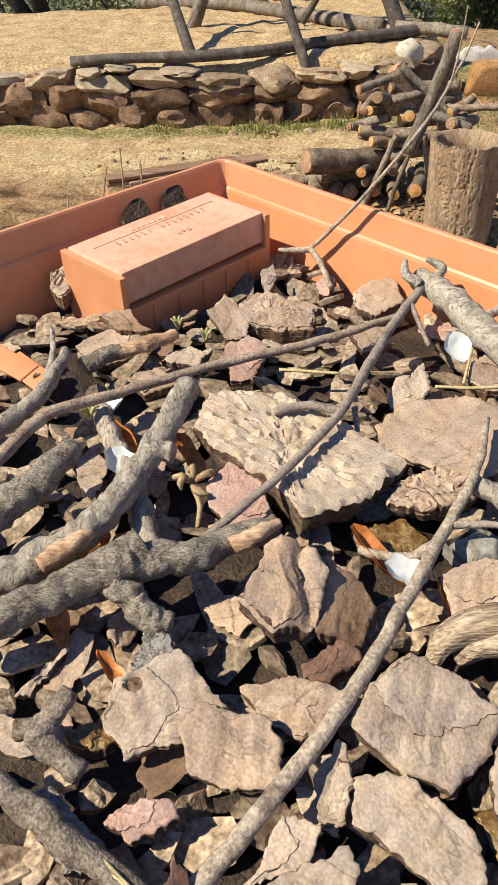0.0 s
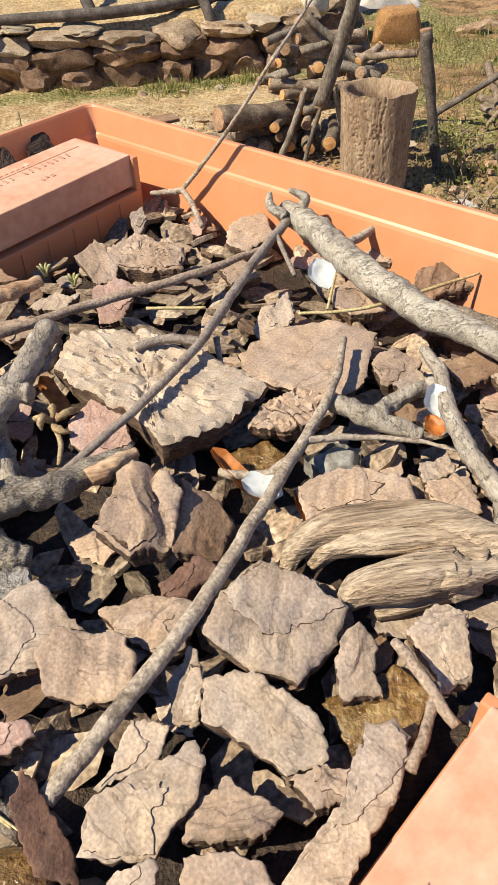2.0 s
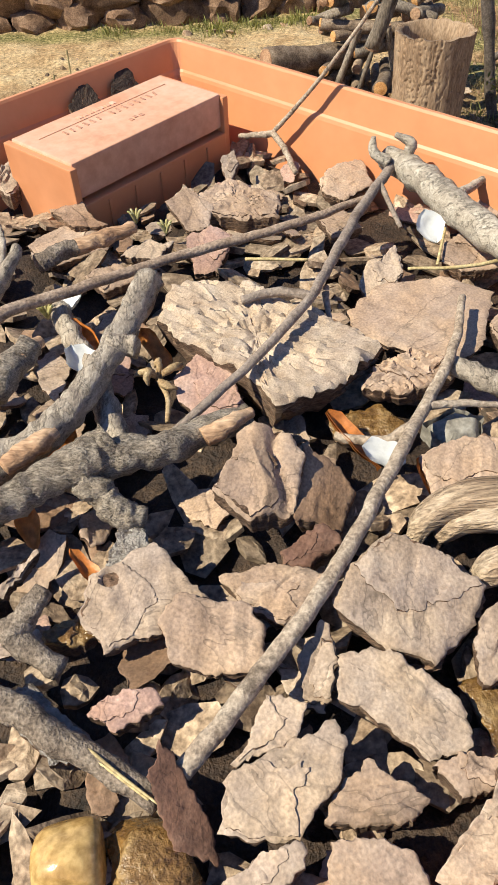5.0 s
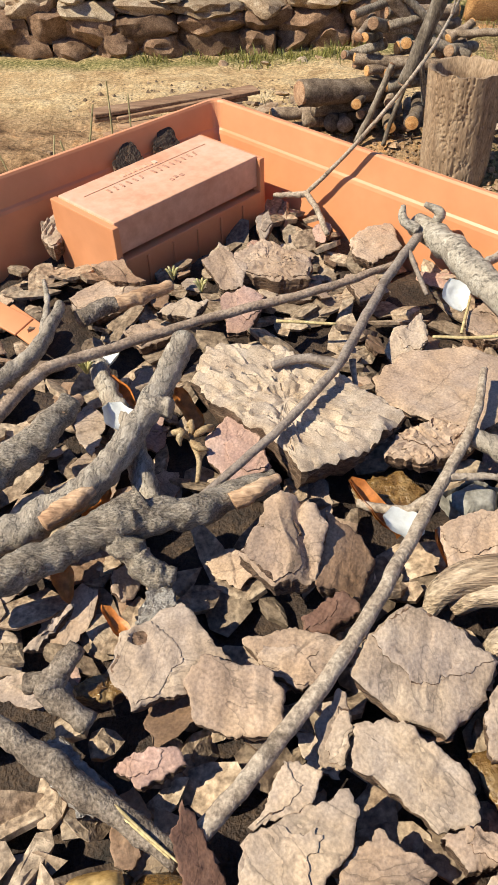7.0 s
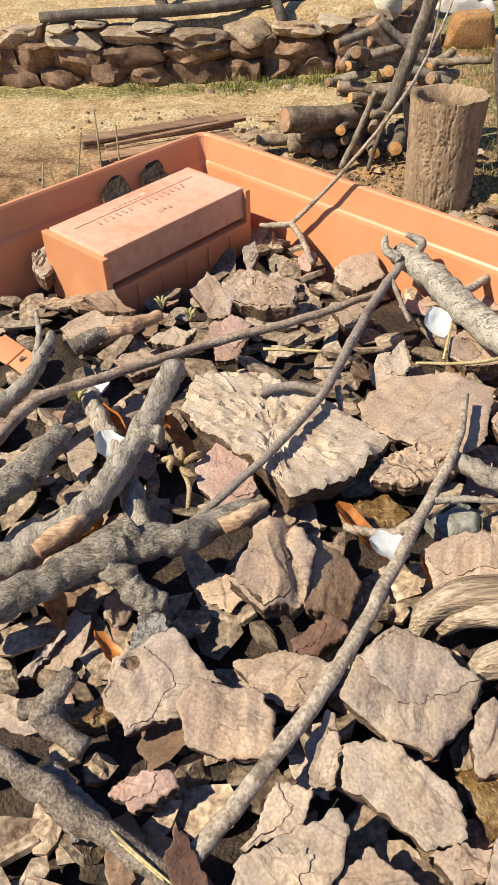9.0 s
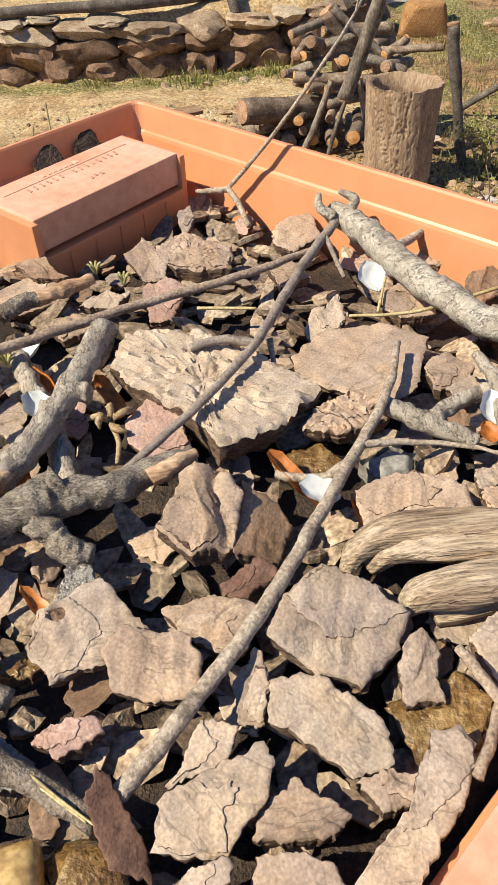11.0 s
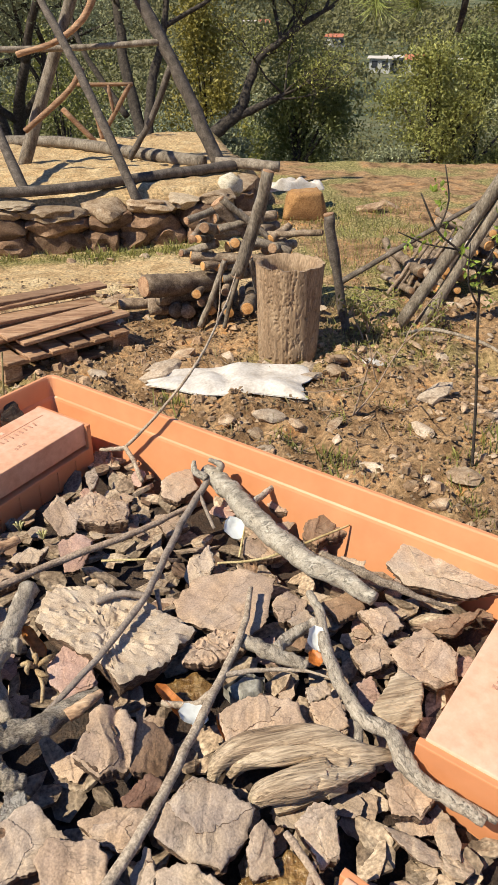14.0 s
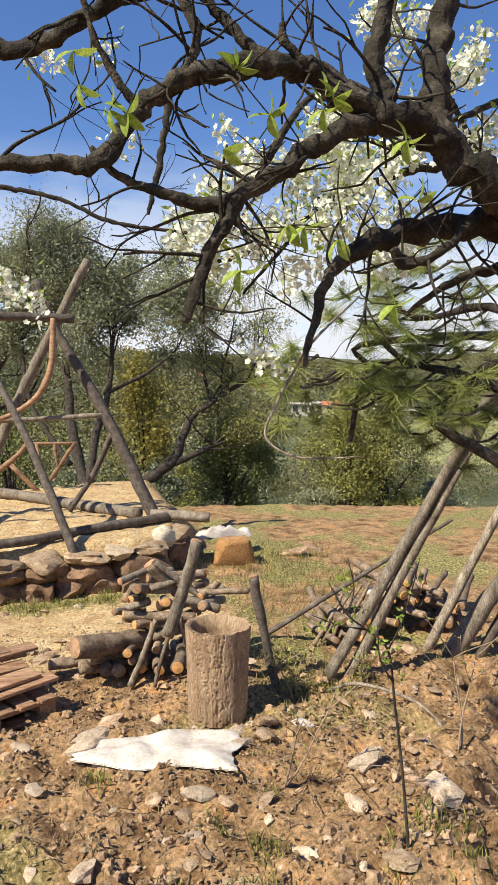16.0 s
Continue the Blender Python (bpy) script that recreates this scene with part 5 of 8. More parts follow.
# loose smaller mulch that fills the gaps
rng = random.Random(5)
g = Geo()
made = 0
while made < 1100:
    p = TRAY @ Vector((rng.uniform(0.016, TRAY_X - 0.016), -rng.uniform(0.016, TRAY_Y - 0.016), 0))
    if any(abs((p.x - bx) + (p.y - by)) < 0.064 and abs((p.x - bx) - (p.y - by)) < 0.034 for bx, by in BOXES):
        continue
    made += 1
    a, b, th = rng.uniform(0.004, 0.014), rng.uniform(0.0028, 0.0075), rng.uniform(0.0006, 0.0017)
    n, turn = rng.randint(6, 9), pose(p.x, p.y, bark_z(p.x, p.y) - rng.uniform(0.005, 0.011), rng.gauss(5, 17), rng.gauss(0, 17), rng.uniform(0, 360))
    rs = [rng.uniform(0.7, 1.15) for _ in range(n)]
    up = [turn @ Vector((a * rs[k] * math.cos(6.283 * k / n), b * rs[k] * math.sin(6.283 * k / n), th * rng.uniform(0.3, 0.6))) for k in range(n)]
    mid = [turn @ Vector((a * 0.5 * rs[k] * math.cos(6.283 * k / n), b * 0.5 * rs[k] * math.sin(6.283 * k / n), th * rng.uniform(0.4, 1.1))) for k in range(n)]
    low = [turn @ Vector((a * rs[k] * 0.92 * math.cos(6.283 * k / n), b * rs[k] * 0.92 * math.sin(6.283 * k / n), -th)) for k in range(n)]
    fs = [(k, (k + 1) % n, n + (k + 1) % n, n + k) for k in range(n)] + [tuple(n + k for k in range(n))]
    fs += [(2 * n + k, 2 * n + (k + 1) % n, (k + 1) % n, k) for k in range(n)]
    g.add(up + mid + low, fs)
thing("loose_mulch", g, MULCH, "small bark fragments filling the gaps in the tray", "mulch", kind="stuff", smooth=False)


# ---- ground and distance ----
TRAY_THINGS = set(bpy.data.objects)


def site(p):
    """From the flat plan of the grounds, on which all below is drawn, to true metres on the slope."""
    near = min(max(p[1], 0.0), 8.0)
    k = 1.989 / (1.269 - 0.0366 * near)
    return Vector((k * (1.056 * p[0] - 0.006 * max(p[1], 0.0)), k * p[1], k * (p[2] + 0.0366 * max(p[1], 0.0) - 1.269) + 1.269))


def set_out(ob):
    """Moves a thing of the grounds with its parts from the plan to its true place and size."""
    whole = [ob, *ob.children_recursive]
    old = {o: o.matrix_world.copy() for o in whole}
    if ob.data is not None and ob.data.users > 1:
        k = (site(ob.location + Vector((0.05, 0, 0))) - site(ob.location)).length / 0.05
        ob.location, ob.scale = site(ob.location), ob.scale * k
        return
    place = {o: site(old[o].translation) for o in whole}
    for o in whole:
        if o.data is not None:
            co = np.empty(len(o.data.vertices) * 3)
            o.data.vertices.foreach_get("co", co)
            m = np.array(old[o])
            w = co.reshape(-1, 3) @ m[:3, :3].T + m[:3, 3]
            near = np.clip(w[:, 1], 0.0, 8.0)
            k = 1.989 / (1.269 - 0.0366 * near)
            w = np.stack([k * (1.056 * w[:, 0] - 0.006 * np.maximum(w[:, 1], 0.0)), k * w[:, 1], k * (w[:, 2] + 0.0366 * np.maximum(w[:, 1], 0.0) - 1.269) + 1.269], 1)
            o.data.vertices.foreach_set("co", (w - np.array(place[o])).ravel())
            o.data.update()
        o.matrix_parent_inverse = Matrix()
        o.matrix_basis = Matrix.Translation(place[o] - (place[o.parent] if o.parent else Vector()))


def smooth(a, b, x):
    t = min(1.0, max(0.0, (x - a) / (b - a)))
    return t * t * (3 - 2 * t)


def wall_line(x):
    """The y of the retaining wall's foot."""
    return 4.19 + 0.03 * math.sin(x * 3) + 0.9 * smooth(0.55, 1.15, x) ** 2


def terrain(x, y, fine=True):
    z = 0.0
    r = math.hypot(x, y)
    if r < 14:
        p = Vector((x, y, 0.0))
        z += 0.025 * fbm(p * 1.1, 3) + 0.030 * smooth(3.6, 1.2, y) * fbm(p * 3.1 + Vector((3, 1, 0)), 3)
        if fine:
            z += (0.012 + 0.027 * smooth(3.4, 2.4, y)) * (fbm(p * 9, 5) + 0.6 - 1.6 * abs(fbm(p * 5 + Vector((1, 8, 0)), 4)))
        z += 0.27 * smooth(0.03, 0.14, y - wall_line(x)) * smooth(1.30, 1.0, x)
        drop = smooth(-0.05, 0.42, x - (1.22 + 0.42 * (y - 1.6)) + 0.34 * fbm(p * 4 + Vector((2, 2, 0)), 4)) * smooth(2.72, 2.45, y + 0.08 * fbm(p * 3))
        z -= 0.26 * drop * smooth(0.2, 0.9, y)
        z *= smooth(14, 9, r)
    d = max(0.0, y - 6.3 - 0.3 * math.sin(x))
    z -= 11.5 * (1 - math.exp(-d / 42.0))
    if r > 60:
        p = Vector((x, y, 0.0))
        az = math.degrees(math.atan2(x, y))
        z += smooth(260, 900, r) * (10 + 13 * fbm(p / 240 + Vector((2, 5, 0)), 5) + 14 * smooth(24, 33, az) + 10 * smooth(14, -6, az))
        z += 2.0 * smooth(60, 200, r) * fbm(p / 60, 4)
        z += smooth(1200, 2600, r) * 30 * (0.6 + fbm(p / 700, 4))
    if y < -3:
        z += smooth(3, 60, -y) * 6
    return z


def axis(fine_lo, fine_hi, step, reach):
    a = list(np.arange(fine_lo, fine_hi, step))
    out, s = [], step
    while fine_hi + sum(out) < reach:
        s = min(s * 1.13, 60.0) if not out else min(out[-1] * 1.13, 60.0)
        out.append(s)
    hi = list(fine_hi + np.cumsum([0] + out))
    out = []
    while fine_lo - sum(out) > -reach:
        out.append(min((out[-1] if out else step) * 1.22, 160.0))
    lo = list((fine_lo - np.cumsum(out))[::-1])
    return lo + a + hi


xs, ys = axis(-0.9, 3.3, 0.036, 3000), axis(0.4, 6.6, 0.036, 4000)
nx, ny = len(xs), len(ys)
verts = [(x, y, terrain(x, y)) for y in ys for x in xs]
me = bpy.data.meshes.new("ground")
me.from_pydata(verts, [], [(j * nx + i, j * nx + i + 1, (j + 1) * nx + i + 1, (j + 1) * nx + i) for j in range(ny - 1) for i in range(nx - 1)])
me.polygons.foreach_set("use_smooth", [True] * len(me.polygons))
cover = me.color_attributes.new("cover", "FLOAT_COLOR", "POINT")
cols = []
for x, y, z in verts:
    p = Vector((x, y, 0))
    r = math.hypot(x, y)
    w = fbm(p * 1.7, 3)
    sand = smooth(3.15, 3.5, y + 0.25 * w) * smooth(1.25, 0.8, x + 0.15 * w) * smooth(7.0, 6.2, y)
    turf = smooth(2.5, 3.0, y + 0.5 * w) * smooth(0.85, 1.2, x + 0.3 * w) * smooth(-0.05, 0.4, w + 0.10 + 0.5 * fbm(p * 5, 2))
    turf = max(turf, smooth(0.16, 0.02, abs(y - wall_line(x) + 0.12)) * smooth(1.0, 0.8, x), 0.75 * smooth(0.12, 0.4, fbm(p * 1.4 + Vector((7, 3, 0)), 3)) * smooth(3.2, 2.4, y))
    far = smooth(6.4, 9.0, y) if y > 0 else smooth(6, 20, r)
    cols += [sand, turf, far, 1.0]
cover.data.foreach_set("color", cols)


def ground_material():
    m = bpy.data.materials.new("ground")
    m.use_nodes = True
    n, l = m.node_tree.nodes, m.node_tree.links
    b = n["Principled BSDF"]
    b.inputs["Roughness"].default_value, b.inputs["Specular IOR Level"].default_value = 0.95, 0.15
    geo, at, sep = n.new("ShaderNodeNewGeometry"), n.new("ShaderNodeVertexColor"), n.new("ShaderNodeSeparateColor")
    at.layer_name = "cover"
    l.new(at.outputs["Color"], sep.inputs["Color"])

    def tex(scale, detail=8.0, rough=0.65):
        q = n.new("ShaderNodeTexNoise")
        q.inputs["Scale"].default_value, q.inputs["Detail"].default_value, q.inputs["Roughness"].default_value = scale, detail, rough
        l.new(geo.outputs["Position"], q.inputs["Vector"])
        return q

    def ramp(src, *stops):
        q = n.new("ShaderNodeValToRGB")
        e = q.color_ramp.elements
        e[0].position, e[1].position = stops[0][0], stops[-1][0]
        e[0].color, e[1].color = (*stops[0][1], 1), (*stops[-1][1], 1)
        for at_, c in stops[1:-1]:
            e.new(at_).color = (*c, 1)
        l.new(src.outputs["Fac"], q.inputs["Fac"])
        return q

    def mixed(fac, a, c):
        q = n.new("ShaderNodeMix")
        q.data_type = "RGBA"
        l.new(fac, q.inputs["Factor"])
        l.new(a, q.inputs["A"])
        l.new(c, q.inputs["B"])
        return q.outputs["Result"]

    mid, fine, grit, wide = tex(4.5), tex(38, 6), tex(170, 4), tex(0.02, 12, 0.7)
    soil = ramp(mid, (0.30, (0.07, 0.038, 0.02)), (0.43, (0.225, 0.128, 0.063)), (0.55, (0.385, 0.24, 0.127)), (0.67, (0.43, 0.215, 0.088)))
    sand = ramp(mid, (0.30, (0.36, 0.215, 0.10)), (0.50, (0.52, 0.355, 0.185)), (0.70, (0.60, 0.45, 0.265)))
    turf = ramp(fine, (0.32, (0.11, 0.11, 0.035)), (0.50, (0.24, 0.205, 0.075)), (0.68, (0.42, 0.32, 0.165)))
    far = ramp(wide, (0.34, (0.035, 0.045, 0.022)), (0.47, (0.09, 0.10, 0.05)), (0.58, (0.155, 0.15, 0.08)), (0.70, (0.27, 0.23, 0.14)))
    c = mixed(sep.outputs["Red"], soil.outputs["Color"], sand.outputs["Color"])
    c = mixed(sep.outputs["Green"], c, turf.outputs["Color"])
    c = mixed(sep.outputs["Blue"], c, far.outputs["Color"])
    speck = n.new("ShaderNodeMapRange")
    speck.inputs["From Min"].default_value, speck.inputs["From Max"].default_value = 0.3, 0.7
    speck.inputs["To Min"].default_value, speck.inputs["To Max"].default_value = 0.38, 1.55
    l.new(fine.outputs["Fac"], speck.inputs["Value"])
    speck2 = n.new("ShaderNodeMapRange")
    speck2.inputs["From Min"].default_value, speck2.inputs["From Max"].default_value = 0.3, 0.7
    speck2.inputs["To Min"].default_value, speck2.inputs["To Max"].default_value = 0.65, 1.3
    l.new(grit.outputs["Fac"], speck2.inputs["Value"])
    mul = n.new("ShaderNodeMath")
    mul.operation = "MULTIPLY"
    l.new(speck.outputs["Result"], mul.inputs[0])
    l.new(speck2.outputs["Result"], mul.inputs[1])
    hs = n.new("ShaderNodeHueSaturation")
    l.new(mul.outputs["Value"], hs.inputs["Value"])
    l.new(c, hs.inputs["Color"])
    l.new(hs.outputs["Color"], b.inputs["Base Color"])
    prev = None
    for q, s, d in ((mid, 0.6, 0.05), (fine, 0.7, 0.02), (grit, 0.6, 0.005)):
        bp = n.new("ShaderNodeBump")
        bp.inputs["Strength"].default_value, bp.inputs["Distance"].default_value = s, d
        l.new(q.outputs["Fac"], bp.inputs["Height"])
        if prev:
            l.new(prev.outputs["Normal"], bp.inputs["Normal"])
        prev = bp
    l.new(prev.outputs["Normal"], b.inputs["Normal"])
    return m


me.materials.append(ground_material())
tagged(new("ground", me), "dry stony hillside ground with patches of grass", "ground", kind="structure")

# green field, and far ridge with distance haze painted into its colour
g = Geo()
n = 14
vs = []
for j in range(n):
    for i in range(n):
        a, r = radians(25.0 + 12 * i / (n - 1)), 75 + 85 * j / (n - 1)
        x, y = r * math.sin(a), r * math.cos(a)
        vs.append((x, y, terrain(x, y) + 1.2 * min(1, i / 2, j / 2, (n - 1 - i) / 2, (n - 1 - j) / 2)))
g.add(vs, [(j * n + i, j * n + i + 1, (j + 1) * n + i + 1, (j + 1) * n + i) for j in range(n - 1) for i in range(n - 1)])
thing("meadow", g, FIELD, "bright green field in the valley", "field", kind="structure")
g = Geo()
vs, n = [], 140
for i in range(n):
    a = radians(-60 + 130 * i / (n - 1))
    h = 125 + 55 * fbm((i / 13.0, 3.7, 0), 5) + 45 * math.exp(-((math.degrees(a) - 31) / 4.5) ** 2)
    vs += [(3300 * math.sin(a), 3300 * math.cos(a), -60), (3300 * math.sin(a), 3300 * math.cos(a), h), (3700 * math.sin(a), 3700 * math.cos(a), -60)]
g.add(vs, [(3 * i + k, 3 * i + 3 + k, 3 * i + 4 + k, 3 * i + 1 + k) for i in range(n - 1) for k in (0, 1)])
thing("mountain_ridge", g, FARHILL, "mountain ridge on the horizon, its haze painted as blue-grey colour", "mountain", kind="structure")

# ---- dry stone wall ----
wall = holder("retaining_wall", "low dry-stone retaining wall of rough field stones", "wall", kind="structure")
rng = random.Random(11)
for row, (z0, hh0, back, lo, hi) in enumerate(((0.035, 0.074, 0.035, 0.17, 0.32), (0.128, 0.076, 0.030, 0.20, 0.38), (0.214, 0.040, 0.055, 0.16, 0.34), (0.258, 0.022, 0.08, 0.08, 0.18))):
    x = -1.7 + 0.05 * row
    while x < 1.0:
        w = rng.uniform(lo, hi)
        cx, hh = x + w / 2, hh0 * rng.uniform(0.8, 1.2)
        if row < 3 or rng.random() < 0.30:
            g = Geo()
            lump(g, (0, 0, 0), (w * 0.58, (0.100 if row < 2 else 0.112) * rng.uniform(0.9, 1.2), hh * 1.35), rng.random() * 99, 0.42, 3, 0.55)
            # lower courses get the darkened stone: face shade painted below the lit caps
            ob = part("stone", g, SHADED_ROCK if row < 2 else (ROCK if rng.random() < 0.6 else GREYROCK), wall)
            ob.data.set_sharp_from_angle(angle=radians(35))
            ob.location = (cx, wall_line(cx) + back + 0.02, terrain(cx, wall_line(cx) - 0.1) * 0.5 + z0 + rng.uniform(-0.012, 0.012))
            ob.rotation_euler = (rng.uniform(-0.12, 0.12), rng.uniform(-0.12, 0.12), math.atan((wall_line(cx + 0.05) - wall_line(cx - 0.05)) / 0.1) + rng.uniform(-0.15, 0.15))
        x += w * 0.94

# ---- stump-shaped planter ----
planter = holder("tree_stump_planter", "hollow brown planter shaped like a tree stump", "planter", (0.690, 2.585, 0))
g, n, lev = Geo(), 200, 100
vs = []
for j in range(lev):
    h = 0.368 * j / (lev - 1)
    for i in range(n):
        w = 2 * math.pi * i / n
        q = Vector((math.cos(w) * 3.1, math.sin(w) * 3.1, h * 2.0))
        bend = Vector((fbm(q * 0.9 + Vector((0, 0, h * 13))), fbm(q * 0.9 + Vector((5, 5, h * 13))), 0)) * 0.34
        crease = math.exp(-(fbm(q + bend, 3) / 0.045) ** 2) + 0.7 * math.exp(-(fbm(q * 1.7 + bend * 1.5 + Vector((3, 8, 1)), 2) / 0.05) ** 2)
        r = 0.110 + 0.004 * math.cos(2 * w + 1) + 0.009 * (h / 0.368) ** 3 - 0.004 * (1 - h / 0.368) ** 4 - 0.0062 * min(crease, 1.2) + 0.0025 * fbm(q * 1.5 + Vector((1, 1, 1))) + 0.0008 * fbm(q * 9)
        vs.append((r * math.cos(w), r * math.sin(w), h + (0.010 * fbm(Vector((math.cos(w) * 2, math.sin(w) * 2, 4))) if j == lev - 1 else 0)))
for r, h in ((0.102, 0.366), (0.097, 0.31), (0.094, 0.20), (0.001, 0.20)):
    vs += [(r * math.cos(2 * math.pi * i / n), r * math.sin(2 * math.pi * i / n), h + (0.008 * fbm((math.cos(6.283 * i / n) * 2, math.sin(6.283 * i / n) * 2, 4)) if h > 0.35 else 0)) for i in range(n)]
g.add(vs, [(j * n + i, j * n + (i + 1) % n, (j + 1) * n + (i + 1) % n, (j + 1) * n + i) for j in range(lev - 1) for i in range(n)])
part("shell", g, CONCRETE, planter)
hollow = Geo()
hollow.add(vs[(lev - 1) * n:], [(j * n + i, j * n + (i + 1) % n, (j + 1) * n + (i + 1) % n, (j + 1) * n + i) for j in range(4) for i in range(n)])
part("hollow", hollow, CONCRETE, planter)


# ---- timber ----
def timber(name, a, b, r0, r1, material, label, category, group="", caps=True, bend=0.02, cap_mat=None):
    """A round piece of wood from a to b with its two cut faces."""
    a, b = Vector(a), Vector(b)
    d = (b - a)
    side = d.cross(Vector((0.3, 0.2, 1))).normalized() * d.length * bend * math.sin(a.x * 40 + a.z * 31)
    ob = holder(name, label, category, a, group)
    g = Geo()
    tube(g, [(0, 0, 0, r0), (*(d * 0.35 + side), r0 * 0.65 + r1 * 0.35), (*(d * 0.7 + side * 0.8), r0 * 0.3 + r1 * 0.7), (*d, r1)], 12, 5, 0.22, 14 if r0 > 0.015 else 40, 0.15, a.x * 9)
    part("bark", g, material, ob)
    if caps:
        for o, q, r in ((Vector(), -d.normalized(), r0), (d, d.normalized(), r1)):
            g = Geo()
            tube(g, [(*(o - q * 0.002), r * 0.92), (*(o + q * (r * 0.16 + 0.001)), r * 0.90)], 14, 2, 0.04, 20)
            part("cut_face", g, cap_mat or CUTWOOD, ob, "orange freshly cut face", smooth=False)
    return ob


# woodpile beside the planter
timber("firewood_log", (0.200, 2.93, 0.190), (0.560, 3.10, 0.150), 0.046, 0.040, LOGWOOD, "thick pale log on the woodpile", "log", "woodpile logs", cap_mat=PLANK)
timber("firewood_log", (0.576, 2.78, 0.125), (0.66, 3.12, 0.10), 0.026, 0.024, LOGWOOD, "firewood log with an orange cut face", "log", "woodpile logs")
rng = random.Random(21)
for x, y, z, r, yaw, ln in ((0.40, 2.93, 0.145, 0.020, 70, 0.36), (0.42, 2.95, 0.100, 0.018, 65, 0.3), (0.52, 2.95, 0.140, 0.018, 75, 0.3), (0.46, 2.96, 0.060, 0.022, 80, 0.3), (0.53, 2.93, 0.055, 0.022, 85, 0.3), (0.60, 2.96, 0.050, 0.022, 80, 0.3), (0.25, 3.02, 0.10, 0.028, 20, 0.30), (0.22, 3.05, 0.05, 0.030, 10, 0.36), (0.50, 3.02, 0.23, 0.022, 30, 0.28), (0.44, 3.00, 0.24, 0.020, 20, 0.26), (0.40, 3.05, 0.27, 0.022, -15, 0.3), (0.55, 3.05, 0.30, 0.026, 15, 0.26), (0.10, 3.10, 0.06, 0.024, 5, 0.3), (0.32, 2.98, 0.06, 0.03, 85, 0.2), (0.37, 2.97, 0.055, 0.03, 88, 0.2), (0.58, 3.15, 0.40, 0.024, 10, 0.2)):
    w = radians(yaw)
    timber("firewood_log", (x, y, z), (x + ln * math.cos(w), y + ln * math.sin(w), z - 0.01), r, r * 0.9, LOGWOOD, "rough firewood log stacked in a woodpile", "log", "woodpile logs", caps=r < 0.027, cap_mat=CUTWOOD if rng.random() < 0.6 else PLANK)
for k in range(22):
    x, y, z = rng.uniform(0.36, 0.74), rng.uniform(2.99, 3.18), rng.uniform(0.16, 0.40)
    w, r, ln = radians(rng.uniform(-40, 100)), rng.uniform(0.012, 0.024), rng.uniform(0.10, 0.26)
    timber("firewood_log", (x, y, z), (x + ln * math.cos(w), y + ln * math.sin(w), z + rng.uniform(-0.06, 0.06)), r, r * 0.9, POLE if rng.random() < 0.5 else LOGWOOD, "short branch piece heaped on a woodpile", "log", "woodpile logs", cap_mat=CUTWOOD if rng.random() < 0.4 else PLANK)
for a, b, r0, r1, m, lab in (
    ((0.412, 2.94, 0.0), (0.514, 2.92, 0.285), 0.013, 0.011, POLE, "pale stick leaning on the woodpile"),
    ((0.505, 2.90, 0.0), (0.593, 2.92, 0.285), 0.009, 0.008, POLE, "thin stick leaning on the woodpile"),
    ((0.68, 2.98, 0.02), (0.615, 2.92, 0.29), 0.012, 0.010, POLE, "pale stick leaning on the woodpile"),
    ((0.545, 2.82, 0.25), (0.653, 2.787, 0.650), 0.026, 0.023, POLE, "weathered pole leaning in the woodpile"),
    ((0.535, 3.10, 0.489), (0.791, 3.05, 0.270), 0.016, 0.012, POLE, "pale curved branch on the woodpile"),
    ((0.45, 3.10, 0.36), (0.70, 3.12, 0.34), 0.018, 0.014, POLE, "pale forked branch on the woodpile"),
    ((0.52, 3.12, 0.47), (0.66, 3.12, 0.30), 0.030, 0.024, LOGWOOD, "short stub of log on the woodpile"),
    ((0.985, 2.765, -0.02), (0.890, 2.80, 0.480), 0.017, 0.022, POLE_DARK, "dark leaning post with a pale cut top"),
    ((1.205, 2.795, -0.02), (2.04, 2.68, 1.52), 0.027, 0.020, POLE, "long weathered pole leaning on a tree"),
    ((1.305, 2.790, -0.02), (2.13, 2.74, 1.52), 0.025, 0.020, POLE, "long weathered pole leaning on a tree"),
    ((1.797, 2.996, -0.02), (2.36, 2.84, 1.18), 0.026, 0.020, POLE, "weathered pole leaning on a tree"),
    ((1.874, 2.911, -0.02), (2.30, 2.60, 1.00), 0.045, 0.036, POLE, "thick weathered pole leaning on a tree"),
    ((1.985, 2.853, -0.02), (2.40, 2.70, 0.95), 0.024, 0.020, POLE_DARK, "dark pole leaning on a tree"),
    ((1.10, 3.30, 0.02), (1.95, 3.05, 0.62), 0.014, 0.008, POLE_DARK, "thin branch propped on a log pile"),
):
    timber("pole" if r0 > 0.02 else "stick", a, b, r0, r1, m, lab, "pole" if r0 > 0.02 else "stick", cap_mat=PLANK)
rng = random.Random(31)
for k in range(46):
    x, y = 1.36 + 0.86 * rng.random(), 3.08 + 0.26 * rng.random()
    z = 0.03 + 0.26 * rng.random() * (1 - abs(x - 1.80) / 0.55)
    yaw = radians(rng.uniform(35, 125))
    r = rng.uniform(0.014, 0.027)
    ln = rng.uniform(0.22, 0.42)
    timber("firewood_log", (x, y - 0.05, max(z, r)), (x + ln * math.cos(yaw), y + ln * math.sin(yaw), max(z + rng.uniform(-0.05, 0.08), r)), r, r * 0.9, LOGWOOD, "rough firewood log heaped in a pile", "log", "log heap", cap_mat=CUTWOOD if rng.random() < 0.45 else PLANK)
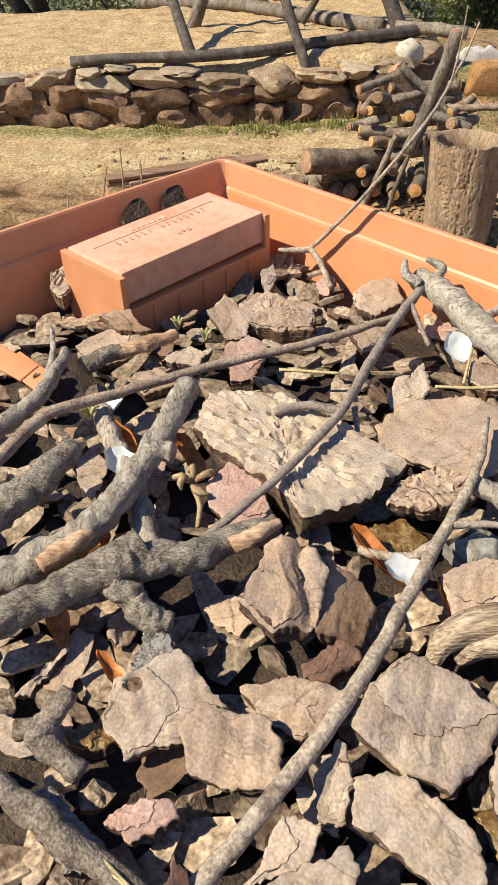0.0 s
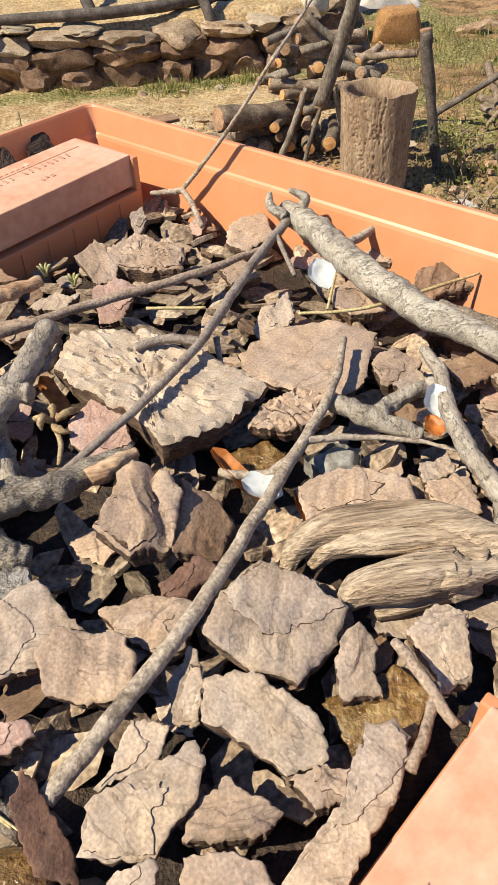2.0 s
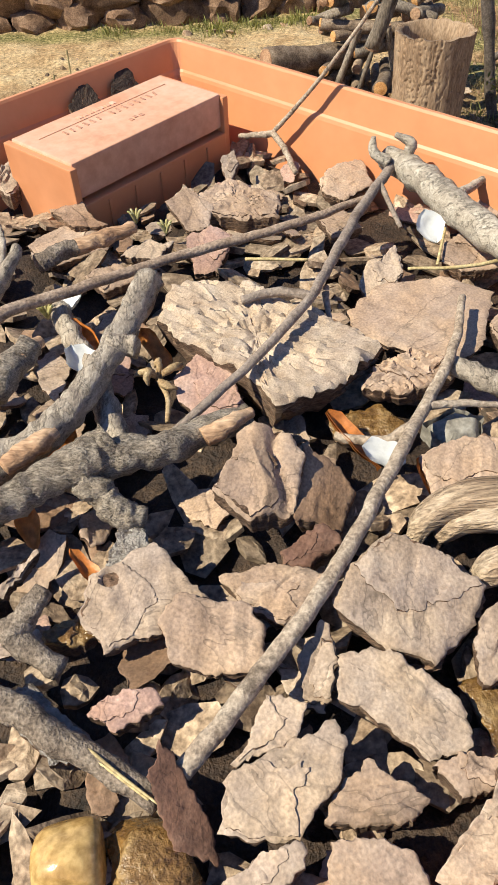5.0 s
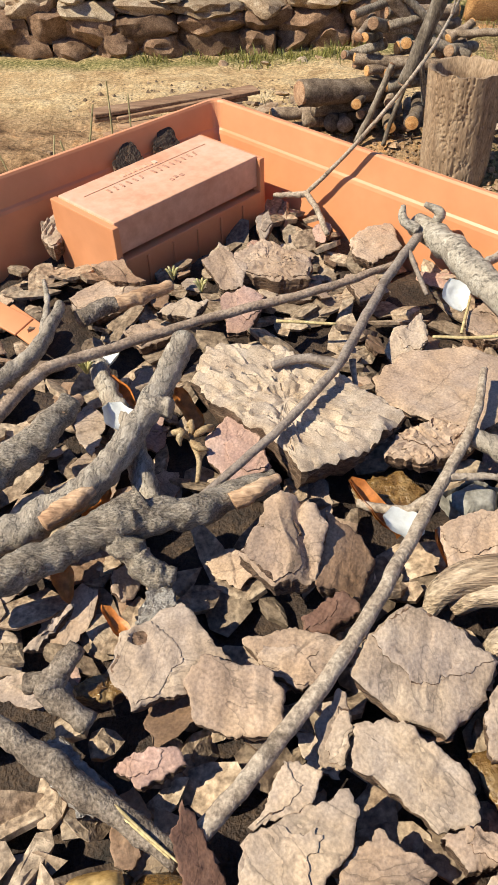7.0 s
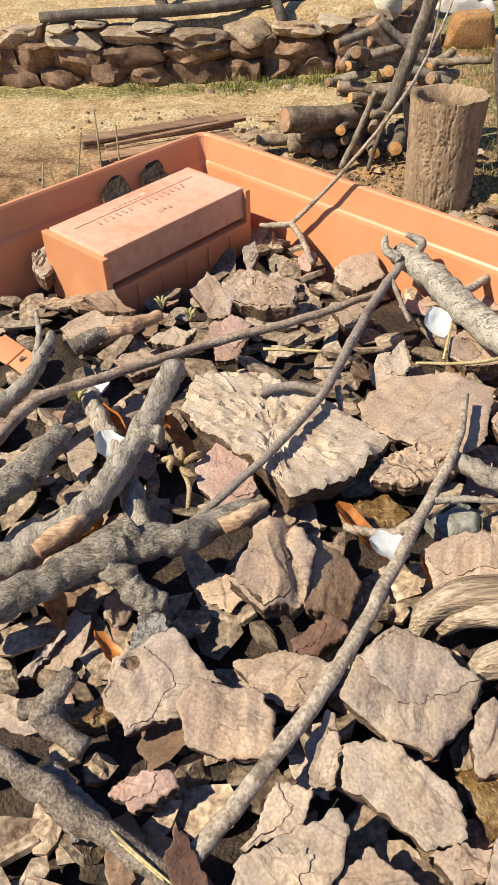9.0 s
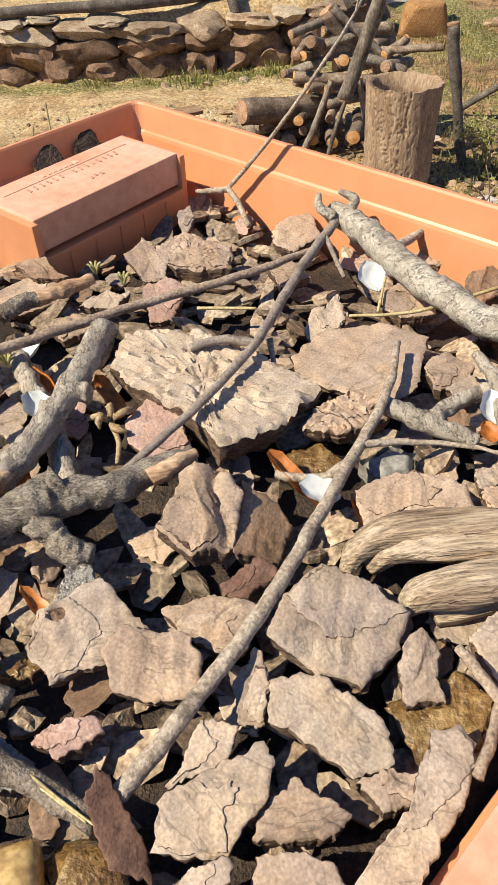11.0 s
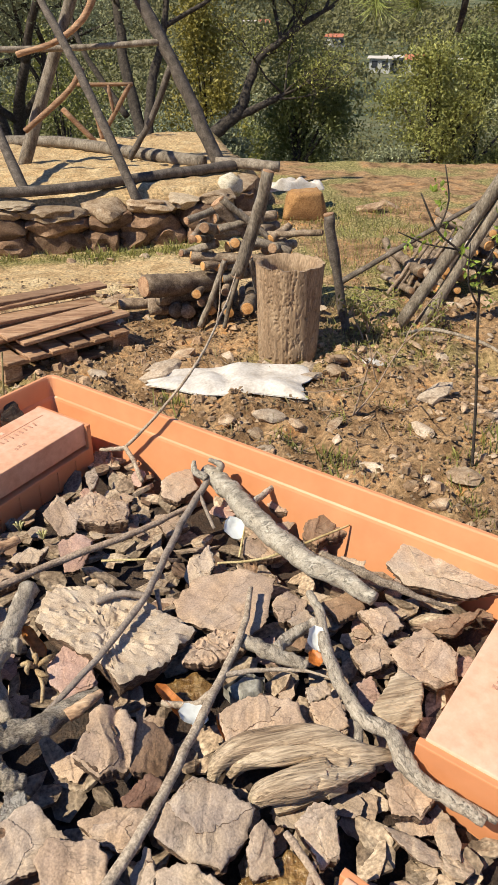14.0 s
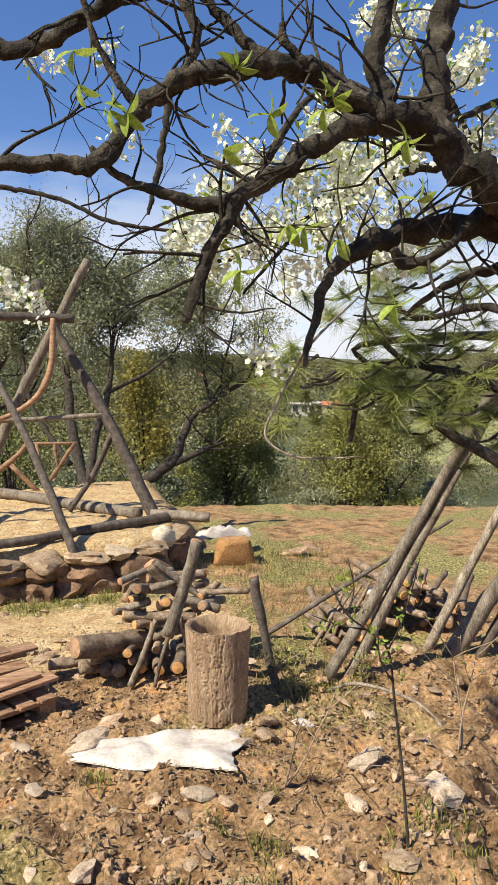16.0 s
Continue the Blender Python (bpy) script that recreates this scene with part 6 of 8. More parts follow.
for k in range(8):
    x = 1.28 + 0.05 * k
    timber("stick", (x, 3.12 + 0.02 * k, 0.02), (x + 0.22, 3.30, 0.20 + 0.02 * (k % 4)), 0.010, 0.007, LOGWOOD, "dark branch on the edge of a log heap", "stick", "log heap", caps=False)

# pole frame on the terrace
frame_poles = holder("tepee", "tepee-like frame of bare poles on the terrace", "tepee")
for nm, pts, m in (
    ("pole", [(0.45, 5.40, 2.10, 0.030), (0.20, 5.40, 1.56, 0.034), (-0.06, 5.38, 0.99, 0.036), (-0.36, 5.30, 0.26, 0.040)], POLE),
    ("pole", [(0.10, 5.45, 1.95, 0.026), (0.25, 5.38, 1.55, 0.032), (0.56, 5.15, 0.95, 0.038), (0.844, 4.90, 0.26, 0.042)], POLE_DARK),
    ("pole", [(-0.16, 5.00, 1.28, 0.020), (0.06, 4.60, 0.80, 0.024), (0.281, 4.25, 0.22, 0.028)], POLE_DARK),
    ("pole", [(-0.60, 5.20, 1.00, 0.024), (-0.45, 4.80, 0.60, 0.028), (-0.30, 4.40, 0.24, 0.030)], POLE_DARK),
    ("beam", [(-0.60, 5.20, 1.64, 0.030), (-0.12, 5.20, 1.665, 0.030), (0.34, 5.20, 1.665, 0.032)], POLE_DARK),
    ("beam", [(-0.60, 5.20, 0.94, 0.018), (0.0, 5.20, 0.955, 0.018), (0.53, 5.15, 0.99, 0.018)], POLE),
    ("branch", [(0.205, 5.18, 1.66, 0.020), (0.19, 5.16, 1.36, 0.022), (0.11, 5.14, 1.14, 0.020), (-0.06, 5.12, 1.00, 0.018), (-0.30, 5.10, 0.92, 0.016)], PLANK),
    ("branch", [(-0.30, 4.95, 0.52, 0.016), (-0.05, 4.95, 0.72, 0.018), (0.06, 4.95, 0.86, 0.014)], PLANK),
    ("brace", [(0.60, 5.12, 0.92, 0.022), (0.47, 5.16, 0.60, 0.020), (0.30, 5.20, 0.30, 0.018)], POLE_DARK),
    ("branch", [(0.02, 5.30, 1.92, 0.020), (0.20, 5.32, 1.74, 0.020)], POLE),
):
    g = Geo()
    tube(g, pts, 10, 8, 0.2, 12, 0.2)
    part(nm, g, m, frame_poles)
for pts, m, lab in (
    ([(-0.9, 3.95 + 0.3, 0.30, 0.026), (-0.10, 4.30, 0.31, 0.028), (0.367, 4.55, 0.31, 0.030), (0.97, 4.86, 0.31, 0.032)], POLE_DARK, "dark beam lying along the terrace edge"),
    ([(-0.8, 6.3, 0.28, 0.040), (-0.156, 6.00, 0.30, 0.040), (0.322, 5.42, 0.31, 0.042), (0.73, 4.95, 0.31, 0.042)], POLE, "pale barkless beam lying on the terrace"),
    ([(0.80, 4.88, 0.32, 0.036), (1.16, 4.74, 0.31, 0.034)], POLE, "short pale log on the terrace edge"),
):
    g = Geo()
    tube(g, pts, 12, 8, 0.15, 10, 0.1)
    thing("beam", g, m, lab, "beam", "beams on the terrace")
bench = holder("trestle", "rough trestle of bare poles behind the frame", "trestle")
for pts in ([(0.02, 6.3, 0.66, 0.014), (0.42, 6.3, 0.66, 0.014)], [(0.10, 6.3, 0.66, 0.016), (0.18, 6.3, 0.20, 0.016)], [(0.24, 6.3, 0.66, 0.014), (0.27, 6.3, 0.44, 0.014)], [(0.40, 6.3, 0.66, 0.018), (0.20, 6.3, 0.34, 0.018)], [(-0.1, 6.25, 0.50, 0.02), (0.12, 6.25, 0.25, 0.02)]):
    g = Geo()
    tube(g, pts, 8, 4, 0.15, 12)
    part("rail", g, PLANK, bench)
g = Geo()
lump(g, (0, 0, 0), (0.075, 0.07, 0.075), 4, 0.25, 3)
thing("pale_boulder", g, mat("pale_stone", [(0.42, 0.35, 0.25), (0.54, 0.46, 0.35), (0.62, 0.56, 0.45)], 10, 0.9, 0.4, rand=0), "rounded pale boulder on the wall's end", "stone", loc=(0.805, 4.45, 0.255))

# pallet with boards
pallet = holder("pallet", "wooden pallet stacked with rough boards", "pallet", (-0.20, 2.80, 0))
pallet.rotation_euler = (0, 0, radians(29))
for k in range(3):
    g = Geo()
    box(g, (0.50, 0.060, 0.016), pose(0, -0.17 + 0.17 * k, 0.066), 0.003)
    part("stringer", g, PLANK, pallet)
    g = Geo()
    box(g, (0.50, 0.060, 0.014), pose(0, -0.17 + 0.17 * k, 0.008), 0.003)
    part("runner", g, PLANK, pallet)
    for q in (-0.215, 0.0, 0.215):
        g = Geo()
        box(g, (0.065, 0.056, 0.046), pose(q, -0.17 + 0.17 * k, 0.036), 0.004)
        part("block", g, PLANK, pallet)
for k in range(6):
    g = Geo()
    box(g, (0.065, 0.44, 0.014), pose(-0.21 + 0.084 * k, 0, 0.080), 0.003)
    part("deck_board", g, PLANK, pallet)
rng = random.Random(8)
for k in range(9):
    g = Geo()
    box(g, (rng.uniform(0.42, 0.60), rng.uniform(0.05, 0.09), 0.014), pose(rng.uniform(-0.04, 0.06), rng.uniform(-0.17, 0.17), 0.096 + 0.0105 * k, rng.uniform(-3, 3), rng.uniform(-2, 2), rng.uniform(-8, 8)), 0.003)
    ob = thing("rough_board", g, PLANK, "rough reddish board stacked on a pallet", "board", "boards on the pallet")
    ob.matrix_world = pose(-0.20, 2.80, 0, 0, 0, 29)

# white sheet with stones on it
def cloth(name, cx, cy, z, sx, sy, yaw, h, seed, material, label, category, n=44):
    g, vs = Geo(), []
    for j in range(n):
        for i in range(n):
            u, v = 2 * i / (n - 1) - 1, 2 * j / (n - 1) - 1
            w = math.atan2(v, u)
            k = 1 + 0.13 * fbm((math.cos(w) * 1.4, math.sin(w) * 1.4, seed), 3)
            x, y = u * sx * k, v * sy * k * (0.72 + 0.28 * math.tanh(2.5 * u + 1.0)) + 0.10 * sy * math.sin(4 * u)
            q = Vector((x * 9, y * 9, seed))
            edge = max(abs(u), abs(v))
            fold = abs(fbm(q * 0.45, 2)) * 1.5 + 0.14 * fbm(q * 1.6, 3)
            vs.append((x, y, h * (0.35 + fold) * (1 - edge ** 6 * 0.8)))
    g.add(vs, [(j * n + i, j * n + i + 1, (j + 1) * n + i + 1, (j + 1) * n + i) for j in range(n - 1) for i in range(n - 1)])
    m = len(vs)
    g.add([(x, y, zz - 0.004) for x, y, zz in vs], [(j * n + i, (j + 1) * n + i, (j + 1) * n + i + 1, j * n + i + 1) for j in range(n - 1) for i in range(n - 1)])
    ob = thing(name, g, material, label, category)
    ob.matrix_world = pose(cx, cy, z, 0, 0, yaw)
    return ob


cloth("white_sheet", 0.415, 2.320, 0.034, 0.270, 0.125, -14, 0.036, 2.0, SHEET, "crumpled white plastic sheet weighted with stones", "sheet")
cloth("white_scrap", 0.948, 2.395, 0.015, 0.045, 0.035, 20, 0.03, 5.0, SHEET, "small white plastic scrap on the ground", "sheet", 14)
cloth("white_cloth", 1.30, 4.92, 0.12, 0.19, 0.06, 5, 0.13, 8.0, SHEET, "crumpled white cloth lying behind a clay block", "cloth", 26)
cloth("white_scrap", 1.66, 3.28, 0.20, 0.05, 0.04, 5, 0.04, 9.0, SHEET, "white plastic scrap on a log heap", "sheet", 14)
g = Geo()
bm = bmesh.new()
bmesh.ops.create_cube(bm, size=1.0)
bmesh.ops.scale(bm, vec=(0.26, 0.13, 0.20), verts=bm.verts)
bmesh.ops.bevel(bm, geom=bm.edges[:], offset=0.032, segments=4, affect="EDGES", profile=0.5)
for v in bm.verts:
    v.co += Vector([fbm(v.co * 9 + Vector((k, 0, 0))) for k in range(3)]) * 0.030
    v.co.x *= 1.06 - 0.26 * max(0.0, (v.co.z + 0.10) / 0.20) ** 2
bm.verts.index_update()
g.add([v.co[:] for v in bm.verts], [[v.index for v in f.verts] for f in bm.faces])
bm.free()
thing("clay_block", g, CLAY, "orange-brown block of clay beside a white cloth", "block", loc=(1.31, 4.66, 0.085))

# ---- stones on the ground ----
rng = random.Random(77)
stone_meshes = []
for k in range(10):
    g = Geo()
    lump(g, (0, 0, 0), (1, rng.uniform(0.55, 0.9), rng.uniform(0.20, 0.5)), 50 + k * 3.7, 0.55, 2, 0.6)
    stone_meshes.append((g.mesh("stone", SLAB, False), g.mesh("stone", SLAB_PALE, False)))


def stone(x, y, size, label, group):
    ob = new("stone", stone_meshes[rng.randrange(10)][0 if rng.random() < 0.65 else 1])
    ob.location, ob.scale = (x, y, terrain(x, y) + size * 0.12), (size, size, size * rng.uniform(0.8, 1.1))
    ob.rotation_euler = (rng.uniform(-0.3, 0.3), rng.uniform(-0.3, 0.3), rng.uniform(0, 6.28))
    return tagged(ob, label, "stone", group)


for x, y, s in ((0.30, 2.60, 0.060), (0.235, 2.50, 0.075), (0.20, 2.41, 0.065), (0.26, 2.32, 0.055), (0.46, 2.58, 0.040), (0.60, 2.56, 0.035), (0.40, 2.27, 0.042), (0.62, 2.25, 0.045), (0.70, 2.30, 0.040), (0.72, 2.42, 0.05), (0.80, 2.33, 0.06), (0.84, 2.42, 0.05), (0.88, 2.28, 0.045), (0.78, 2.48, 0.05), (0.95, 2.50, 0.05), (0.17, 2.36, 0.04)):
    stone(x, y, s, "flat brown field stone round a white sheet", "stones round the sheet")
for k in range(210):
    y = rng.uniform(0.85, 2.6)
    x = rng.uniform(-0.15, 0.62) * y + rng.uniform(-0.1, 0.25)
    if math.hypot(x - 0.705, y - 2.66) < 0.14:
        continue
    stone(x, y, abs(rng.gauss(0, 1)) * 0.017 + 0.013, "small brown stone lying on dry soil", "scattered stones")
for k in range(60):
    x, y = rng.uniform(-0.3, 1.0), rng.uniform(3.0, 3.55)
    stone(x, y, abs(rng.gauss(0, 1)) * 0.02 + 0.015, "pale stone in a line of rubble", "rubble by the woodpile")
for x, y, s in ((-0.1, 3.98, 0.04), (0.02, 4.02, 0.035), (0.10, 4.0, 0.03), (0.27, 4.03, 0.04), (0.36, 4.02, 0.03), (1.75, 4.75, 0.12), (1.95, 4.85, 0.1), (1.62, 3.02, 0.05), (1.55, 3.0, 0.04), (1.70, 2.98, 0.045), (1.25, 2.55, 0.06), (1.05, 2.05, 0.07), (1.22, 1.85, 0.08), (0.95, 1.6, 0.06), (1.12, 1.35, 0.08), (0.98, 1.2, 0.07), (0.8, 1.35, 0.05), (0.55, 1.7, 0.045), (0.5, 2.02, 0.05), (0.35, 1.75, 0.04)):
    stone(x, y, s, "weathered field stone half sunk in the ground", "larger stones")

# gravel, litter and grass
g = Geo()
for k in range(7000):
    y = rng.uniform(0.8, 3.7)
    x = rng.uniform(-0.2, 0.75) * y + rng.uniform(-0.2, 0.4)
    s, z = abs(rng.gauss(0, 1)) * 0.0045 + 0.0025, terrain(x, y)
    a, h = rng.uniform(0, 6.28), s * rng.uniform(0.5, 1.0)
    g.add([(x + s * rng.uniform(0.7, 1.3) * math.cos(a + q), y + s * rng.uniform(0.6, 1.2) * math.sin(a + q), z - 0.001) for q in (0, 1.6, 3.1, 4.7)] + [(x + s * 0.2, y, z + h), (x - s * 0.3, y + s * 0.2, z + h * 0.8)], [(0, 1, 4), (1, 2, 5, 4), (2, 3, 5), (3, 0, 4, 5)])
thing("gravel", g, mat("gravel", [(0.13, 0.08, 0.045), (0.25, 0.165, 0.10), (0.40, 0.29, 0.195)], 3, 0.9, 0.3, rand=0.45, island=True), "gravel and clods strewn over the soil", "gravel", kind="stuff", smooth=False)


g = Geo()
for k in range(2600):
    y = rng.uniform(0.85, 3.1)
    x = rng.uniform(-0.2, 0.72) * y + rng.uniform(-0.2, 0.4)
    if fbm((x * 2.2, y * 2.2, 5), 3) < -0.06:
        continue
    s = abs(rng.gauss(0, 1)) * 0.008 + 0.005
    a, h, z = rng.uniform(0, 6.28), s * rng.uniform(0.5, 1.1), terrain(x, y)
    low = [(x + s * rng.uniform(0.7, 1.3) * math.cos(a + q), y + s * rng.uniform(0.7, 1.2) * math.sin(a + q), z - 0.002) for q in (0, 1.2, 2.5, 3.7, 5.0)]
    top = [(x + 0.6 * s * rng.uniform(0.6, 1.3) * math.cos(a + q), y + 0.6 * s * rng.uniform(0.6, 1.2) * math.sin(a + q), z + h * rng.uniform(0.7, 1.1)) for q in (0, 1.2, 2.5, 3.7, 5.0)]
    g.add(low + top, [(q, (q + 1) % 5, 5 + (q + 1) % 5, 5 + q) for q in range(5)] + [(5, 6, 7), (5, 7, 8), (5, 8, 9)])
thing("earth_clods", g, mat("earth_clod", [(0.22, 0.125, 0.065), (0.36, 0.225, 0.13), (0.48, 0.33, 0.21)], 30, 0.95, 0.6, rand=0.45, island=True, dist=0.004), "crumbled reddish clods and chips of stone", "clods", kind="stuff", smooth=False)


def blades(name, spots, material, label, height, count, seed):
    g, r = Geo(), random.Random(seed)
    for cx, cy, rad, amount in spots:
        for k in range(int(count * amount)):
            x, y = cx + r.gauss(0, rad), cy + r.gauss(0, rad)
            h, w = height * r.uniform(0.4, 1.2), height * 0.035
            a, lean = r.uniform(0, 6.28), r.uniform(0.05, 0.6) * h
            z = terrain(x, y) - 0.004
            dx, dy = math.cos(a), math.sin(a)
            g.add([(x - dy * w, y + dx * w, z), (x + dy * w, y - dx * w, z), (x + dx * lean * 0.4 + dy * w * 0.6, y + dy * lean * 0.4 - dx * w * 0.6, z + h * 0.6), (x + dx * lean, y + dy * lean, z + h)], [(0, 1, 2), (0, 2, 3)])
    return thing(name, g, material, label, "grass", kind="stuff")


rng = random.Random(3)
blades("green_grass", [(rng.uniform(-0.5, 0.75), 4.08, 0.05, 1.5) for _ in range(8)] + [(1.1 + 0.9 * rng.random(), 3.5 + 1.3 * rng.random(), 0.10, 0.8) for _ in range(50)] + [(0.9 + 0.5 * rng.random(), 2.5 + 0.4 * rng.random(), 0.05, 0.8) for _ in range(14)] + [(rng.uniform(0.2, 1.1), rng.uniform(1.2, 2.3), 0.025, 0.5) for _ in range(24)], GREEN, "short green grass tufts", 0.040, 60, 4)
blades("dry_grass", [(rng.uniform(-0.2, 0.55) * (1 + q / 20), 1.0 + 2.6 * q / 40, 0.12, 0.6) for q in range(40)] + [(1.0 + rng.random(), 3.2 + 2 * rng.random(), 0.15, 1) for _ in range(40)] + [(1.10, 3.05, 0.06, 6)], DRYGRASS, "dry straw-coloured grass and litter", 0.045, 50, 5)
blades("low_weeds", [(0.42, 4.06, 0.04, 2), (0.04, 4.02, 0.05, 2), (0.21, 2.20, 0.03, 1.2), (1.12, 1.72, 0.05, 2), (1.20, 1.58, 0.05, 2), (1.33, 1.45, 0.06, 2), (0.62, 1.75, 0.03, 1)], GREEN, "small leafy green weeds", 0.055, 60, 6)
g, r = Geo(), random.Random(9)
for k in range(420):
    y = r.uniform(0.9, 3.0)
    x = r.uniform(-0.15, 0.62) * y + r.uniform(-0.1, 0.3)
    a, ln, z = r.uniform(0, 6.28), r.uniform(0.02, 0.10), terrain(x, y) + 0.005
    tube(g, [(x, y, z, 0.0016), (x + ln * 0.5 * math.cos(a), y + ln * 0.5 * math.sin(a), z + 0.006, 0.0016), (x + ln * math.cos(a + 0.2), y + ln * math.sin(a + 0.2), z, 0.001)], 4, 2, 0.1)
thing("twig_litter", g, LOGWOOD, "fallen twigs scattered over the soil", "litter", kind="stuff")
g, r = Geo(), random.Random(12)
sp = []
for k in range(4200):
    y = r.uniform(0.9, 3.0)
    x = r.uniform(-0.15, 0.62) * y + r.uniform(-0.1, 0.3)
    sp.append((x, y, terrain(x, y) + 0.004))
leaves(g, sp, 0.022, 0.012, r, 0.15, 0.1)
thing("leaf_litter", g, mat("dead_leaves", [(0.16, 0.085, 0.04), (0.27, 0.165, 0.085), (0.38, 0.26, 0.15)], 8, 0.8, 0.0, rand=0.4, island=True), "fallen brown leaves on the soil", "litter", kind="stuff")


# ---- trees and shrubs ----
def grow(geo, tips, start, way, length, radius, depth, rng, twist=0.5, kids=3, rise=0.15, ratio=0.68):
    """A limb that divides again and again; the tips are gathered for leaves."""
    pts, p, d = [(*start, radius)], Vector(start), Vector(way).normalized()
    steps = 4
    for s in range(steps):
        d = (d + Vector((rng.gauss(0, 1), rng.gauss(0, 1), rng.gauss(0, 0.7) + rise)) * twist * 0.35).normalized()
        p = p + d * length / steps
        pts.append((*p, radius * (1 - 0.45 * (s + 1) / steps)))
        if depth <= 1:
            tips.append(p.copy())
    tube(geo, pts, 5 if depth < 2 else 7, 2, 0.15, 6 / max(length, 0.1))
    if depth > 0:
        for k in range(kids):
            at = Vector(pts[rng.randint(2, steps)][:3])
            nd = (d + Vector((rng.gauss(0, 1), rng.gauss(0, 1), rng.gauss(0, 0.8) + rise)) * 0.75).normalized()
            grow(geo, tips, at, nd, length * ratio * rng.uniform(0.8, 1.15), radius * 0.55, depth - 1, rng, twist, kids, rise, ratio)


def tree(name, x, y, height, radius, label, leaf_mat, per_tip, leaf, seed, depth=3, kids=3, stems=1, lean=(0, 0), spread=0.3, z=None, bark=None, rise=0.25, twist=0.5):
    top = holder(name, label, "shrub" if "shrub" in name else "tree", (x, y, terrain(x, y) if z is None else z))
    rng, g, tips = random.Random(seed), Geo(), []
    for s in range(stems):
        w = Vector((lean[0] + rng.gauss(0, 0.25) * (stems > 1), lean[1] + rng.gauss(0, 0.25) * (stems > 1), 1))
        grow(g, tips, (rng.gauss(0, 0.1) * (stems > 1), rng.gauss(0, 0.1) * (stems > 1), -0.1), w, height * 0.42, radius, depth, rng, twist, kids, rise)
    part("trunk", g, bark or TRUNK, top)
    sp = []
    for t in tips:
        for k in range(per_tip):
            sp.append(t + Vector((rng.gauss(0, 1), rng.gauss(0, 1), rng.gauss(0, 1))) * spread * height * 0.12)
    g = Geo()
    leaves(g, sp, leaf, leaf * 0.42, rng)
    tagged(part("crown", g, leaf_mat, top), kind="stuff")
    return top


def bush(name, x, y, z, rx, ry, rz, label, leaf_mat, count, leaf, seed, clumps=26):
    """A dense, uneven crown on short stems."""
    top = holder(name, label, "shrub" if "shrub" in name else "tree", (x, y, z))
    rng, g = random.Random(seed), Geo()
    cs = []
    for k in range(clumps):
        d = Vector((rng.gauss(0, 1), rng.gauss(0, 1), rng.gauss(0, 1))).normalized() * rng.uniform(0.3, 1.0)
        cs.append(Vector((d.x * rx * (1 - 0.45 * max(0, d.z)), d.y * ry * (1 - 0.45 * max(0, d.z)), rz + d.z * rz)))
    for c in cs[::2]:
        tube(g, [(rng.gauss(0, 0.04), rng.gauss(0, 0.04), -0.1, 0.035), (c.x * 0.4, c.y * 0.4, c.z * 0.5, 0.02), (*c, 0.006)], 5, 3, 0.15, 6)
    tagged(part("stem", g, TRUNK, top), kind="stuff")
    g, sp = Geo(), []
    for k in range(count):
        c = cs[rng.randrange(clumps)]
        s = 0.21 * (0.5 + 0.8 * rng.random())
        sp.append(c + Vector((rng.gauss(0, rx * s), rng.gauss(0, ry * s), rng.gauss(0, rz * s * 0.8))))
    leaves(g, sp, leaf, leaf * 0.45, rng)
    tagged(part("crown", g, leaf_mat, top), kind="stuff")
    return top


def slope_tree(name, label, limbs, material, per_tip, leaf, seed, twigs, spread):
    """A tree on the slope: its limbs as drawn, with twigs grown along them and leaves at the tips."""
    base = Vector(limbs[0][0][:3])
    top = holder(name, label, "tree", base)
    r, tips, fine = random.Random(seed), [], Geo()
    for pts in limbs:
        g = Geo()
        tube(g, [(x - base.x, y - base.y, z - base.z, q) for x, y, z, q in pts], 10, 7, 0.25, 7, 0.5, pts[0][0])
        part("limb" if pts is not limbs[0] else "trunk", g, TRUNK, top)
        line = spline(pts, 6)
        for k in range(twigs):
            i = r.randrange(len(line) // 2, len(line))
            d = Vector(line[i][:3] - line[max(i - 2, 0)][:3]).normalized() + Vector((r.gauss(0, 0.8), r.gauss(0, 0.8), r.gauss(0.3, 0.6)))
            grow(fine, tips, Vector(line[i][:3]) - base, d, r.uniform(0.25, 0.5), min(line[i][3] * 0.5, 0.012), 2, r, 0.4, 3, 0.2)
    tagged(part("twig", fine, TRUNK, top), kind="stuff")
    g = Geo()
    leaves(g, [t + Vector((r.gauss(0, 1), r.gauss(0, 1), r.gauss(0, 1))) * spread for t in tips for _ in range(per_tip)], leaf, leaf * 0.42, r)
    tagged(part("crown", g, material, top), kind="stuff")
    return top


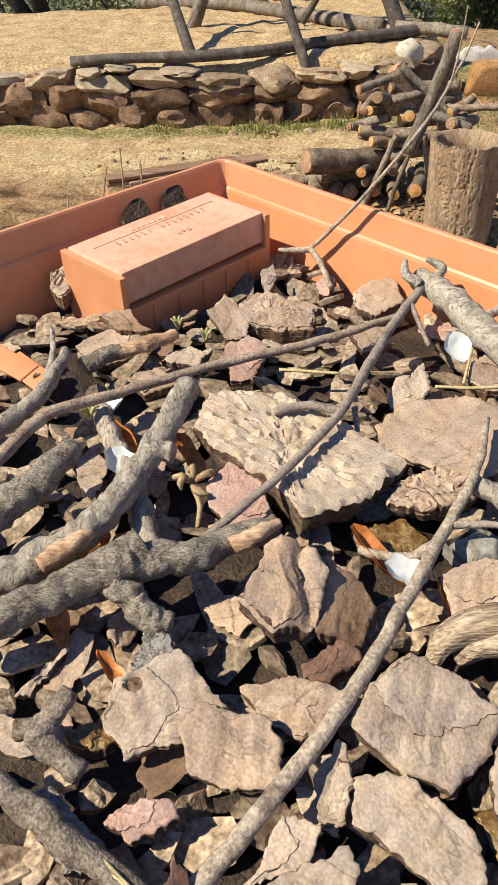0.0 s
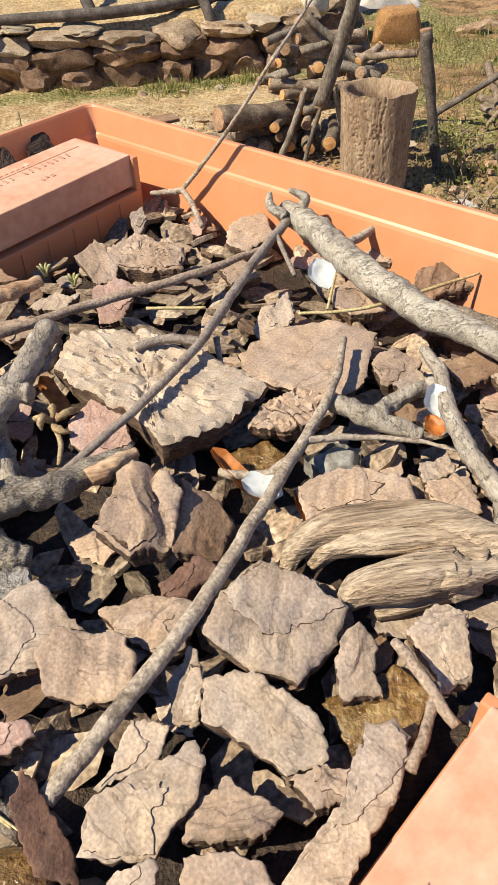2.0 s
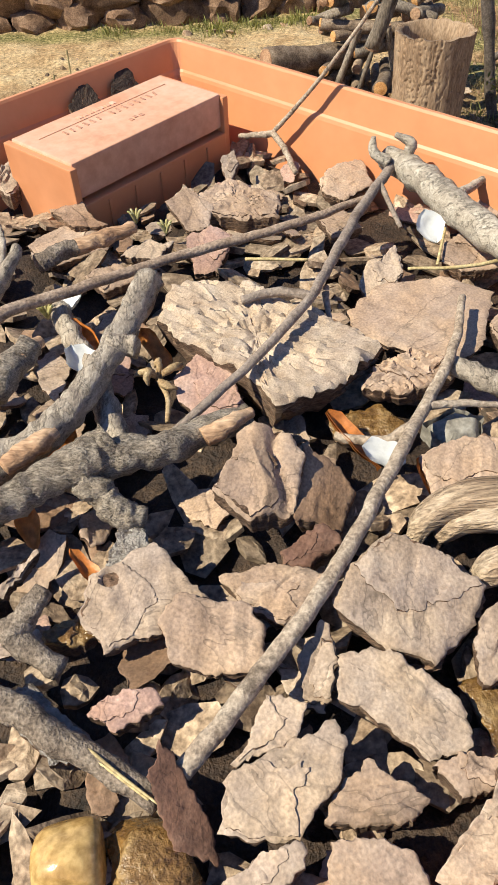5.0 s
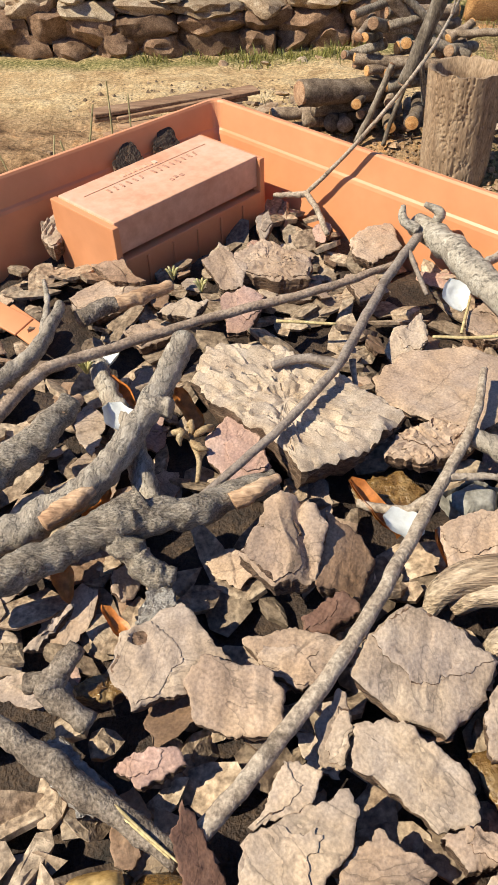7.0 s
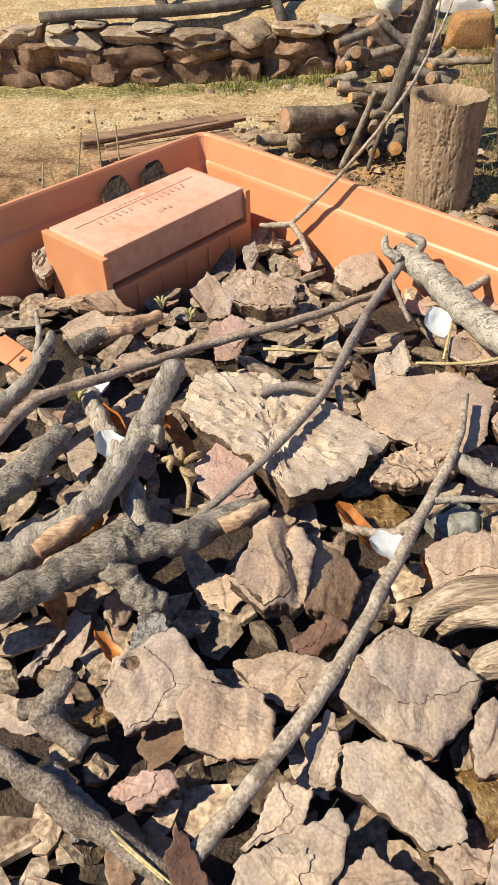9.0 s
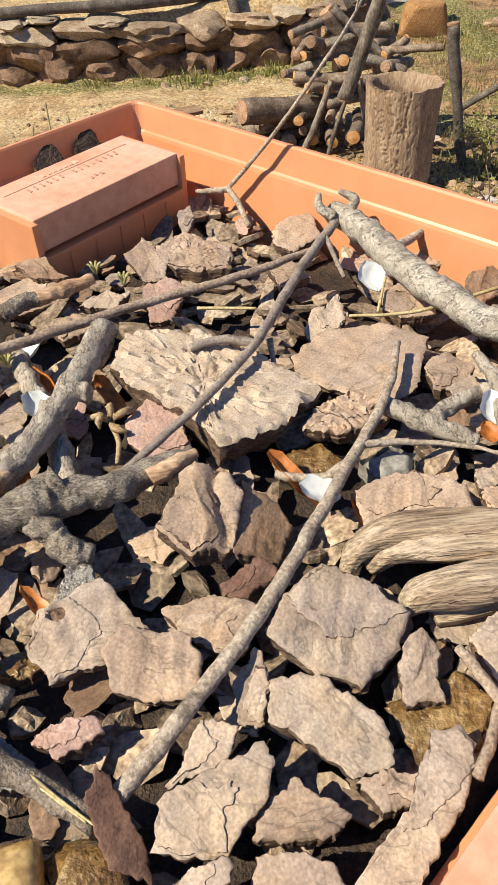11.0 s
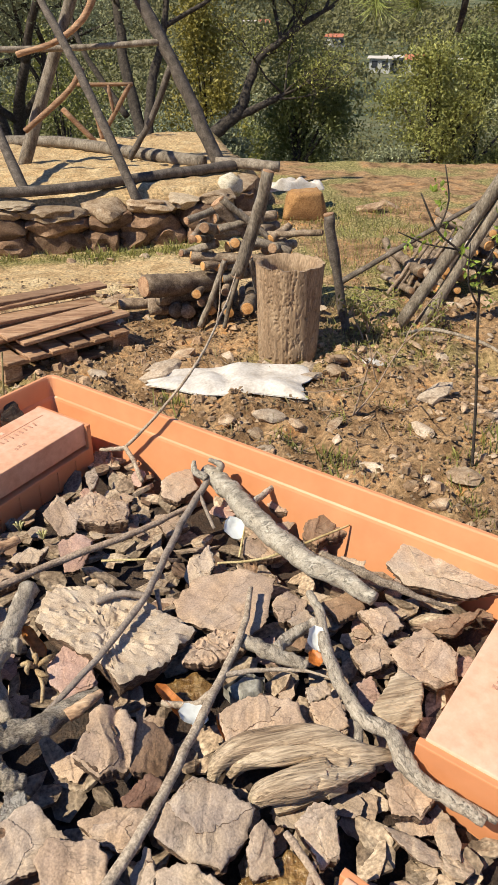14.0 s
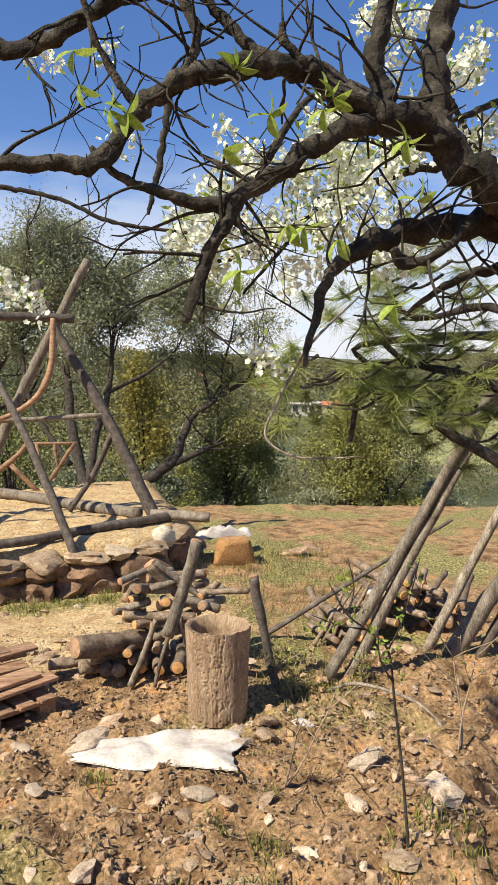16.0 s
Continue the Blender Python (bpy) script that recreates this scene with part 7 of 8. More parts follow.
slope_tree("bare_tree", "dark leaning tree with few young leaves", [
    [(0.832, 8.055, -0.571, 0.085), (0.954, 8.15, -0.299, 0.075), (1.138, 8.217, -0.054, 0.07), (1.38, 8.22, 0.084, 0.065), (1.596, 8.242, 0.249, 0.058), (1.691, 8.318, 0.466, 0.05), (1.811, 8.401, 0.71, 0.042), (2.027, 8.423, 0.875, 0.034), (2.272, 8.438, 1.04, 0.028), (2.574, 8.439, 1.206, 0.018)],
    [(2.04, 8.427, 0.891, 0.022), (1.997, 8.567, 1.171, 0.018), (1.993, 8.692, 1.441, 0.014), (2.052, 8.827, 1.765, 0.008)],
    [(2.181, 8.435, 0.985, 0.02), (2.208, 8.565, 1.282, 0.016), (2.324, 8.686, 1.607, 0.012), (2.407, 8.79, 1.878, 0.007)],
    [(2.485, 8.443, 1.167, 0.016), (2.592, 8.521, 1.395, 0.012), (2.679, 8.649, 1.72, 0.007)],
    [(1.38, 8.22, 0.084, 0.042), (1.68, 8.209, 0.223, 0.038), (1.981, 8.203, 0.373, 0.03), (2.041, 8.203, 0.406, 0.02)],
], GREEN, 7, 0.03, 61, 7, 0.05)
slope_tree("olive_tree", "olive tree with dark twisted stems and sparse grey-green leaves", [
    [(0.661, 7.661, -0.538, 0.075), (0.652, 7.805, -0.231, 0.065), (0.535, 8.07, 0.28, 0.055), (0.473, 8.321, 0.792, 0.046), (0.471, 8.581, 1.356, 0.036), (0.595, 8.763, 1.819, 0.028), (0.615, 8.994, 2.332, 0.02), (0.731, 9.132, 2.692, 0.012)],
    [(0.628, 7.882, -0.077, 0.05), (0.718, 8.12, 0.488, 0.044), (0.901, 8.359, 1.105, 0.03), (0.949, 8.536, 1.516, 0.024), (1.051, 8.747, 2.03, 0.016), (1.176, 8.929, 2.493, 0.01)],
    [(0.459, 8.064, 0.228, 0.036), (0.258, 8.255, 0.533, 0.03), (0.073, 8.465, 0.889, 0.024), (0.011, 8.716, 1.401, 0.018), (0.004, 8.954, 1.913, 0.012), (0.124, 9.114, 2.325, 0.008)],
    [(0.834, 8.316, 0.976, 0.024), (1.075, 8.316, 1.108, 0.022), (1.306, 8.319, 1.239, 0.018), (1.6, 8.354, 1.474, 0.013), (1.728, 8.417, 1.681, 0.008)],
    [(0.479, 8.485, 1.151, 0.02), (0.294, 8.695, 1.507, 0.016), (0.282, 8.91, 1.968, 0.012), (0.379, 9.099, 2.431, 0.008)],
], OLIVE, 38, 0.040, 41, 9, 0.09)
tree("olive_tree", -0.60, 9.8, 3.6, 0.09, "grey-green olive tree with dark twisted stems", OLIVE, 46, 0.036, 47, 4, 3, 2, (0, 0), 0.32, -0.6)
tree("olive_tree", -2.0, 9.0, 3.4, 0.10, "grey-green olive tree with dark twisted stems", OLIVE, 40, 0.036, 53, 4, 3, 2, (0, 0), 0.32, -0.5)
bush("young_oak", 2.15, 14.0, -1.9, 0.80, 0.7, 1.75, "yellow-green young tree on the slope", YELLOWGREEN, 8000, 0.075, 71, 22)
bush("evergreen_shrub", 2.40, 9.0, -0.62, 0.56, 0.50, 0.88, "dense dark green shrub on the slope", DARKGREEN, 16000, 0.042, 73, 20)
bush("evergreen_shrub", 1.75, 10.8, -1.1, 0.5, 0.5, 0.45, "pale green shrub below a tree", OLIVE, 4000, 0.06, 74, 16)
bush("green_shrub", 3.36, 7.5, -0.38, 0.56, 0.48, 0.68, "bushy yellow-green shrub at the terrace edge", GREEN, 16000, 0.034, 75, 30)
bush("evergreen_shrub", 3.98, 7.9, -0.46, 0.46, 0.44, 0.80, "dark green shrub behind a yellow-green one", DARKGREEN, 11000, 0.038, 79, 22)
bush("green_shrub", 2.95, 7.3, -0.34, 0.30, 0.3, 0.17, "low scrubby growth at the terrace edge", OLIVE, 2200, 0.034, 76, 12)
bush("green_shrub", 3.95, 7.3, -0.40, 0.30, 0.3, 0.20, "low scrubby growth at the terrace edge", GREEN, 2200, 0.034, 77, 12)
bush("green_shrub", 4.9, 8.2, -0.6, 0.45, 0.4, 0.24, "low olive scrub at the terrace edge", OLIVE, 2200, 0.05, 78, 14)
for k, (x, y, s) in enumerate([(-1.5, 12, 1.5), (-0.2, 13, 1.4), (0.9, 15.5, 1.0), (-3.2, 12, 1.5), (3.3, 16, 0.8), (1.7, 18, 1.2), (4.7, 17, 0.9), (-4.5, 14, 1.8), (3.4, 18, 1.2)]):
    bush("evergreen_tree", x, y, terrain(x, y) - 0.1, 0.85 * s, 0.8 * s, 1.05 * s, "rounded evergreen tree on the hillside", (OLIVE, GREEN, OLIVE)[k % 3], 3200, 0.075, 80 + k, 18)

# woods down the slope and over the valley
rng = random.Random(99)
g = Geo()
for k in range(3600):
    a = radians(rng.uniform(-10, 42))
    r = 26 * math.exp(rng.random() ** 0.7 * 3.6)
    x, y = r * math.sin(a), r * math.cos(a)
    az = math.degrees(a)
    if (18 < az < 40 and 40 < r < 240 and rng.random() < 0.88) or (r < 120 and rng.random() < 0.3):
        continue
    h = rng.uniform(2.2, 4.5) if r < 300 else rng.uniform(3.5, 7.5)
    if 17 < az < 40 and r < 60:
        h *= 0.5
    z = terrain(x, y, False)
    sp = [(x + rng.gauss(0, 0.26) * h, y + rng.gauss(0, 0.26) * h, z + h * (0.5 + 0.33 * rng.gauss(0, 0.7))) for _ in range(420 if r < 60 else 260 if r < 120 else 60)]
    leaves(g, sp, h * (0.05 if r < 60 else 0.065 if r < 120 else 0.20), h * (0.03 if r < 60 else 0.04 if r < 120 else 0.14), rng)
for k in range(3000):
    a, r = radians(rng.uniform(-12, 44)), 260 + 700 * rng.random() ** 0.8
    x, y, h = r * math.sin(a), r * math.cos(a), rng.uniform(4, 9)
    z = terrain(x, y, False)
    if fbm((x / 90, y / 90, 2), 3) < -0.05:
        continue
    leaves(g, [(x + rng.gauss(0, 0.3) * h, y + rng.gauss(0, 0.3) * h, z + h * (0.45 + 0.25 * rng.gauss(0, 1))) for _ in range(26)], h * 0.26, h * 0.18, rng)
thing("far_woods", g, FARWOOD, "mixed woods on the valley slopes", "woods", kind="stuff")


def house(x, y, w, d, h, yaw, roof):
    z = terrain(x, y) + 0.1
    top = holder("village_house", "small pale village house with a red tiled roof" if roof else "long white farm shed in the valley", "house", (x, y, z), "houses in the valley")
    top.rotation_euler = (0, 0, radians(yaw))
    g = Geo()
    box(g, (w, d, h + 2), pose(0, 0, h / 2 - 1))
    part("wall", g, WALLPAINT, top, smooth=False)
    g = Geo()
    e = 0.5
    rh = h * 0.35 if roof else h * 0.15
    g.add([(-w / 2 - e, -d / 2 - e, h), (w / 2 + e, -d / 2 - e, h), (w / 2 + e, d / 2 + e, h), (-w / 2 - e, d / 2 + e, h), (-w / 2 - e, 0, h + rh), (w / 2 + e, 0, h + rh)], [(0, 1, 5, 4), (2, 3, 4, 5), (3, 0, 4), (1, 2, 5), (3, 2, 1, 0)])
    part("roof", g, ROOFTILE if roof else SHEET, top, smooth=False)
    for k in range(max(2, int(w / 3.5))):
        g = Geo()
        box(g, (1.1, 0.16, 1.3), pose(-w / 2 + (k + 0.5) * w / max(2, int(w / 3.5)), -d / 2, h * 0.55))
        part("window", g, GLASSDARK, top, smooth=False)


for az, r, w, d, h, yaw, roof in ((22.7, 170, 5.5, 5, 2.4, -20, True), (20.1, 172, 4.0, 5, 2.4, -25, False), (20.9, 178, 3.0, 4, 2.6, 8, False), (27.6, 176, 17, 5, 1.7, -26, False), (25.4, 184, 4.0, 4, 2.4, -10, False), (11.5, 420, 6, 7, 5.0, 0, False), (12.3, 430, 5, 7, 4.0, 12, True), (17.0, 300, 5, 6, 3.0, 5, True)):
    house(r * math.sin(radians(az)), r * math.cos(radians(az)), w, d, h, yaw, roof)

# sapling and thin shoots near the tray
sap = holder("sapling", "thin leafless sapling with small opening buds", "sapling", (0.998, 1.65, 0))
g = Geo()
tube(g, [(0, 0, -0.03, 0.0045), (-0.02, 0.01, 0.22, 0.0040), (-0.045, 0.02, 0.44, 0.0035), (-0.068, 0.02, 0.596, 0.0032), (-0.13, 0.02, 0.66, 0.0028), (-0.188, 0.02, 0.709, 0.0028), (-0.24, 0.02, 0.80, 0.002)], 8, 5, 0.15, 60)
part("stem", g, TRUNK, sap)
buds = []
for pts in ([(-0.068, 0.02, 0.596), (-0.03, 0.02, 0.67), (-0.002, 0.02, 0.76), (0.01, 0.0, 0.86)], [(-0.05, 0.02, 0.50), (-0.10, 0.0, 0.58), (-0.11, 0.0, 0.68)], [(-0.188, 0.02, 0.709), (-0.17, 0.02, 0.78), (-0.18, 0.04, 0.86)], [(-0.13, 0.02, 0.66), (-0.20, 0.05, 0.67), (-0.27, 0.06, 0.70)]):
    g = Geo()
    tube(g, [(*p, 0.0028 - 0.0006 * i) for i, p in enumerate(pts)], 6, 4, 0.15, 60)
    part("shoot", g, TRUNK, sap)
    buds += [Vector(pts[0]).lerp(Vector(pts[-1]), q / 9) + Vector((random.Random(q).gauss(0, 0.02), 0, random.Random(q + 3).gauss(0, 0.02))) for q in range(10)] * 3
g = Geo()
leaves(g, buds, 0.018, 0.009, random.Random(2))
tagged(part("foliage", g, FRESH, sap), kind="stuff")
for x, y, hgt, seed, lab in ((1.02, 2.64, 0.17, 1, "leafy green shoot beside a planter"), (0.735, 2.06, 0.32, 2, "thin bare shoot growing from stony soil"), (1.36, 2.72, 0.11, 3, "cluster of dry stems beside leaning poles"), (1.44, 2.10, 0.36, 4, "thin twisted shoot on an eroded bank")):
    sh = holder("shoot", lab, "shoot", (x, y, terrain(x, y)))
    r, tips = random.Random(seed), []
    g = Geo()
    for k in range(4 if seed in (1, 3) else 2):
        grow(g, tips, (r.gauss(0, 0.015), r.gauss(0, 0.015), -0.02), (r.gauss(0, 0.15), r.gauss(0, 0.1), 1), hgt, 0.004, 1, r, 0.35, 3, 0.2)
    tagged(part("stem", g, TWIG_BROWN, sh), kind="stuff")
    g, sp = Geo(), []
    for t in tips:
        sp += [t + Vector((r.gauss(0, 0.015), r.gauss(0, 0.015), r.gauss(0, 0.015))) for _ in range(5 if seed == 1 else 2)]
    leaves(g, sp, 0.020, 0.008, r)
    tagged(part("leaves", g, GREEN, sh), kind="stuff")
g = Geo()
tube(g, [(1.15, 2.62, 0.03, 0.007), (1.28, 2.60, 0.05, 0.008), (1.42, 2.38, 0.05, 0.007), (1.46, 2.18, -0.02, 0.006), (1.50, 1.95, -0.10, 0.006), (1.62, 1.75, -0.2, 0.004)], 7, 6, 0.15, 30)
thing("fallen_branch", g, POLE, "long thin pale branch lying over the bank", "branch")
g = Geo()
for k in range(26):
    r = random.Random(k)
    x, y = -0.30 + 0.14 * r.random(), 0.95 + 0.3 * r.random()
    tube(g, [(x, y, -0.02, 0.003), (x + r.gauss(0, 0.04), y + r.gauss(0, 0.04), 0.30, 0.0024), (x + r.gauss(0, 0.09), y + r.gauss(0, 0.09), 0.5 + 0.25 * r.random(), 0.0014)], 5, 4, 0.2, 40)
thing("dry_shrub", g, DRYGRASS, "tangle of dry stalks behind the tray", "shrub", kind="stuff")

# ---- pine with hanging boughs ----
pine = holder("pine_tree", "pine tree with long-needled hanging boughs", "tree")
g = Geo()
tube(g, [(2.85, 2.75, -0.15, 0.13), (2.80, 2.72, 0.9, 0.11), (2.78, 2.70, 2.0, 0.10), (2.75, 2.72, 3.4, 0.08)], 14, 8, 0.25, 6)
part("trunk", g, TRUNK, pine)


def pine_limb(pts):
    g = Geo()
    tube(g, [(2.79, 2.71, pts[0][2] + 0.1, 0.035), *pts], 8, 5, 0.2, 20, 0.3)
    part("bough", g, TRUNK, pine)


# ---- blossoming fruit tree overhead ----
bpy.context.view_layer.update()
GROUNDS = [o for o in bpy.data.objects if o not in TRAY_THINGS and o.parent is None and o is not pine]
for ob in GROUNDS:
    set_out(ob)
pear = holder("blossoming_tree", "old fruit tree in white blossom with dark rough limbs", "tree")
TWIGS, PEAR_TIPS = Geo(), []
g = Geo()
tube(g, [(1.55, 0.70, -0.90, 0.105), (1.50, 0.72, 0.2, 0.09), (1.42, 0.78, 1.1, 0.075), (1.20, 0.88, 1.5, 0.056), (0.933, 0.878, 1.727, 0.040)], 16, 8, 0.3, 14, 0.3)
part("trunk", g, BLOSSOM_BARK, pear)
prng = random.Random(17)


def limb(pts):
    g = Geo()
    pts = [(x, y, z, r * 0.85) for x, y, z, r in pts]
    tube(g, pts, 20 if pts[0][3] > 0.006 else 8, 11, 0.40, 60, 0.6, pts[0][0], groove=0.22)
    part("limb", g, BLOSSOM_BARK, pear)
    for k in range(int(3 + 1.2 * len(pts))):
        i = prng.randrange(1, len(pts))
        p = Vector(pts[i][:3]).lerp(Vector(pts[i - 1][:3]), prng.random())
        d = Vector((prng.gauss(0, 1), prng.gauss(0, 0.7), prng.gauss(0, 1)))
        grow(TWIGS, PEAR_TIPS, p, d, prng.uniform(0.06, 0.16), min(pts[i][3] * 0.4, 0.0036), 1, prng, 0.5, 2, 0.1, 0.7)


def drooping_twig(pts):
    g = Geo()
    tube(g, [(0.86, 1.55, 1.70, 0.0032), *pts], 7, 6, 0.2, 60)
    part("drooping_twig", g, POLE, pear, "long pale drooping twig")


limb([(1.789, 1.863, 2.139, 0.0259), (1.501, 1.952, 2.193, 0.0186), (1.286, 2.019, 2.191, 0.0170), (1.104, 2.069, 2.133, 0.0146), (0.958, 2.106, 2.057, 0.0113), (0.850, 2.129, 1.926, 0.0081), (0.722, 2.157, 1.775, 0.0049)])
limb([(1.286, 2.019, 2.191, 0.0113), (1.143, 2.067, 2.284, 0.0097), (0.962, 2.121, 2.264, 0.0081), (0.798, 2.160, 2.131, 0.0065), (0.651, 2.189, 1.926, 0.0049)])
limb([(1.501, 1.952, 2.193, 0.0130), (1.397, 2.003, 2.418, 0.0097), (1.290, 2.046, 2.585, 0.0081), (1.203, 2.084, 2.736, 0.0065)])
limb([(0.933, 0.878, 1.727, 0.0400), (0.802, 0.885, 1.794, 0.0350), (0.672, 0.893, 1.881, 0.0328), (0.549, 0.894, 1.913, 0.0277), (0.481, 0.918, 1.961, 0.0233), (0.400, 0.903, 1.958, 0.0218), (0.308, 0.892, 1.937, 0.0196), (0.250, 0.907, 1.913, 0.0174), (0.194, 0.920, 1.866, 0.0160), (0.133, 0.895, 1.785, 0.0146), (0.069, 0.912, 1.781, 0.0131), (-0.048, 0.947, 1.781, 0.0117)])
limb([(0.684, 0.897, 1.880, 0.0291), (0.702, 0.930, 2.005, 0.0247), (0.753, 0.968, 2.197, 0.0218)])
limb([(0.599, 0.894, 1.923, 0.0218), (0.575, 0.906, 1.978, 0.0190), (0.612, 0.927, 2.090, 0.0160), (0.623, 0.928, 2.155, 0.0146)])
limb([(0.976, 0.942, 1.741, 0.0306), (0.824, 0.951, 1.754, 0.0263), (0.669, 0.957, 1.729, 0.0233), (0.578, 0.945, 1.697, 0.0190), (0.517, 0.945, 1.648, 0.0117), (0.482, 0.932, 1.544, 0.0073), (0.470, 0.923, 1.495, 0.0044)])
limb([(0.608, 0.889, 1.897, 0.0204), (0.508, 0.886, 1.863, 0.0190), (0.432, 0.882, 1.811, 0.0174), (0.360, 0.885, 1.759, 0.0138), (0.300, 0.894, 1.740, 0.0117), (0.240, 0.898, 1.744, 0.0101), (0.168, 0.921, 1.777, 0.0073), (0.127, 0.921, 1.814, 0.0051)])
limb([(0.387, 0.886, 1.779, 0.0131), (0.331, 0.882, 1.732, 0.0123), (0.300, 0.873, 1.668, 0.0109), (0.279, 0.876, 1.618, 0.0109), (0.261, 0.876, 1.558, 0.0087)])
limb([(0.331, 0.882, 1.732, 0.0087), (0.348, 0.876, 1.697, 0.0044), (0.352, 0.859, 1.677, 0.0029)])
limb([(0.497, 2.275, 2.449, 0.0162), (0.476, 2.268, 2.279, 0.0130), (0.446, 2.265, 2.130, 0.0113), (0.422, 2.265, 2.036, 0.0065)])
limb([(0.201, 0.919, 1.870, 0.0087), (0.160, 0.920, 1.922, 0.0065), (0.129, 0.919, 1.982, 0.0051), (0.113, 0.920, 2.043, 0.0044)])
limb([(-0.048, 1.001, 1.970, 0.0174), (0.049, 0.972, 1.970, 0.0146), (0.131, 0.951, 2.021, 0.0131), (0.213, 0.930, 2.063, 0.0117)])
limb([(0.266, 0.903, 1.928, 0.0087), (0.283, 0.903, 1.988, 0.0087), (0.252, 0.919, 2.063, 0.0087)])
limb([(0.400, 0.904, 1.963, 0.0117), (0.351, 0.921, 2.006, 0.0095), (0.277, 0.951, 2.093, 0.0073)])
limb([(0.476, 0.904, 1.956, 0.0101), (0.429, 0.904, 1.993, 0.0087), (0.419, 0.903, 2.024, 0.0059)])
limb([(1.164, 2.204, 2.368, 0.0162), (0.965, 2.134, 2.434, 0.0113), (0.775, 2.037, 2.203, 0.0162), (0.630, 2.030, 1.981, 0.0097)])
limb([(-0.049, 2.416, 2.126, 0.0097), (0.131, 2.357, 2.089, 0.0081), (0.291, 2.304, 2.016, 0.0081), (0.490, 2.242, 1.981, 0.0065), (0.706, 2.174, 1.963, 0.0049)])
limb([(1.103, 2.255, 2.360, 0.0130), (1.117, 2.238, 2.180, 0.0097), (0.915, 2.202, 2.018, 0.0097), (0.722, 2.165, 1.906, 0.0097), (0.597, 2.200, 1.867, 0.0081)])
limb([(1.545, 1.957, 2.418, 0.0130), (1.281, 1.943, 2.293, 0.0097), (1.135, 1.930, 2.224, 0.0049)])
limb([(0.751, 0.910, 1.740, 0.0117), (0.715, 0.903, 1.698, 0.0087), (0.643, 0.907, 1.667, 0.0101), (0.619, 0.901, 1.692, 0.0073)])
limb([(1.050, 1.031, 1.698, 0.0146), (0.888, 1.040, 1.692, 0.0101), (0.773, 1.033, 1.642, 0.0073), (0.721, 1.045, 1.599, 0.0044)])
drooping_twig([(0.510, 0.976, 1.547, 0.0026), (0.475, 0.982, 1.493, 0.0025), (0.438, 0.989, 1.423, 0.0024), (0.425, 0.989, 1.375, 0.0023), (0.467, 0.974, 1.344, 0.0020), (0.527, 0.956, 1.340, 0.0017), (0.587, 0.938, 1.344, 0.0012)])
BLOSSOM_SPOTS = [(0.689, 1.990, 2.130), (0.686, 2.254, 2.147), (0.620, 2.142, 1.896), (0.660, 2.016, 1.869), (0.822, 2.234, 1.963), (1.023, 2.067, 2.036), (1.048, 1.943, 1.976), (1.004, 2.208, 1.851), (0.892, 2.132, 1.874), (1.083, 1.980, 2.110), (1.101, 1.863, 2.097), (1.093, 2.134, 2.206), (1.231, 2.014, 2.616), (1.211, 1.907, 2.617), (1.190, 2.184, 2.753), (1.210, 2.053, 2.569), (1.380, 1.883, 2.476), (1.533, 2.103, 2.546), (-0.001, 2.393, 1.773), (0.053, 2.262, 1.723), (-0.030, 2.179, 1.780), (0.121, 2.455, 2.564), (0.662, 2.161, 2.300), (1.119, 1.899, 2.143), (1.315, 2.110, 2.258), (1.310, 1.983, 2.057), (0.751, 2.001, 1.546), (0.886, 2.220, 1.535), (0.761, 2.150, 1.589), (0.643, 2.084, 1.718)]
BLOSSOM_SPOTS += [(0.309, 2.110, 2.214), (1.035, 2.134, 1.976), (0.937, 2.053, 1.990), (0.811, 1.962, 1.791), (1.090, 2.183, 2.334), (1.475, 1.951, 2.280), (0.064, 2.281, 2.502), (0.571, 2.356, 2.065), (0.284, 2.370, 2.587), (0.918, 2.040, 2.243), (0.939, 1.918, 2.186), (0.898, 2.189, 2.147), (1.205, 1.969, 1.937), (1.096, 1.907, 2.169), (1.114, 2.168, 2.220), (0.920, 2.118, 2.264), (0.892, 1.983, 1.864), (1.253, 2.142, 1.969), (1.195, 2.069, 2.238), (0.945, 2.014, 2.007), (1.062, 1.857, 1.885), (1.247, 2.095, 2.301), (1.078, 2.012, 1.995), (0.996, 1.938, 2.186), (1.088, 2.183, 2.309), (1.227, 1.998, 1.914), (1.028, 1.964, 2.143), (1.290, 2.142, 2.084), (1.224, 2.037, 1.929), (1.025, 1.998, 2.102)]
BLOSSOM_SPOTS += [(1.015, 1.886, 2.067), (0.941, 2.181, 2.194), (1.167, 2.008, 2.284), (0.816, 1.978, 1.989), (1.002, 2.191, 2.092), (1.039, 2.072, 2.156), (1.205, 1.914, 2.193), (1.075, 2.220, 2.266), (1.124, 2.089, 2.198), (0.962, 2.004, 1.951), (0.907, 1.914, 2.011), (1.256, 2.093, 2.293), (0.861, 2.092, 2.196), (1.093, 1.894, 1.997), (0.984, 2.204, 2.191), (0.920, 2.105, 2.101), (0.826, 2.011, 1.964), (1.281, 2.129, 1.896), (1.163, 2.051, 1.875), (0.830, 2.061, 2.159), (1.153, 1.834, 1.919), (1.041, 2.126, 1.888), (1.083, 2.004, 1.927), (0.913, 1.964, 2.180), (1.075, 2.184, 2.287), (0.636, 2.171, 1.856), (0.597, 2.084, 2.024), (0.566, 2.356, 2.049), (0.770, 2.178, 1.986), (0.594, 2.121, 2.015)]
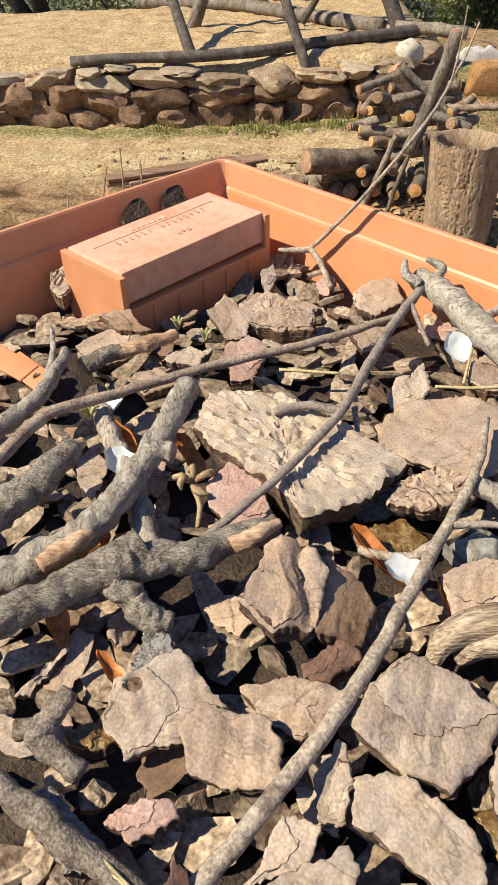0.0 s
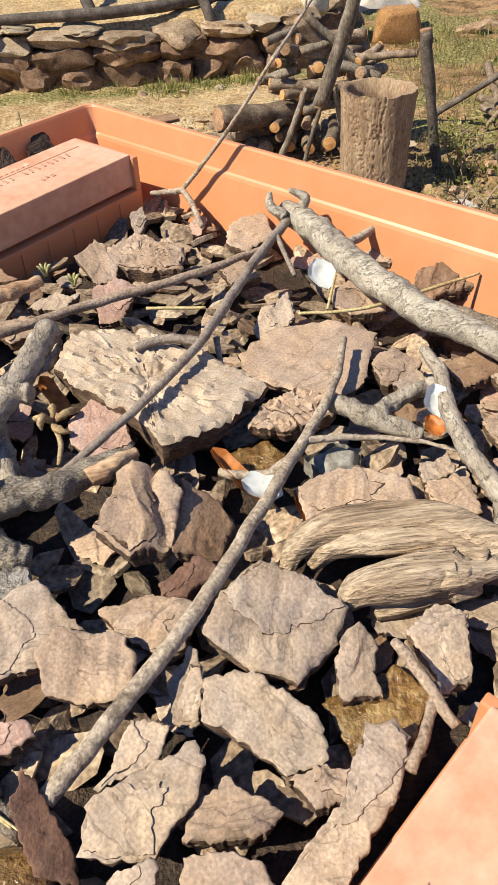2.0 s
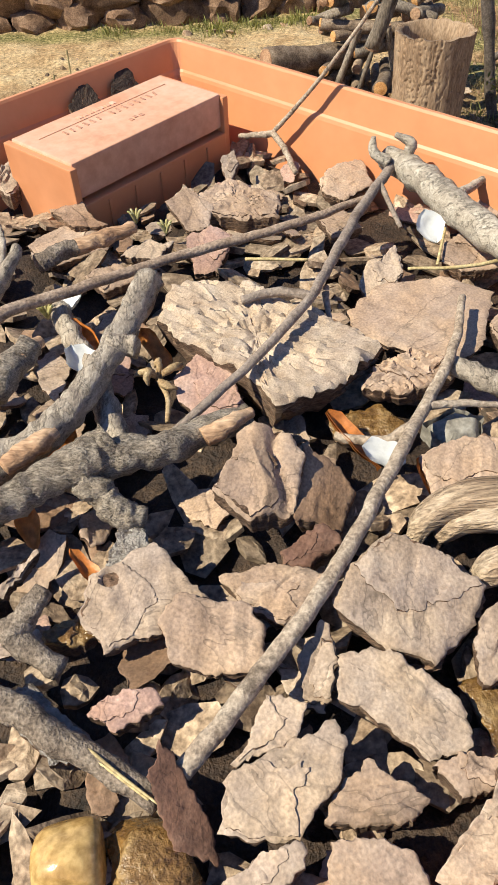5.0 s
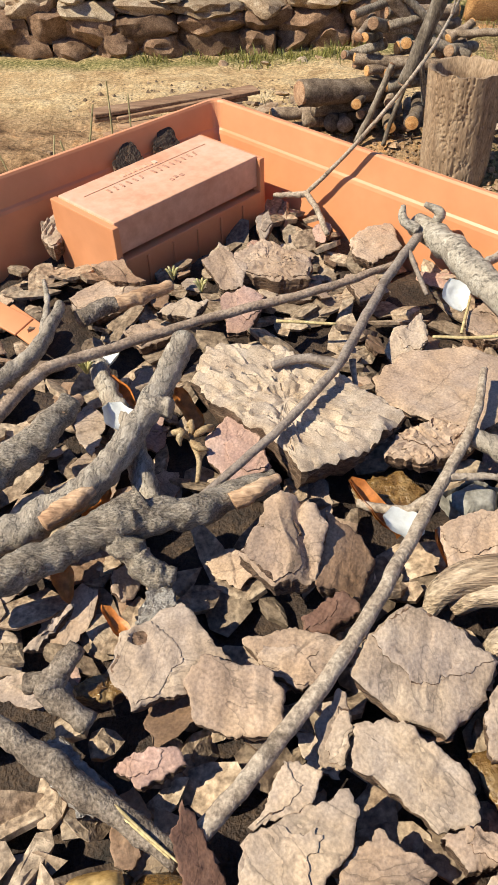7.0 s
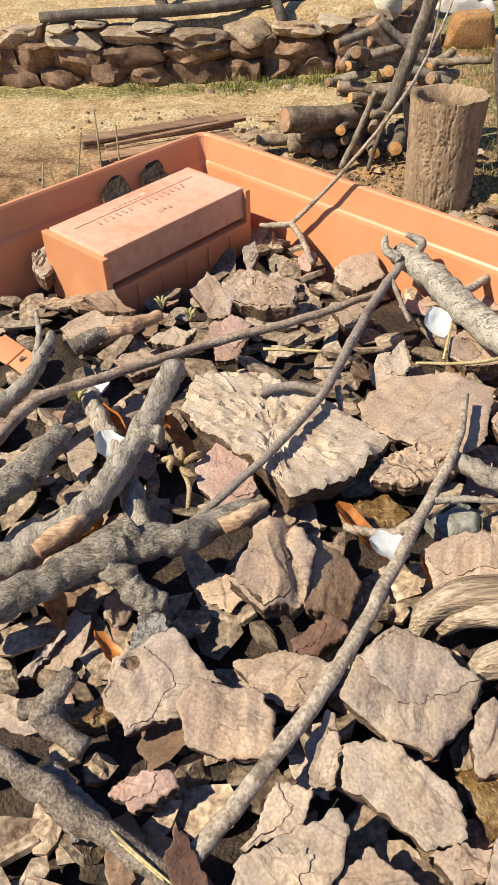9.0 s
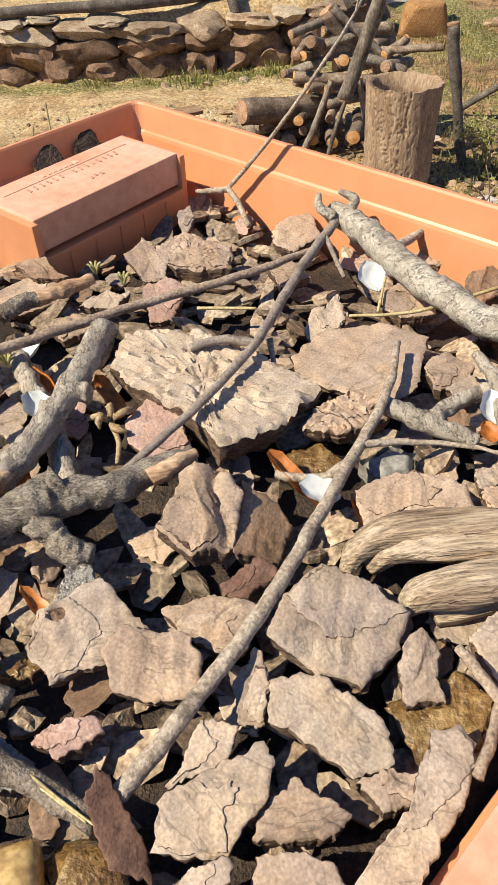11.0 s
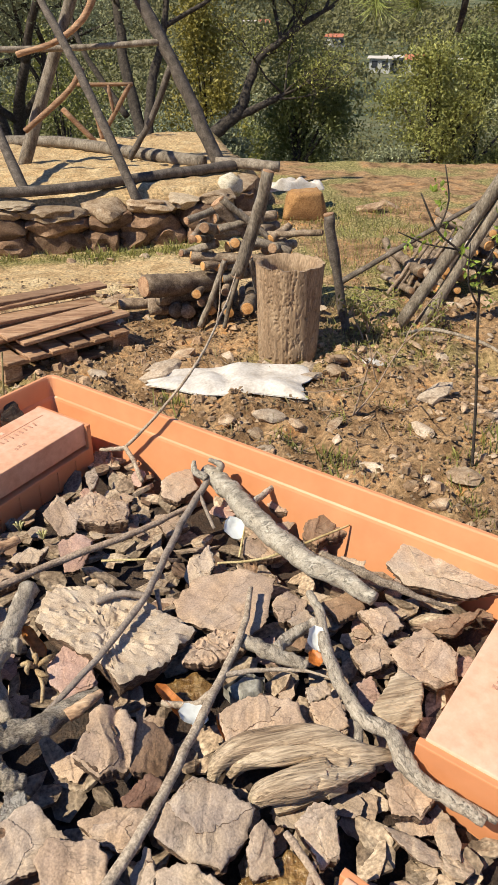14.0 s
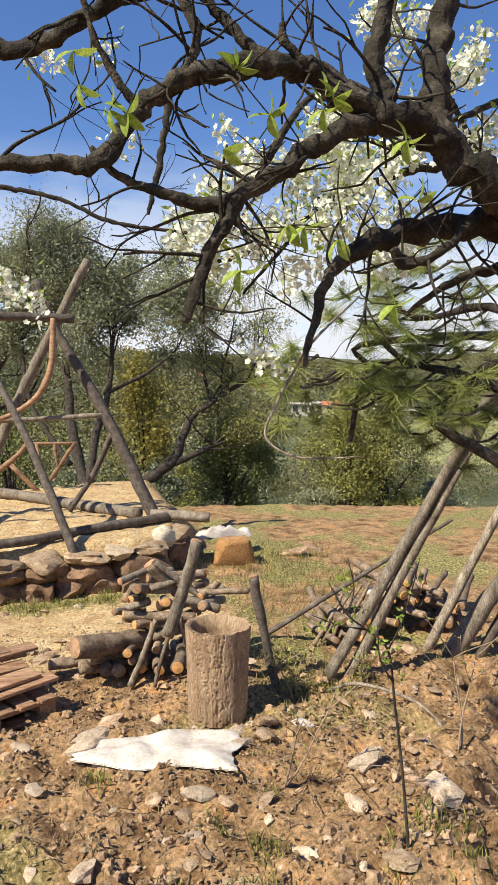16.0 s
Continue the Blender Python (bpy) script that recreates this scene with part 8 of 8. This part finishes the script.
BLOSSOM_SPOTS += [(0.762, 1.951, 1.930), (0.604, 2.270, 2.057), (0.532, 2.176, 2.010), (0.688, 2.016, 1.989), (0.558, 2.315, 1.973), (0.597, 2.183, 1.848), (0.536, 2.093, 1.922), (0.801, 2.281, 1.998), (0.834, 2.157, 1.963), (0.579, 2.121, 1.953), (0.497, 2.032, 1.927), (0.613, 2.255, 1.880), (0.764, 2.103, 1.943), (1.054, 1.954, 2.598), (1.252, 2.165, 2.737), (1.193, 2.051, 2.486), (1.111, 1.978, 2.672), (1.555, 2.105, 2.645), (1.516, 2.004, 2.645), (1.417, 1.914, 2.520), (1.312, 1.826, 2.446)]
LEAF_SPOTS = [(0.106, 0.850, 1.873, -20), (0.146, 0.836, 1.839, -20), (0.169, 0.829, 1.835, -40), (0.309, 0.792, 1.894, 140), (0.314, 0.790, 1.899, 50), (0.356, 0.773, 1.833, 90), (0.429, 0.753, 1.860, 100), (0.440, 0.749, 1.856, 30), (0.427, 0.752, 1.841, 280), (0.378, 0.754, 1.683, -60), (0.400, 0.748, 1.681, -80), (0.314, 0.769, 1.620, 270), (0.294, 0.787, 1.785, 20), (0.549, 0.706, 1.718, 80), (0.516, 0.704, 1.575, 280), (0.444, 0.733, 1.664, -60), (0.100, 0.856, 1.919, -90), (0.535, 0.716, 1.799, -80)]
pine_limb([(1.722, 2.063, 1.304, 0.03), (1.544, 2.118, 1.317, 0.022), (1.394, 2.168, 1.369, 0.016), (1.249, 2.216, 1.402, 0.012), (1.158, 2.254, 1.494, 0.01), (1.104, 2.277, 1.548, 0.008)])
pine_limb([(1.195, 2.241, 1.476, 0.012), (1.1, 2.205, 1.38, 0.01), (1.043, 2.153, 1.253, 0.009), (1.019, 2.144, 1.126, 0.008)])
pine_limb([(1.689, 1.928, 0.983, 0.03), (1.483, 1.999, 1.068, 0.022), (1.34, 2.053, 1.154, 0.018), (1.235, 2.092, 1.223, 0.012)])
pine_limb([(1.758, 2.381, 1.411, 0.02), (1.616, 2.412, 1.322, 0.014), (1.473, 2.449, 1.276, 0.01)])
pine_limb([(1.558, 1.933, 1.555, 0.02), (1.39, 1.987, 1.585, 0.014), (1.221, 2.032, 1.545, 0.01), (1.121, 2.066, 1.577, 0.007)])
PINE_TUFTS = [(0.793, 2.098, 1.315), (0.742, 2.12, 1.366), (0.859, 2.098, 1.34), (1.044, 2.05, 1.61), (1.171, 2.098, 1.544), (1.09, 2.15, 1.269), (0.968, 2.098, 1.242), (1.221, 2.098, 1.247), (1.321, 2.12, 1.199), (1.016, 2.098, 1.535), (1.144, 2.06, 1.645), (1.27, 2.098, 1.625), (1.314, 2.14, 1.412), (0.932, 2.098, 1.257), (1.069, 2.098, 1.668), (1.189, 2.05, 1.792), (1.354, 2.098, 1.856), (1.147, 2.098, 1.317), (1.262, 2.14, 1.338), (1.403, 2.098, 1.325), (1.003, 2.098, 1.549), (0.959, 2.06, 1.345), (0.852, 2.098, 1.324), (1.336, 2.098, 1.62)]
PINE_TUFTS += [(1.007, 2.167, 1.7), (1.302, 2.272, 1.727), (1.461, 2.326, 1.78), (0.977, 2.324, 1.62), (1.143, 2.37, 1.631), (1.416, 2.163, 1.631), (1.24, 2.279, 1.381), (1.114, 2.193, 1.399), (1.299, 2.209, 1.212), (1.277, 2.12, 1.46), (1.286, 2.219, 1.516), (1.383, 2.055, 1.445), (1.342, 2.145, 1.313), (1.417, 2.009, 1.411), (1.113, 2.179, 1.289), (1.479, 2.294, 1.564), (1.435, 2.076, 1.483), (1.293, 2.317, 1.557), (1.123, 2.145, 1.545), (1.351, 2.22, 1.173), (1.314, 2.017, 1.23), (1.282, 2.238, 1.402), (1.573, 2.234, 1.311), (1.43, 2.134, 1.182), (1.564, 2.182, 1.127), (1.459, 2.108, 1.288), (1.556, 2.163, 1.208), (1.219, 2.131, 1.154), (1.464, 2.148, 1.122), (1.346, 2.082, 1.316)]

# every spray and leaf cluster hangs on a thin shoot
for c in [Vector(p[:3]) for p in BLOSSOM_SPOTS + LEAF_SPOTS]:
    near = min(PEAR_TIPS, key=lambda t: (t - c).length)
    if 0.01 < (near - c).length < 0.48:
        bow = near.lerp(c, 0.5) + Vector((prng.gauss(0, 1), prng.gauss(0, 1), prng.gauss(0, 1))) * (near - c).length * 0.10
        tube(TWIGS, [(*near, 0.0013), (*bow, 0.0011), (*c, 0.0009)], 5, 3, 0.2, 40)
tagged(part("twig", TWIGS, BLOSSOM_BARK, pear), kind="stuff")
r = random.Random(23)
g, gl = Geo(), Geo()
for c in [Vector(p) for p in BLOSSOM_SPOTS] + r.sample([t for t in PEAR_TIPS if t.y > 1.75 and t.x > 0.55], 60):
    for q in range(r.randint(16, 34)):
        o = c + Vector((r.gauss(0, 1), r.gauss(0, 1), r.gauss(0, 1))) * 0.024
        nrm = Vector((r.gauss(0, 1), r.gauss(-0.6, 1), r.gauss(0.3, 1))).normalized()
        a = nrm.orthogonal().normalized()
        b = nrm.cross(a)
        for k in range(5):
            w = 6.283 * k / 5
            d, e = a * math.cos(w) + b * math.sin(w), a * -math.sin(w) + b * math.cos(w)
            s = 0.0125
            g.add([o, o + d * s * 0.6 + e * s * 0.42 + nrm * s * 0.2, o + d * s + nrm * s * 0.35, o + d * s * 0.6 - e * s * 0.42 + nrm * s * 0.2], [(0, 1, 2), (0, 2, 3)])
    leaves(gl, [c + Vector((r.gauss(0, 1), r.gauss(0, 1), r.gauss(0, 1))) * 0.036 for _ in range(7)], 0.030, 0.013, r)
tagged(part("blossom", g, BLOSSOM, pear, "clusters of small white blossoms"), kind="stuff")
tagged(part("young_leaves", gl, FRESH, pear, "small fresh green leaves"), kind="stuff")


def big_leaf(x, y, z, angle):
    g, n = Geo(), 9
    vs = []
    for i in range(n):
        t = i / (n - 1)
        w = 0.0084 * math.sin(math.pi * min(1, t * 0.93 + 0.04)) ** 0.8
        vs += [(t * 0.032, -w, 0.002 * math.sin(t * 3) + w * 0.35), (t * 0.032, 0, 0.002 * math.sin(t * 3)), (t * 0.032, w, 0.002 * math.sin(t * 3) + w * 0.35)]
    g.add(vs, [(3 * i + k, 3 * i + 3 + k, 3 * i + 4 + k, 3 * i + 1 + k) for i in range(n - 1) for k in (0, 1)])
    ob = part("leaf", g, FRESH, pear)
    ob.matrix_basis = pose(x, y, z, 90, 0, 0) @ pose(0, 0, 0, 0, 0, angle) @ pose(0, 0, 0, 35 + (angle * 7) % 60, 0, 0)


for i, (x, y, z, angle) in enumerate(LEAF_SPOTS):
    for k in range(2 + i % 3):
        big_leaf(x, y, z, angle + 52 * k * (-1) ** k)

g, r = Geo(), random.Random(29)
for c in PINE_TUFTS:
    for q in range(2):
        ax = Vector((r.gauss(-0.5, 0.8), r.gauss(-0.1, 0.8), r.gauss(0.1, 0.7))).normalized()
        o = Vector(c) + Vector((r.gauss(0, 1), r.gauss(0, 1), r.gauss(0, 1))) * 0.055
        for k in range(130):
            b0 = o + ax * r.uniform(-0.035, 0.012)
            d = (ax * 0.55 + Vector((r.gauss(0, 1), r.gauss(0, 1), r.gauss(0, 1))).normalized()).normalized()
            ln, w = r.uniform(0.045, 0.085), d.orthogonal().normalized() * 0.0011
            tip = b0 + d * ln + Vector((0, 0, -ln * 0.10))
            g.add([b0 - w, b0 + w, tip + w * 0.5, tip - w * 0.5], [(0, 1, 2, 3)])
tagged(part("needles", g, NEEDLE, pine, "tufts of long green needles"), kind="stuff")
g = Geo()
for c in PINE_TUFTS:
    e = Vector(c)
    tube(g, [(*(e + Vector((0.16, 0.02, 0.05))), 0.006), (*(e + Vector((0.07, 0, 0.0))), 0.005), (*e, 0.003)], 6, 3, 0.2, 30)
tagged(part("twig", g, TRUNK, pine), kind="stuff")
bpy.context.view_layer.update()
set_out(pine)
